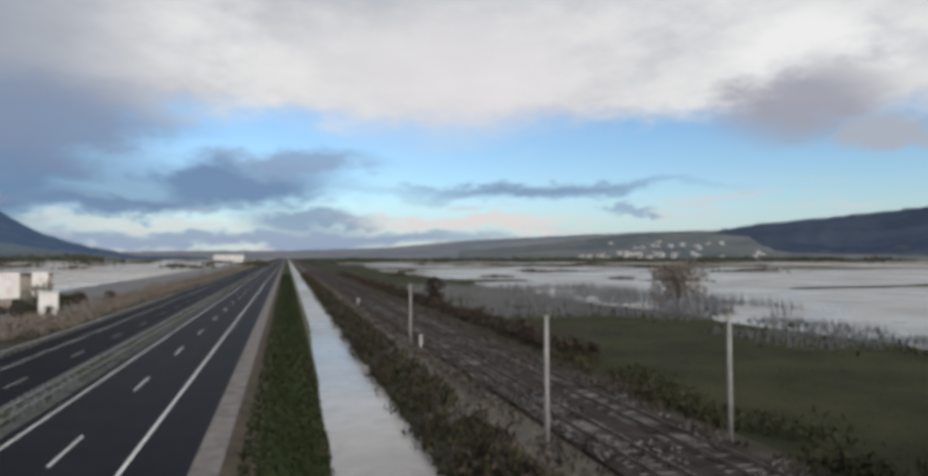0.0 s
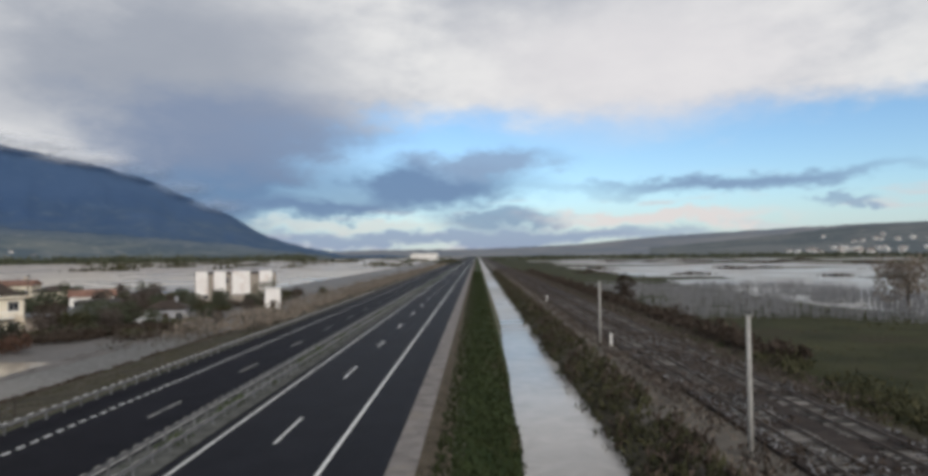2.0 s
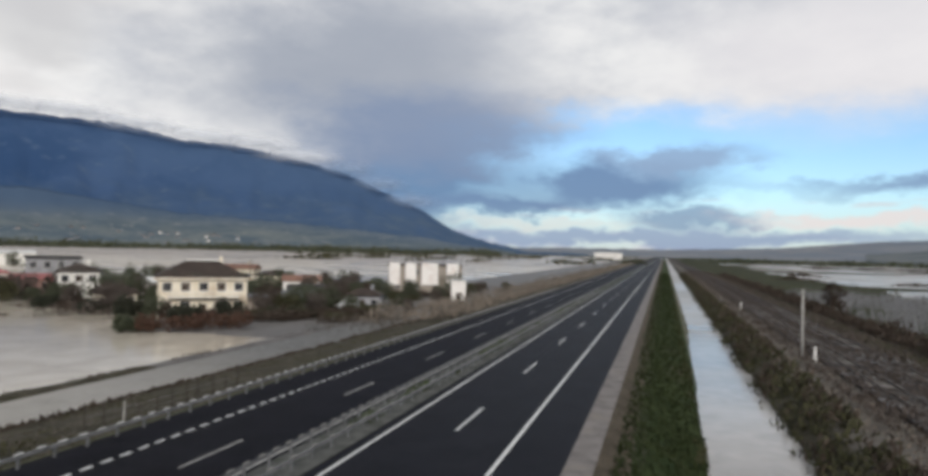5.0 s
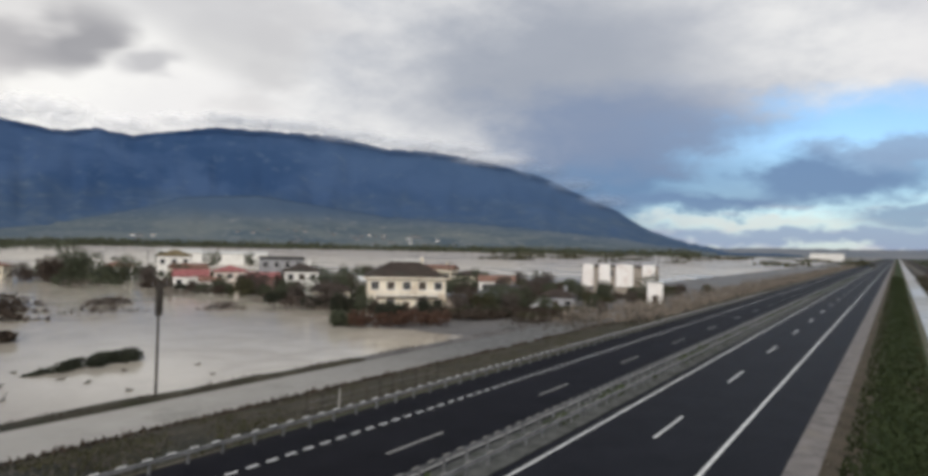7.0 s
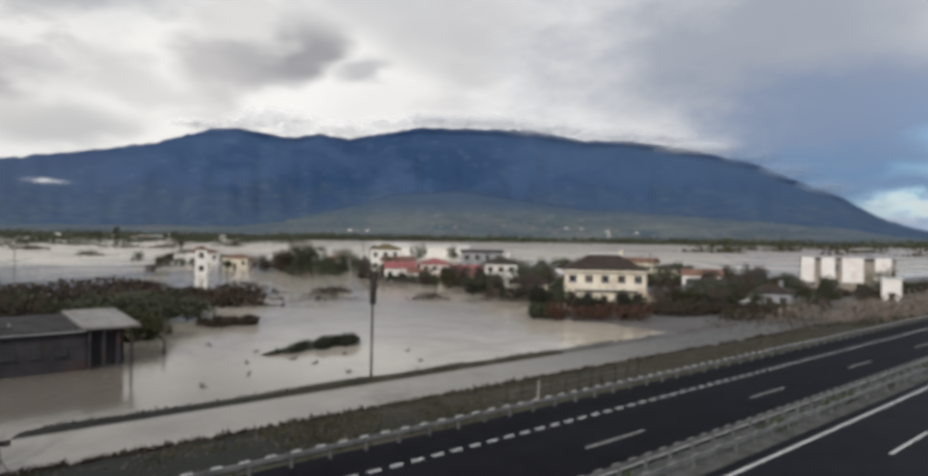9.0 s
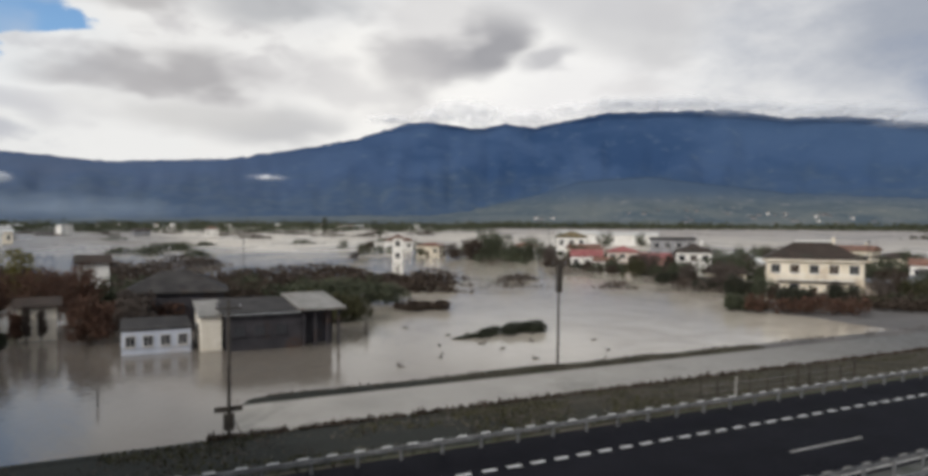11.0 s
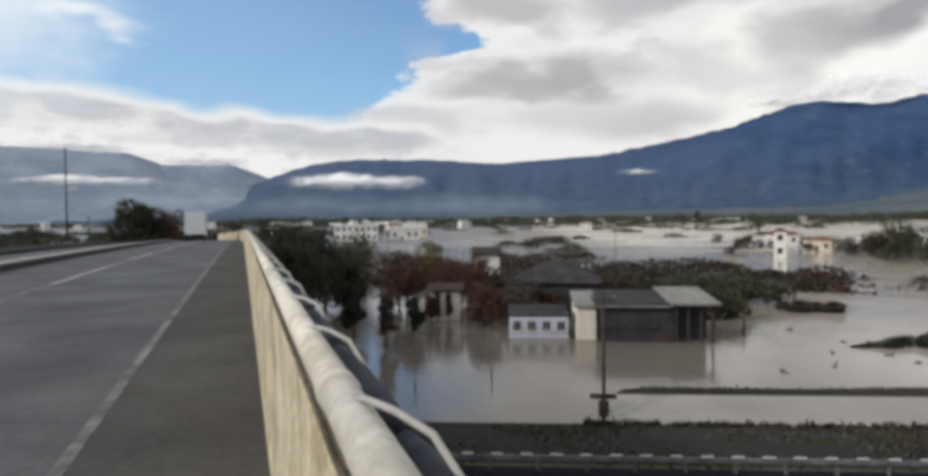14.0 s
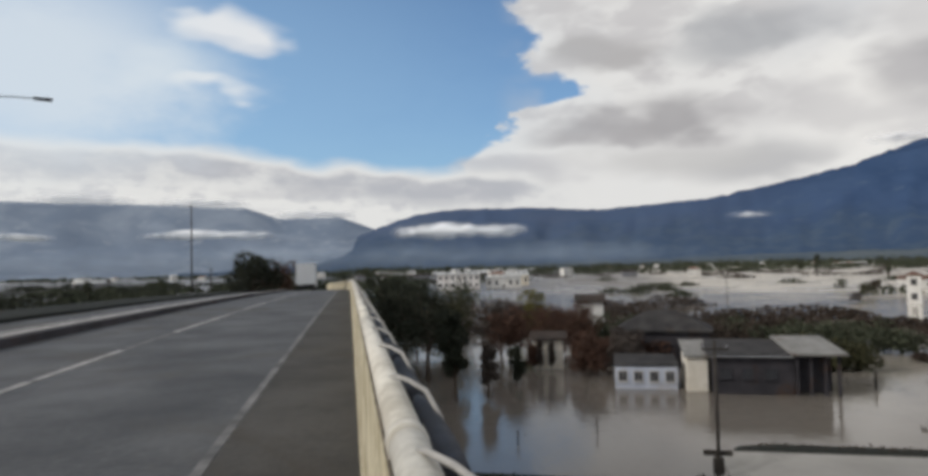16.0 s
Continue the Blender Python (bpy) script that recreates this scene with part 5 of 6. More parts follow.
def dark_house():
    root = empty("flooded_house", (-70.6, 13.9, G), 90, "dark weathered low house standing in the flood under a sheet roof", "house")
    part("wall", box(-5.4, -3.3, -0.6, 1.6, 4.2, 3.5, 0.04), WALL_DARK, root)
    part("annex_wall", box(1.6, -1.2, -0.6, 5.2, 4.2, 3.4, 0.04), WALL_DARK, root)
    bm = roof_mesh(7.2, 7.8, 0, 0.55, "shed", 0.35)
    bmesh.ops.transform(bm, matrix=Matrix.Translation((-1.9, 0.5, 3.5)), verts=bm.verts[:])
    part("roof", bm, ROOF_GREY, root, "grey sheet roof")
    bm = roof_mesh(4.0, 8.2, 0, 0.75, "shed", 0.35)
    bmesh.ops.transform(bm, matrix=Matrix.Translation((3.5, 0.3, 3.62)), verts=bm.verts[:])
    part("porch_roof", bm, ROOF_SHEET, root, "pale corrugated porch roof")
    for x in (1.75, 2.9, 4.1, 5.2):
        part("post", box(x - 0.12, -3.6, -0.6, x + 0.12, -3.36, 3.55, 0.02), WALL_DARK, root)
    for x in (-4.3, -2.4, -0.4):
        add_window(root, x, 1.9, 0.9, 0.9, -3.3, mat_frame=WALL_DARK)
    part("gutter", tube([(-5.7, -3.75, 3.48), (1.4, -3.75, 3.48)], 0.07, 8), STEEL, root)
    return root


dark_house()
house((-72.4, 2.6, G), 90, 5.9, 6.0, 2.2, 1, WALL_BLUE, ROOF_GREY, "shed", 0.25, 4, "low pale blue house standing in the flood", chimney=False, name="flooded_house", over=0.12, door=False)
house((-71.2, 7.25, G), 90, 1.9, 5.5, 3.2, 1, WALL_PEACH, ROOF_SHEET, "shed", 0.9, 0, "pinkish lean-to house standing in the flood", chimney=False, name="flooded_house", over=0.25, door=False)
house((-83.6, -8.2, G), 95, 3.4, 4.0, 3.4, 1, WALL_PEACH, ROOF_BROWN, "gable", 0.7, 0, "small pale house among brown shrubs in the flood", chimney=False, name="flooded_house")
house((-128.0, -4.8, G), 92, 4.6, 5.0, 5.4, 1, WALL_WHITE, ROOF_BROWN, "gable", 1.2, 2, "small white house behind shrubs in the flood", chimney=False, name="flooded_house")

# ---- farther houses ----
big = house((-79.5, 105.5, G), 41, 14.5, 9.5, 6.3, 2, WALL_IVORY, ROOF_BROWN, "hip", 2.9, 5, "cream two-storey house with a dark hipped roof and balcony", True, balcony=True)
part("ridge_cap", box(-2.8, -0.35, 9.2, 2.8, 0.35, 9.55, 0.08), ROOF_PALE, big, "pale ridge of the dark roof")
part("eave_board", box(-7.9, -5.32, 6.1, 7.9, -5.26, 6.42, 0.01), WALL_IVORY, big, "pale eave board")
part("porch", box(7.3, -4.2, -0.8, 10.6, 2.4, 3.0, 0.04), WALL_TAUPE, big, "low brown side porch")
part("porch_roof", box(7.3, -4.7, 3.0, 11.0, 2.8, 3.2, 0.04), ROOF_SLATE, big)
house((-118.5, 117.0, G), 45, 7.5, 8.0, 6.0, 2, WALL_WHITE, ROOF_BROWN, "hip", 1.6, 3, "white two-storey house with a dark roof in the flood", True)
for x, y, w, d, h, st, wall, roof, kind, rise, bays, what in ((-158.0, 116.0, 8.5, 8.0, 3.2, 1, WALL_WHITE, ROOF_RED, "gable", 1.7, 3, "white one-storey house with a faded red roof in the flood"),
                                                              (-150.0, 122.0, 8.0, 8.0, 4.6, 2, WALL_PINK, ROOF_RED, "hip", 1.5, 3, "pinkish two-storey house with a faded red hipped roof"),
                                                              (-142.5, 126.5, 8.5, 7.0, 3.3, 1, WALL_ROSE, ROOF_RED, "shed", 1.0, 3, "dull rose one-storey house under a red lean-to roof"),
                                                              (-147.0, 113.5, 5.0, 4.0, 2.4, 1, WALL_BRIGHT, ROOF_TERRA, "gable", 0.9, 2, "tiny white outbuilding before the red-roofed houses"),
                                                              (-198.0, 139.0, 10.0, 8.0, 7.6, 2, WALL_WHITE, ROOF_OCHRE, "hip", 1.8, 3, "cream two-storey house under an ochre tiled roof")):
    house((x, y, G), 52, w, d, h, st, wall, roof, kind, rise, bays, what, name="flooded_house", chimney=False, over=0.35)
house((-69.5, 119.0, G), 33, 9.5, 6.0, 2.5, 1, WALL_DARK, ROOF_SLATE, "shed", 0.9, 0, "low dark shed under a grey-blue sheet roof in the flood", chimney=False, name="flooded_shed", over=0.4, door=False)
house((-109.0, 128.0, G), 62, 3.2, 7.0, 3.6, 1, WALL_BRIGHT, ROOF_PALE, "gable", 1.0, 1, "narrow white gabled house between dark trees", chimney=False, name="flooded_house", over=0.2, door=False)
house((-88.5, 5.5, G), 84, 10.5, 7.0, 4.0, 1, WALL_DARK, ROOF_GREY, "hip", 2.2, 3, "dark weathered house with a dark grey hipped roof behind shrubs", chimney=False, name="flooded_house", over=0.5)
house((-163.0, 152.0, G), 50, 13.0, 9.0, 7.5, 2, WALL_GREY, ROOF_GREY, "shed", 0.5, 4, "grey two-storey block beside the red-roofed building", chimney=False)
house((-66.0, 186.5, G), 23, 20.5, 10.0, 7.6, 2, WALL_TAUPE, ROOF_BROWN, "shed", 0.25, 4, "brown two-storey building with tall white wall panels", name="white_building", chimney=False, over=0.2, sink=0.8)
house((-203.0, 76.5, G), 70, 3.2, 4.0, 7.6, 2, WALL_WHITE, ROOF_TERRA, "hip", 0.9, 1, "narrow white tower-like house in the flood", chimney=False, door=False)
house((-332.0, 236.0, G), 55, 22.0, 16.0, 6.5, 1, WALL_WHITE, ROOF_PALE, "gable", 1.6, 2, "long white shed beyond the flooded houses", name="warehouse", chimney=False, group="white sheds")
house((-318.0, 262.0, G), 52, 34.0, 16.0, 6.0, 1, WALL_WHITE, ROOF_PALE, "gable", 1.4, 2, "long white shed beyond the flooded houses", name="warehouse", chimney=False, group="white sheds")
house((-388.0, -89.0, G), 103, 24.0, 16.0, 8.4, 2, WALL_BRIGHT, ROOF_PALE, "shed", 0.5, 7, "white two-storey industrial building beyond the trees", name="warehouse", chimney=False)
house((-396.0, -64.0, G), 99, 20.0, 14.0, 6.0, 1, WALL_WHITE, ROOF_PALE, "shed", 0.5, 5, "low white industrial shed beyond the trees", name="warehouse", chimney=False)
house((-452.0, -64.0, G), 98, 15.0, 14.0, 6.6, 1, WALL_IVORY, ROOF_PALE, "gable", 1.4, 4, "cream industrial shed beyond the trees", name="warehouse", chimney=False)
house((-118.0, 1540.0, -0.6), 4, 60.0, 30.0, 13.0, 2, WALL_WHITE, ROOF_PALE, "shed", 0.6, 10, "large white warehouse far along the motorway", name="warehouse", chimney=False)


def white_panels():
    """Tall white panels on the front of the two-storey building, and its gate kiosk."""
    for x, w in ((-8.6, 3.0), (-4.1, 3.0), (1.2, 4.6), (7.6, 3.4)):
        m = pose(-66.0, 186.5, G, 0, 0, 23)
        ob = part("facade_panel", box(x - w / 2, -5.6, 2.2, x + w / 2, -5.08, 8.3, 0.05), WALL_BRIGHT)
        ob.matrix_basis = m
        tagged(ob, "tall white rendered wall panel on the building's front", "wall panel", "white wall panels")
    root = empty("gate_kiosk", (-46.6, 156.0, G), 18, "plain white rendered gate kiosk beside the frontage road", "kiosk")
    part("wall", box(-1.7, -1.5, -0.5, 1.7, 1.5, 4.9, 0.04), WALL_BRIGHT, root)
    part("roof", box(-1.9, -1.7, 4.9, 1.9, 1.7, 5.1, 0.03), ROOF_PALE, root)
    part("door", box(-0.5, -1.55, 0.1, 0.5, -1.45, 2.2, 0.02), SHUTTER, root)


white_panels()

# small houses of the far town, copied from a few models
TOWN = []
for k, (w, d, h, st, wall, roof, kind) in enumerate(((11, 9, 6, 2, WALL_WHITE, ROOF_TERRA, "hip"), (14, 9, 4, 1, WALL_GREY, ROOF_BROWN, "gable"), (10, 10, 8.5, 3, WALL_WHITE, ROOF_PALE, "shed"), (24, 12, 5, 1, WALL_GREY, ROOF_PALE, "gable"))):
    TOWN.append(house(at(84 + k * 5, 640 + 40 * k, -0.9), 84 + k * 5 + 12 * k, w, d, h, st, wall, roof, kind, 1.8 if kind != "shed" else 0.4, 2, "pale house of the distant town on the plain", group="houses of the distant town", sides=False))
rng = random.Random(5)
for k in range(95):
    az = rng.choice((rng.uniform(66, 134), rng.uniform(98, 134)))
    dist = rng.uniform(520, 1500) if az > 97 else rng.uniform(1400, 2200)
    if az > 112 and k % 3:
        continue
    copy_thing(TOWN[k % 4], pose(*at(az, dist, -0.9), 0, 0, az + rng.uniform(-40, 40)))
for k in range(52):
    az, dist = max(-41, min(-18, rng.gauss(-30, 3.6))), rng.uniform(1900, 2020) if k % 4 else rng.uniform(2100, 2450)
    o = copy_thing(TOWN[(0, 2, 0)[k % 3]], pose(*at(az, dist, slope_z(VILLAGE, 1850, 2700, 0.25, 18.0, az, dist) - 0.5), 0, 0, az + rng.uniform(-30, 30)))
    tagged(o, "pale house of a village on the green hill", group="houses of the hillside village")
for k in range(34):
    az, dist = (rng.uniform(26, 60), rng.uniform(2380, 2560)) if k % 2 == 0 else (max(30, min(56, rng.gauss(40, 4))), rng.uniform(2560, 2740))
    o = copy_thing(TOWN[1 if k % 5 else 0], pose(*at(az, dist, slope_z(FOOTHILL, 2250, 3300, 0.5, 8.0, az, dist) - 0.5), 0, 0, az + rng.uniform(-30, 30)))
    tagged(o, "pale house of a village below the mountain", group="houses of the foothill village")

# ---- poles and small structures ----


def utility_pole(loc, h, label, thick=1.0, lean=0.0):
    root = empty("utility_pole", loc, 0, label, "utility pole")
    part("shaft", tube([(0, 0, -0.8), (lean * 0.5, 0, h * 0.5), (lean, 0, h)], [0.11 * thick, 0.095 * thick, 0.075 * thick], 9), WOOD_POLE, root, smooth=True)
    part("crossarm", box(lean - 0.05, -0.7, h - 0.5, lean + 0.05, 0.7, h - 0.4, 0.01), WOOD_POLE, root)
    for s in (-0.6, 0.0, 0.6):
        part("insulator", tube([(lean, s, h - 0.4), (lean, s, h - 0.22)], [0.045, 0.03], 8), WALL_GREY, root)
    return root


u = utility_pole((-48.3, 32.6, -1.4), 9.0, "dark wooden utility pole at the flood's edge", lean=0.15)
part("transformer", box(-0.05, -0.22, 6.2, 0.35, 0.22, 8.6, 0.05), WOOD_POLE, u, "long dark box fixed to the pole")
u = utility_pole((-39.2, 5.1, -1.3), 7.6, "slim dark pole with a road sign beside the frontage road")
sign = part("sign_plate", box(-0.22, -0.75, 1.45, -0.14, 0.75, 1.75, 0.02), WOOD_POLE, u, "dark sign plate seen from behind")
part("sign_box", box(-0.2, -0.28, 0.5, 0.12, 0.28, 1.4, 0.04), WOOD_POLE, u)
for az, dist, h in ((124.0, 210, 31.0), (122.6, 220, 13.0)):
    utility_pole(at(az, dist, -1.0), h, "tall dark mast beyond the bridge approach", 2.4)
for az, dist, h in ((81.6, 190, 9.5), (56.8, 240, 12.0), (33.4, 170, 9.0), (41.0, 140, 8.5)):
    utility_pole(at(az, dist, G), h, "slim dark utility pole among the flooded houses")


def bank_fence():
    root = empty("bank_fence", (-30.6, 31.0, -0.15), 90, "rough weathered post fence on the roadside bank", "fence")
    rg = random.Random(8)
    for i in range(11):
        x, h = 1.4 * i + rg.uniform(-0.2, 0.2), rg.uniform(1.1, 1.55)
        w = rg.uniform(0.05, 0.09)
        pale = i == 2
        part("post", tube([(x, 0, -0.5), (x + rg.uniform(-0.06, 0.06), rg.uniform(-0.06, 0.06), h)], [w, w * 0.8], 7), POLE_CONC if pale else WOOD_POLE, root, "pale concrete post" if pale else "")
    for z in (0.55, 0.95):
        part("wire", tube([(0, 0, z), (7.0, 0, z - 0.06), (14.0, 0, z)], 0.012, 5), RAIL_STEEL, root)
    return root


bank_fence()


for x, y, rz, m, tone in ((-57.0, 118.0, 60, CAR_DARK, "dark"), (-52.5, 121.0, 75, CAR_DARK, "dark"), (-47.5, 112.0, 85, CAR_DARK, "dark"), (-60.5, 124.0, 40, CAR_WHITE, "white")):
    car((x, y, G + 0.05), rz, m, tone + " car parked in shallow water beside the frontage road")

for y in (78.5, 150):
    root = empty("marker_post", (15.0, y, -0.2), 0, "short white marker post beside the railway path", "marker post", "railway marker posts")
    part("post", box(-0.12, -0.08, -0.3, 0.12, 0.08, 1.5, 0.03), WALL_WHITE, root)
    part("cap", box(-0.14, -0.1, 1.5, 0.14, 0.1, 1.56, 0.02), WALL_WHITE, root)
    tagged(root)

# ---- trees ----
tree(10.0, 15.5, WEED_PALE, 11, 3000, 0.4, 0.3, label="bare brown round-crowned tree at the flooded field's edge", loc=(82, 133, -1.5))
tree(6.5, 6.0, LEAF_BROWN, 12, 1100, 0.4, 0.12, label="dark brown tree beside the railway brush", loc=(34, 161, -1.1))
for k, (x, y, h, w, leaf, what) in enumerate(((-72, -20, 12.5, 7.5, LEAF_SHADE, "blackish green"), (-80, -25, 13.0, 8.0, LEAF_SHADE, "blackish green"), (-70.5, -10.2, 5.0, 1.6, LEAF_SHADE, "blackish green"), (-61.5, -14.5, 8.0, 2.6, LEAF_SHADE, "slender blackish"), (-64.5, -12.0, 6.6, 2.0, LEAF_TWIG, "slender dark brown"), (-76.5, -18.5, 9.0, 4.5, LEAF_SHADE, "blackish green"), (-82, 0.5, 5.8, 6.0, LEAF_TWIG, "dark brown"), (-88, 4.0, 6.4, 6.0, LEAF_DARK, "dark green"), (-80.8, -7.6, 4.2, 0.7, LEAF_TWIG, "dark brown"), (-80.9, -8.9, 4.6, 0.7, LEAF_TWIG, "dark brown"), (-81.0, -9.9, 3.6, 1.4, LEAF_RUST, "rusty brown"), (-92, -30, 14.0, 8.0, LEAF_SHADE, "blackish green"),
                                              (-104, -36, 14.0, 8.0, LEAF_SHADE, "blackish green"), (-116, -38, 15.0, 9.0, LEAF_DARK, "dark green"), (-88, -22, 9.0, 7.0, LEAF_OLIVE, "olive"), (-100, -24, 9.5, 8.0, LEAF_OLIVE, "olive"),
                                              (-84, -13, 8.0, 7.0, LEAF_RUST, "rusty brown"), (-92, -9, 8.0, 8.0, LEAF_RUST, "rusty brown"), (-96, -16, 9.0, 8.0, LEAF_BROWN, "bare brown"), (-104, -6, 7.5, 8.0, LEAF_RUST, "rusty brown"),
                                              (-77, -3.0, 5.5, 5.0, LEAF_RUST, "rusty brown"), (-112, -13, 10.2, 7.0, LEAF_YELLOW, "yellowing"), (-128, -43, 15.0, 9.0, LEAF_DARK, "dark green"), (-140, -48, 15.0, 9.0, LEAF_DARK, "dark green"), (-98, -29, 12.0, 8.0, LEAF_SHADE, "blackish green"), (-86, -27, 12.0, 8.0, LEAF_SHADE, "blackish green"), (-130, -30, 12.0, 8.0, LEAF_DARK, "dark green"))):
    tree(h * 0.82, w * 1.1, leaf, 30 + k, 2600, 0.3, 0.34 if x > -86 and y < -12 else 0.12, label=what + " tree standing in flood water near the bridge approach", loc=(x, y, G - 0.1), group="trees by the bridge approach")
for k, (x, y, w, d, h, leaf, what) in enumerate(((-98, 12, 12, 8, 5.0, LEAF_BROWN, "brown"), (-104, 22, 14, 9, 5.0, LEAF_DARK, "dark"), (-100, 32, 10, 8, 5.0, LEAF_DARK, "dark"), (-92, 8, 10, 7, 4.6, LEAF_BROWN, "brown"), (-86, 2, 8, 6, 4.4, LEAF_RUST, "rusty brown"),
                                                (-84, 22, 10, 6, 4.2, LEAF_OLIVE, "olive"), (-89.5, 37.5, 6.5, 4, 1.5, LEAF_BROWN, "brown"), (-108, 2, 12, 8, 5.0, LEAF_DARK, "dark"), (-120, 14, 16, 9, 5.0, LEAF_BROWN, "brown"))):
    bush(w, d, h, leaf, 70 + k, 3200, 0.42, what + " dense shrub rising from the flood water", (x, y, G - 0.05), 90, "shrubs in the flood")


def reed_islet(loc, rz):
    """A raft of reeds that rises towards its northern end."""
    root = empty("reed_islet", loc, rz, "low dark raft of reeds and debris in the flood", "reed islet")
    rg = random.Random(90)
    lobes, bm = [], bmesh.new()
    for i in range(20):
        u = i / 19
        h = 0.3 + 1.35 * u ** 0.7
        x, y = rg.uniform(-1.0, 1.0) * (0.4 + u), (u - 0.5) * 10.6
        tube([(x, y, -0.5), (x + rg.uniform(-0.3, 0.3), y + rg.uniform(-0.3, 0.3), h)], [0.05, 0.015], 5, bm)
        lobes.append((x, y, h * 0.35, 0.55 + 0.75 * u, h * 0.55))
    part("stem", bm, BARK, root)
    part("foliage", leaves("foliage", crown_points(lobes, 4200, 90), 0.24, LEAF_SHADE, 90), LEAF_SHADE, root)
    return root


reed_islet((-65.8, 36.4, G - 0.15), 10)
part("stump", tube([(0, 0, -0.5), (0, 0, 0.7), (0.1, 0, 1.6)], [0.16, 0.13, 0.07], 8), WOOD_POLE, empty("dead_stump", (-71.5, 23.4, G), 0, "dark dead stump standing in the flood", "stump"))
HOUSE_TREES = [tree(6.5, 8.0, LEAF_DARK, 101, 1100, 0.42, 0.08, label="dark tree among the flooded houses", loc=(-203, 108, G), group="trees among the houses"),
               tree(4.6, 7.0, LEAF_BROWN, 102, 900, 0.4, 0.08, label="bare brown tree among the flooded houses", loc=(-128, 120, G), group="trees among the houses"),
               tree(4.2, 6.5, LEAF_OLIVE, 103, 900, 0.4, 0.08, label="olive-green tree among the flooded houses", loc=(-92, 128, G), group="trees among the houses")]
spots = [(-198, 117), (-208, 99), (-190, 112), (-180, 128), (-132, 112), (-124, 104), (-108, 112), (-106, 124), (-100, 118), (-96, 108), (-88, 122), (-64, 108), (-60, 116), (-66, 132), (-76, 140), (-82, 150),
         (-72, 158), (-86, 168), (-96, 160), (-110, 150), (-120, 140), (-54, 176), (-50, 190), (-46, 205), (-92, 190), (-104, 200), (-128, 176), (-140, 165), (-170, 140), (-186, 146), (-220, 140), (-240, 120),
         (-230, 96), (-262, 108), (-290, 96), (-250, 80), (-310, 90), (-215, 66), (-330, 110), (-276, 150), (-150, 140), (-56, 140), (-62, 148), (-74, 120)]
for k, (x, y) in enumerate(spots):
    o = copy_thing(HOUSE_TREES[k % 3], pose(x, y, G, 0, 0, k * 47))
    f = rng.uniform(0.6, 1.0)
    o.scale = (f, f, f)
DENSE = [bush(6.0, 4.0, 2.4, LEAF_DARK, 151, 700, 0.32, "dark low shrub between the flooded houses", (-96, 118, G), 40, "shrubs between the houses"),
         bush(7.0, 4.0, 2.0, LEAF_BROWN, 152, 700, 0.32, "brown low shrub between the flooded houses", (-86, 136, G), 40, "shrubs between the houses"),
         bush(5.0, 4.0, 2.2, LEAF_OLIVE, 153, 700, 0.32, "olive low shrub between the flooded houses", (-66, 120, G), 40, "shrubs between the houses")]
for k in range(90):
    y = rng.uniform(98, 215)
    x = -rng.uniform(46, 60 + (y - 90) * 0.9) if k % 3 else -rng.uniform(100, 215)
    o = copy_thing(DENSE[k % 3], pose(x, y, G, 0, 0, rng.uniform(20, 70)))
    f = rng.uniform(0.55, 1.25)
    o.scale = (f * 1.2, f * 1.2, f)
for k, (x, y, w, d, h, wall, roof) in enumerate(((-101, 136, 8, 6, 3.4, WALL_CREAM, ROOF_BROWN), (-88, 156, 9, 7, 3.6, WALL_WHITE, ROOF_TERRA), (-106, 172, 9, 7, 4.0, WALL_CREAM, ROOF_BROWN), (-73, 132, 7, 5, 2.8, WALL_BROWN, ROOF_GREY),
                                                 (-137, 134, 8, 7, 4.6, WALL_WHITE, ROOF_BROWN), (-97, 104, 6, 5, 2.8, WALL_CREAM, ROOF_BROWN), (-58, 128, 7, 5, 2.6, WALL_GREY, ROOF_BROWN), (-184, 134, 10, 7, 4.2, WALL_CREAM, ROOF_TERRA),
                                                 (-212, 128, 9, 7, 4.0, WALL_WHITE, ROOF_TERRA), (-126, 186, 10, 8, 5.0, WALL_CREAM, ROOF_TERRA), (-240, 104, 9, 7, 3.6, WALL_CREAM, ROOF_TERRA), (-296, 112, 10, 8, 4.0, WALL_WHITE, ROOF_TERRA))):
    house((x, y, G), facing(x, y, rng.uniform(-25, 25)), w, d, h, 1, wall, roof, "gable" if k % 2 else "hip", 1.3, 3, "small low house half lost among shrubs in the flood", chimney=k % 3 == 0, name="flooded_house", group="small houses in the flood", over=0.35)
for x, y, w, d, h, leaf in ((-63.7, 83.5, 17, 3.0, 2.7, LEAF_RUST), (-70.0, 78.5, 5, 3.0, 2.6, LEAF_DARK), (-73.0, 97.0, 14, 3.0, 2.4, LEAF_BROWN), (-60.0, 163.0, 26, 3.0, 2.2, LEAF_BROWN), (-50.0, 107.5, 8, 3.0, 2.2, LEAF_BROWN), (-112.0, 106.0, 9, 3, 2.0, LEAF_BROWN), (-62, 104, 8, 3, 2.4, LEAF_DARK)):
    bush(w, d, h, leaf, int(200 + x), 2600, 0.34, "clipped brown garden hedge in shallow flood water", (x, y, G), math.degrees(math.atan2(-x, y)) + (18 if y < 90 else 0), "garden hedges", "hedge")
cyp = tree(13.0, 5.0, LEAF_DARK, 120, 700, 0.6, 0.12, True, "tall dark tree far out on the plain", at(70.8, 560, -1.2), "far tall trees")
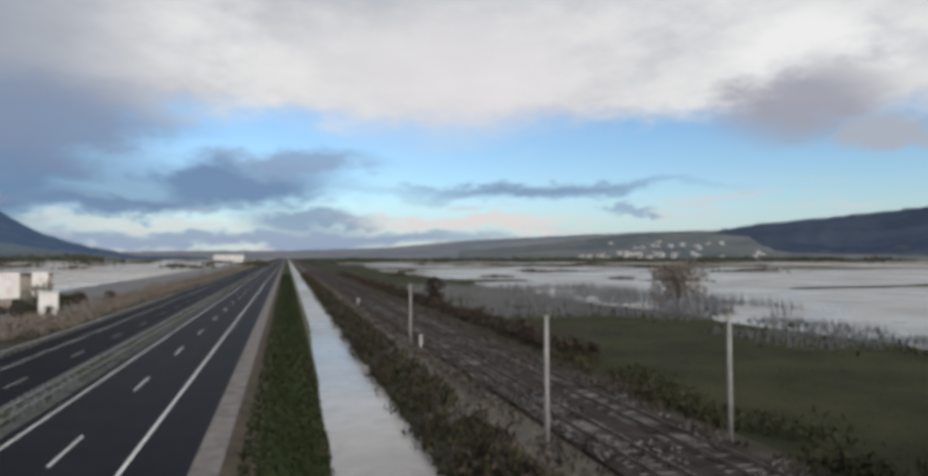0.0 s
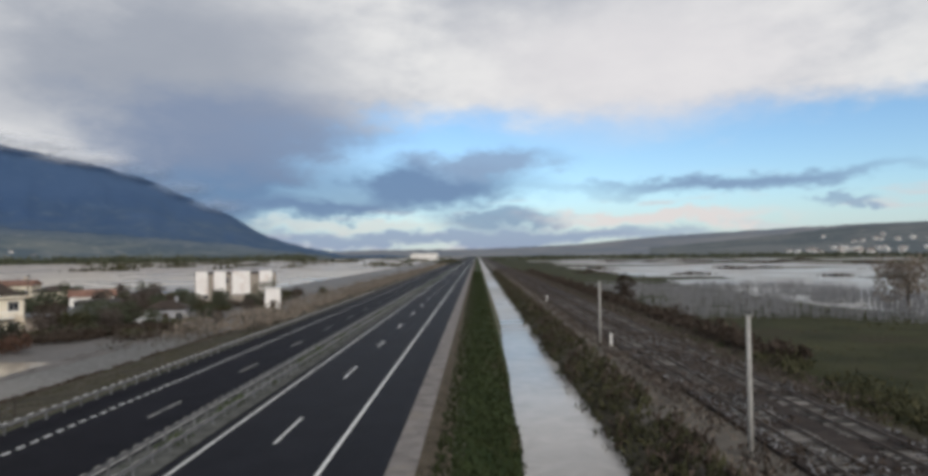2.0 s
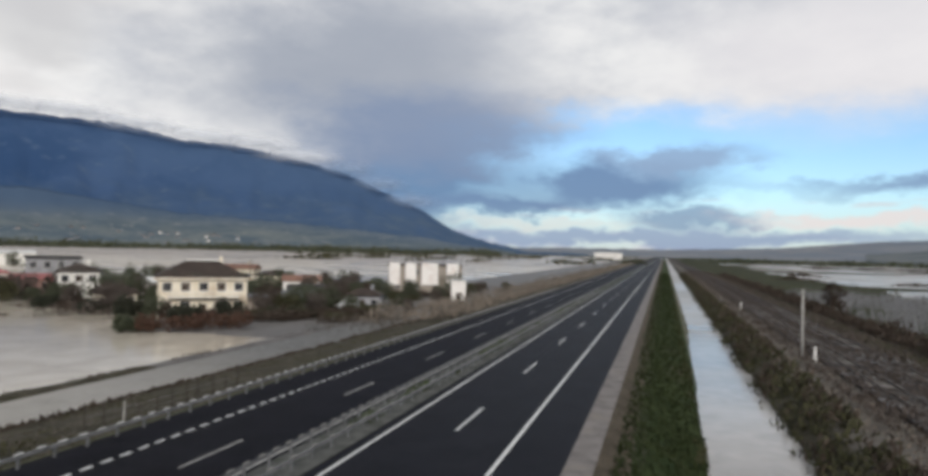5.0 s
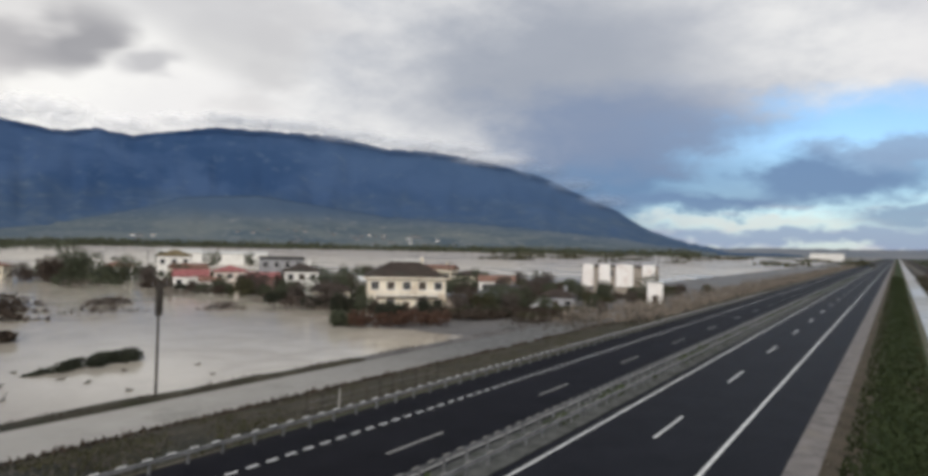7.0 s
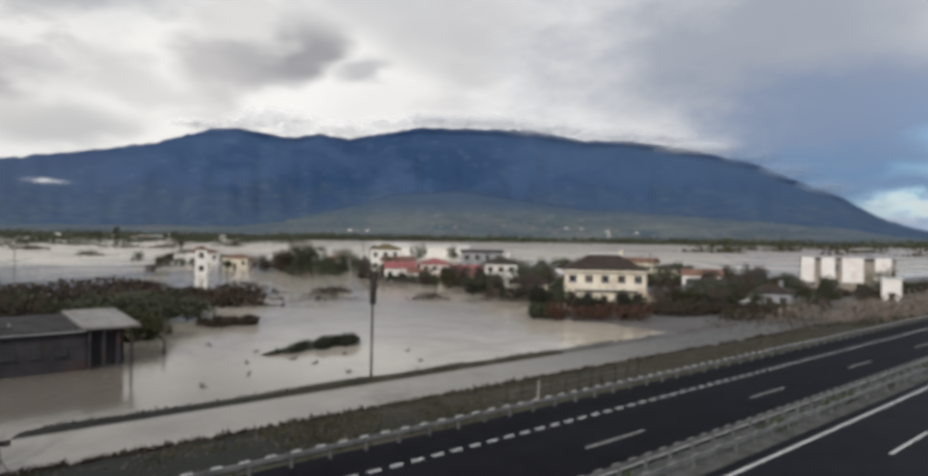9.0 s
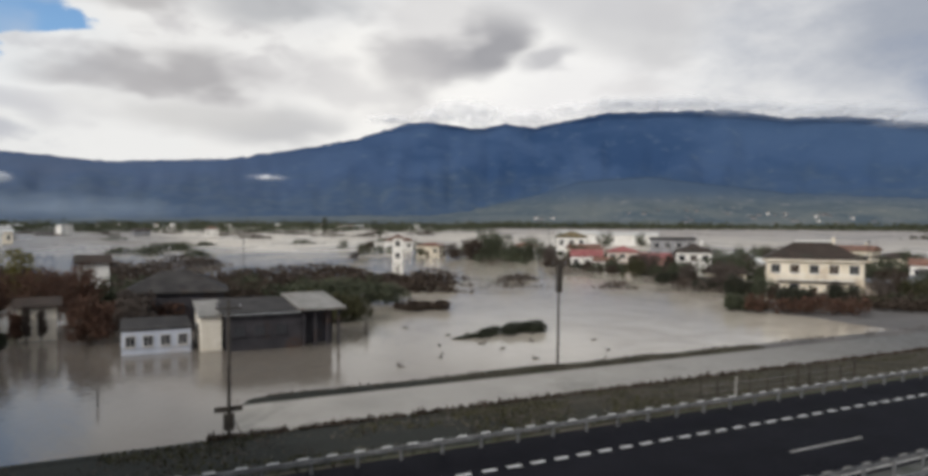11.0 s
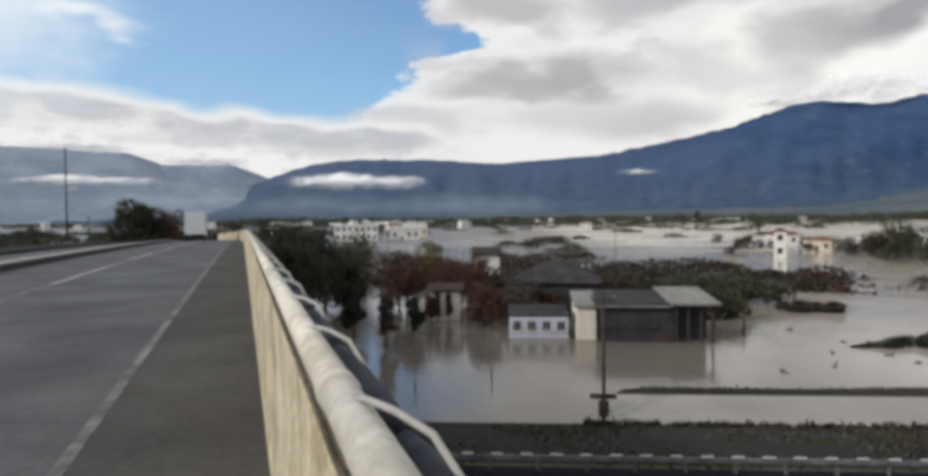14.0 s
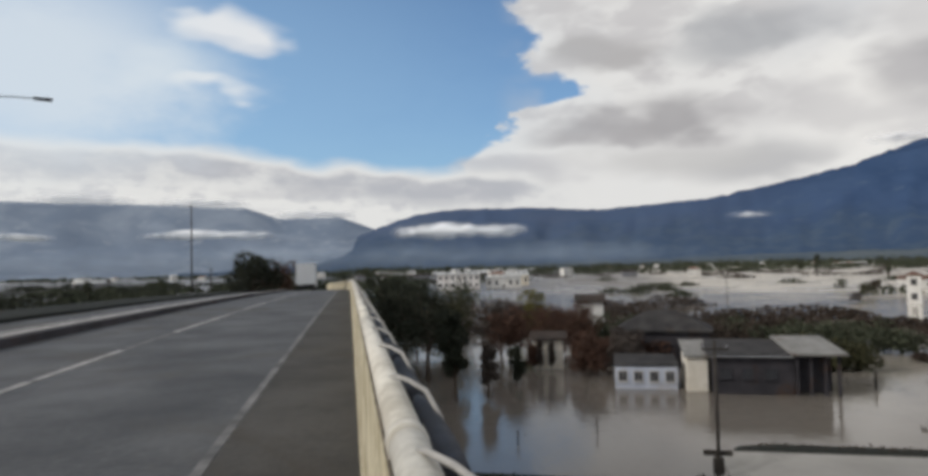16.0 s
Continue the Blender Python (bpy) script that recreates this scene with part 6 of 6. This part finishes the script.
for az, dist, f in ((75.3, 900, 1.5), (76.4, 940, 1.1), (110.3, 320, 1.0), (112.4, 240, 0.9), (119.0, 140, 0.72), (120.5, 150, 0.75), (117.8, 150, 0.7), (122.0, 170, 0.7), (103.8, 520, 1.1), (126.0, 260, 0.8), (131.0, 240, 0.8)):
    o = copy_thing(cyp, pose(*at(az, dist, -1.2), 0, 0, az * 7))
    o.scale = (f * 1.5, f * 1.5, f)

q = on_bridge(101, -12.5)
tree(5.4, 9.0, LEAF_SHADE, 61, 3600, 0.34, 0.1, label="broad dark green tree beside the bridge approach", loc=(q.x, q.y, q.z - 0.6))
q = on_bridge(112, -9.0)
tree(5.0, 6.0, LEAF_RUST, 62, 1200, 0.35, 0.1, label="rusty brown tree beside the bridge approach", loc=(q.x, q.y, q.z - 0.8))
for k, (x, y, f) in enumerate(((-206, 104, 1.5), (-200, 112, 1.4), (-210, 112, 1.45), (-196, 120, 1.2), (-214, 100, 1.1), (-140, 112, 0.6), (-152, 116, 0.55), (-160, 120, 0.7), (-134, 106, 0.5), (-290, 225, 1.2), (-280, 240, 1.1), (-300, 205, 1.2), (-146, 108, 0.5))):
    o = copy_thing(HOUSE_TREES[0 if k % 4 else 1], pose(x, y, G, 0, 0, k * 71))
    o.scale = (f, f, f)
for k, (x, y) in enumerate(((-112, 126), (-116, 131), (-122, 126), (-108, 131), (-92, 114), (-90, 118), (-70, 112), (-97, 124))):
    o = copy_thing(HOUSE_TREES[0 if k % 3 else 1], pose(x, y, G, 0, 0, k * 61))
    o.scale = (0.95, 0.95, 1.05)

THICK = [tree(5.4, 6.0, LEAF_TWIG, 171, 1700, 0.3, 0.08, label="dark bare-twigged tree crowding the flooded houses", loc=(-93.0, 99.0, G), group="dark trees round the houses"),
         tree(4.8, 6.4, LEAF_DARK, 172, 1700, 0.3, 0.08, label="dark leafy tree crowding the flooded houses", loc=(-61.0, 112.0, G), group="dark trees round the houses")]
for k, (x, y, f) in enumerate(((-104, 101, 0.8), (-110, 104, 0.9), (-88, 96, 0.75), (-67, 117, 0.9), (-58, 108, 0.8), (-55, 116, 0.7), (-63, 124, 1.0), (-70, 126, 0.9), (-92, 124, 1.15), (-86, 128, 1.1), (-99, 126, 1.2), (-106, 116, 1.1), (-127, 112, 1.0),
                               (-113, 110, 0.8), (-136, 116, 0.9), (-143, 112, 0.6), (-158, 112, 0.7), (-168, 118, 0.8), (-176, 116, 0.9), (-66, 142, 0.9), (-74, 150, 1.0), (-58, 154, 0.9), (-80, 146, 1.0), (-90, 142, 1.1), (-64, 170, 0.8), (-74, 172, 0.9),
                               (-84, 178, 1.0), (-54, 164, 0.7), (-50, 150, 0.6), (-52, 132, 0.6), (-47, 124, 0.5), (-112, 136, 1.1), (-124, 150, 1.2), (-100, 148, 1.1), (-190, 124, 0.9), (-205, 120, 1.0), (-216, 108, 0.9), (-228, 112, 0.9), (-82, 119, 1.1), (-75, 116, 1.0), (-70.5, 98.5, 0.62), (-80, 94.5, 0.7), (-66.0, 103.5, 0.8), (-86.5, 101.5, 0.85), (-116, 111, 0.6), (-122, 109, 0.55), (-155, 114, 0.5), (-134, 109, 0.5))):
    o = copy_thing(THICK[k % 2], pose(x, y, G, 0, 0, k * 53))
    o.scale = (f, f, f)

for k, (x, y, w, d, h, leaf) in enumerate(((-108.5, 100.5, 5.5, 3.0, 2.8, LEAF_SHADE), (-101.5, 99.0, 4.0, 3.0, 2.2, LEAF_BROWN), (-95.5, 97.5, 4.5, 3.0, 2.6, LEAF_SHADE), (-114.0, 104.5, 4.0, 3.0, 2.0, LEAF_SHADE), (-71.0, 90.5, 5.0, 3.0, 3.4, LEAF_SHADE),
                                           (-67.5, 97.5, 4.0, 3.0, 3.8, LEAF_SHADE), (-84.5, 94.0, 5.0, 3.0, 4.2, LEAF_SHADE), (-60.5, 104.0, 8.0, 3.0, 2.2, LEAF_SHADE), (-56.5, 112.0, 9.0, 3.0, 2.0, LEAF_BROWN), (-152.0, 110.0, 6.0, 3.0, 2.2, LEAF_SHADE),
                                           (-138.5, 119.0, 5.0, 3.0, 2.6, LEAF_SHADE), (-164.0, 109.0, 6.0, 3.0, 2.4, LEAF_BROWN))):
    bush(w, d, h, leaf, 240 + k, 1300, 0.34, "dark dense shrub at the waterline before the flooded houses", (x, y, G - 0.05), math.degrees(math.atan2(-x, y)), "shrubs at the waterline")

# ---- mass vegetation ----


def stems(name, n, xr, yr, hr, mat, seed, label):
    """Thin bare upright stems standing in water."""
    rg = np.random.default_rng(seed)
    x, y, h = rg.uniform(*xr, n), rg.uniform(*yr, n), rg.uniform(*hr, n)
    keep = np.array([fbm(a, b, 22.0, 2) > -0.15 for a, b in zip(x, y)])
    x, y, h = x[keep], y[keep], h[keep]
    n = len(x)
    t, w = rg.uniform(0, math.tau, n), 0.05 + 0.09 * rg.uniform(0, 1, n)
    lx, ly = rg.normal(size=n) * 0.25, rg.normal(size=n) * 0.25
    c, q = np.cos(t) * w, np.sin(t) * w
    base = np.full(n, WATER - 0.4)
    v = np.stack([np.stack([x - c, y - q, base], 1), np.stack([x + c, y + q, base], 1), np.stack([x + lx + c * 0.3, y + ly, WATER + h], 1),
                  np.stack([x + q, y - c, base], 1), np.stack([x - q, y + c, base], 1), np.stack([x + lx - q * 0.3, y + ly, WATER + h], 1)], 1).reshape(-1, 3)
    i = np.arange(n)[:, None] * 6
    f = np.concatenate([i + [[0, 1, 2]], i + [[3, 4, 5]]])
    tagged(new(name, pydata(name, v.tolist(), f.tolist(), mat)), label, "bare saplings", kind="stuff")


stems("flooded_saplings", 9000, (36, 110), (118, 235), (1.5, 3.6), REED, 41, "grey bare saplings standing in the flooded plot")
stems("reed_fringe", 2500, (60, 90), (70, 125), (0.8, 1.8), REED, 42, "grey reeds along the flooded field's edge")


def scatter(name, n, xr, yr, leaf, size, seed, label, category, lift=0.1, power=1.0, tall=1.6, rise=0.0, keep=None):
    """Uncounted growth over a stretch of ground."""
    rg = np.random.default_rng(seed)
    xs = rg.uniform(*xr, n)
    ys = yr[0] + (yr[1] - yr[0]) * rg.uniform(0, 1, n) ** power
    pts, extra = [], rg.uniform(0, 1, n)
    for x, y, q in zip(xs, ys, extra):
        d = fbm(x, y, 6.0, 3)
        if keep is not None and d < keep:
            continue
        pts.append((x, y, ground_z(x, y) + lift + rise * q * max(0.0, d + 0.5)))
    ob = new(name, leaves(name, pts, size, leaf, seed, 0.3, tall))
    return tagged(ob, label, category, kind="stuff")


scatter("bank_grass", 17000, (-2.3, 2.6), (14, 420), GRASS, 0.28, 1, "thick green grass on the canal bank", "grass", 0.0, 2.0)
scatter("bank_weeds", 9000, (-2.9, -0.8), (14, 300), WEED_GREY, 0.1, 2, "dry weeds at the gravel verge's edge", "weeds", 0.0, 2.0)
scatter("canal_scrub", 16000, (7.5, 12.2), (14, 420), LEAF_OLIVE, 0.34, 3, "tangled olive scrub along the canal's far bank", "scrub", 0.0, 1.8, 1.3, 1.3, -0.25)
scatter("canal_reeds", 2600, (1.9, 2.7), (14, 300), LEAF_OLIVE, 0.22, 35, "short reeds at the canal's grassy edge", "reeds", -0.1, 1.8, 1.6, 0.3, 0.0)
scatter("canal_brush", 7000, (8.2, 12.0), (14, 420), LEAF_BROWN, 0.34, 4, "bare brown brush along the canal's far bank", "scrub", 0.1, 1.8, 1.5, 2.0, 0.0)
scatter("track_rubble", 4200, (15.2, 24.4), (14, 85), REED, 0.17, 20, "pale stones and litter strewn over the track bed", "rubble", 0.3, 1.3, 1.0, 0.1, -0.05)
scatter("railway_growth", 22000, (13.2, 30.0), (50, 480), LEAF_TWIG, 0.26, 15, "grey-brown weeds overgrowing the railway", "weeds", 0.15, 1.4, 1.2, 0.5, -0.6)
scatter("path_weeds", 9000, (11.0, 15.0), (14, 300), WEED_PALE, 0.16, 17, "dry grey weeds along the railway path", "weeds", 0.0, 1.7, 1.1, 0.15, -0.2)
scatter("railway_weeds", 9000, (13.6, 25.5), (16, 130), LEAF_BROWN, 0.24, 5, "dry brown weeds growing over the railway bed", "weeds", 0.1, 1.8, 1.2, 0.4, -0.1)
scatter("railway_brush", 9000, (29.5, 33.5), (70, 420), LEAF_BROWN, 0.5, 6, "dark brown brush beside the railway", "scrub", 0.1, 1.4, 1.4, 2.2, -0.35)
scatter("railway_verge_weeds", 5000, (24.5, 29.5), (18, 260), LEAF_OLIVE, 0.26, 16, "low weeds on the railway's grassy edge", "weeds", 0.0, 1.6, 1.2, 0.3, -0.1)
scatter("field_grass", 14000, (29, 75), (10, 160), GRASS_FIELD, 0.1, 7, "rough dark green grass of the field", "grass", 0.0, 1.2)
scatter("field_brush", 3800, (26.2, 33.0), (20, 78), LEAF_OLIVE, 0.36, 46, "dark olive brush along the field's railway edge", "scrub", 0.0, 1.2, 1.3, 1.5, 0.0)
scatter("field_tussocks", 3500, (30, 74), (16, 112), GRASS_DRY, 0.2, 47, "yellowish tussocks in the dark field", "grass", 0.0, 1.2, 1.2, 0.1, 0.3)
scatter("field_edge_brush", 2600, (58, 84), (60, 420), LEAF_OLIVE, 0.5, 8, "brush along the flooded field's edge", "scrub", 0.1, 1.4, 1.4, 1.2, 0.15)
scatter("roadside_scrub", 12000, (-38.3, -29.4), (18, 330), WEED_GREY, 0.12, 9, "dry scrub on the bank above the frontage road", "scrub", 0.0, 1.6, 1.2, 0.15, -0.1)
scatter("roadside_grass", 7000, (-38.5, -30.5), (18, 200), LEAF_OLIVE, 0.14, 10, "dark green grass on the bank above the frontage road", "grass", 0.0, 1.4, 1.3, 0.2, 0.1)
scatter("bank_grass_south", 5000, (-38.4, -29.2), (-14, 32), LEAF_OLIVE, 0.17, 44, "dark green grass on the bank below the bridge", "grass", 0.0, 1.0, 1.2, 0.15, -0.05)
scatter("bank_weeds_south", 3500, (-38.4, -29.2), (-14, 32), WEED_GREY, 0.15, 45, "grey dry weeds on the bank below the bridge", "weeds", 0.0, 1.0, 1.2, 0.1, -0.3)
scatter("flood_edge_scrub", 3500, (-49.2, -47.3), (-14, 260), LEAF_BROWN, 0.16, 11, "dark weeds along the flood's edge", "weeds", 0.0, 1.5, 1.3, 0.2, -0.1)
scatter("ledge_weeds", 5200, (-39.3, -38.5), (4, 260), LEAF_BROWN, 0.3, 14, "dark weeds along the ledge of the frontage road", "weeds", 0.0, 1.5, 1.2, 0.15, -0.5)
scatter("roadside_thicket", 24000, (-47, -30.5), (100, 760), WEED_PALE, 0.36, 18, "dry thicket beside the motorway, paled as by haze", "scrub", 0.2, 1.3, 1.5, 2.4, -0.2)
scatter("roadside_bushes", 11000, (-47, -31), (84, 520), WEED_GREY, 0.34, 19, "olive bushes beside the motorway", "scrub", 0.2, 1.3, 1.5, 2.4, 0.1)
scatter("median_shrubs", 5000, (-17.7, -16.7), (6, 420), LEAF_GREEN, 0.24, 12, "dusty green shrubs in the median", "shrubs", 0.15, 1.5, 1.4, 0.5, 0.0)


def treeline(name, a0, a1, r0, r1, h, n, leaf, seed, label, base=-0.8, size=4.0, wide=9.0, each=45):
    """Far woods: many small groves, each a dome of leaf clumps down to the ground."""
    rg = np.random.default_rng(seed)
    groves = max(6, n // each)
    az, r = np.radians(rg.uniform(a0, a1, groves)), rg.uniform(r0, r1, groves)
    k = rg.integers(0, groves, n)
    big = rg.uniform(0.45, 1.0, groves)[k]
    u = rg.normal(size=(n, 2)) * 0.42
    along, deep = u[:, 0] * wide * 2.2 * big, u[:, 1] * wide * big
    dome = np.clip(1 - (u ** 2).sum(1), 0.05, 1)
    z = base + h * big * dome * rg.uniform(0, 1, n) ** 0.8
    ca, sa = np.cos(az[k]), np.sin(az[k])
    pts = np.stack([-sa * (r[k] + deep) + ca * along, ca * (r[k] + deep) + sa * along, z + 0.2], 1)
    tagged(new(name, leaves(name, pts, size, leaf, seed)), label, "woods", kind="stuff")


treeline("far_woods", 14, 64, 1750, 2100, 21, 11000, LEAF_DARK, 21, "dark line of trees at the far shore of the flood", -0.8, 6.0, 40)
treeline("far_orchards", 20, 66, 2050, 2400, 12, 4000, LEAF_OLIVE, 22, "orchard rows below the foothills", -0.8, 6.0, 40)
treeline("far_hedges", 64, 136, 1300, 2200, 9, 9000, LEAF_DARK, 23, "hedges and groves between the distant houses", -0.8, 4.0, 16)
treeline("town_trees", 99, 137, 220, 900, 5.5, 9000, LEAF_DARK, 24, "dark garden trees of the distant town", -1.4, 1.5, 7, 110)
treeline("field_hedges", -46, -3, 1150, 1500, 9, 6000, LEAF_DARK, 25, "dark hedges beyond the flooded fields", -0.8, 4.0, 30)
treeline("middle_hedges", -40, -8, 330, 1100, 2.6, 6000, LEAF_BROWN, 26, "thin brown hedges across the flooded fields", -1.7, 1.2, 10, 130)
treeline("plain_hedges", 2, 30, 700, 1700, 5, 3500, LEAF_OLIVE, 27, "low hedges across the plain", -1.6, 3.0, 14)
treeline("plain_groves", 60, 92, 240, 520, 3.6, 2600, LEAF_DARK, 28, "dark groves standing in the far flood", -1.7, 1.0, 5, 170)
treeline("back_shrubs", 66, 96, 114, 165, 3.2, 9000, LEAF_BROWN, 29, "dark brown thicket behind the flooded houses", -1.7, 0.7, 5, 400)
treeline("back_thicket", 82, 110, 118, 210, 3.8, 9000, LEAF_TWIG, 30, "dark thicket behind the flooded houses", -1.7, 0.7, 5, 420)
treeline("suburb_trees", 113, 141, 170, 620, 5.0, 11000, LEAF_DARK, 31, "dark trees and hedges of the suburb by the approach", -1.6, 0.9, 6, 300)
treeline("suburb_brush", 112, 141, 150, 420, 3.0, 9000, LEAF_TWIG, 32, "brown brush between the suburb's houses", -1.7, 0.7, 6, 350)
treeline("settlement_brush", 27, 62, 128, 250, 2.8, 9000, LEAF_TWIG, 33, "dark brown brush between the flooded houses", -1.7, 0.5, 3.5, 170)
treeline("garden_brush", 40, 62, 205, 300, 4.6, 6000, LEAF_DARK, 34, "dark garden growth among the flooded houses", -1.7, 0.6, 3.0, 200)
treeline("far_shore_woods", 58, 116, 1850, 2250, 21, 10000, LEAF_DARK, 36, "dark line of woods along the flood's far shore", -0.8, 6.0, 45)
treeline("town_gardens", 66, 112, 520, 1300, 4.0, 6000, LEAF_TWIG, 37, "brown hedges and gardens across the far flood", -1.6, 1.6, 10, 150)
treeline("plain_woods", 62, 120, 850, 1450, 12, 12000, LEAF_DARK, 38, "dark groves on the plain before the mountains", -1.4, 2.4, 20, 130)
treeline("suburb_woods", 112, 142, 230, 800, 6.5, 15000, LEAF_SHADE, 39, "blackish trees crowding the suburb by the approach", -1.6, 1.3, 11, 130)

# ---- flotsam ----


def driftwood(loc, rz, length, seed):
    """A floating branch with a few broken twigs."""
    rg = random.Random(seed)
    root = empty("driftwood", (loc[0], loc[1], WATER), rz, "dark broken branch floating in the flood water", "branch", "floating branches")
    bend = rg.uniform(-0.15, 0.15) * length
    part("branch", tube([(-length / 2, 0, -0.02), (-length * 0.1, bend, 0.05), (length / 2, 0, 0.02)], [0.09, 0.07, 0.02], 7), WOOD_POLE, root)
    for k in range(3):
        x = rg.uniform(-0.35, 0.3) * length
        part("twig", tube([(x, bend * 0.5, 0.03), (x + 0.25, bend * 0.5 + rg.uniform(-0.4, 0.4), rg.uniform(0.15, 0.5))], [0.03, 0.01], 5), WOOD_POLE, root)
    return root


for k, (x, y) in enumerate(((-67.4, 31.3), (-61.2, 32.2), (-58.1, 32.9), (-56.8, 25.6), (-74.3, 29.0), (-60.7, 37.7), (-52.6, 33.1), (-53.1, 41.6), (-61.8, 27.8), (-54.5, 21.0), (-58.5, 44.0), (-72.0, 46.0))):
    driftwood((x, y), 40 + 37 * k, 0.6 + 0.16 * (k % 5), 300 + k)


def stake(x, y, h, seed):
    rg = random.Random(seed)
    root = empty("stake", (x, y, WATER), 0, "thin dark wooden stake standing in the flood", "stake", "stakes in the flood")
    part("shaft", tube([(0, 0, -0.6), (rg.uniform(-0.1, 0.1), rg.uniform(-0.1, 0.1), h)], [0.06, 0.045], 7), WOOD_POLE, root)
    return root


for k, (x, y, h) in enumerate(((-47.0, -6.8, 1.0), (-51.0, -1.6, 1.1), (-77.0, -23.6, 2.2), (-71.2, -20.5, 2.6), (-62.0, -6.0, 1.2), (-66.5, -3.0, 1.4))):
    stake(x, y, h, 330 + k)
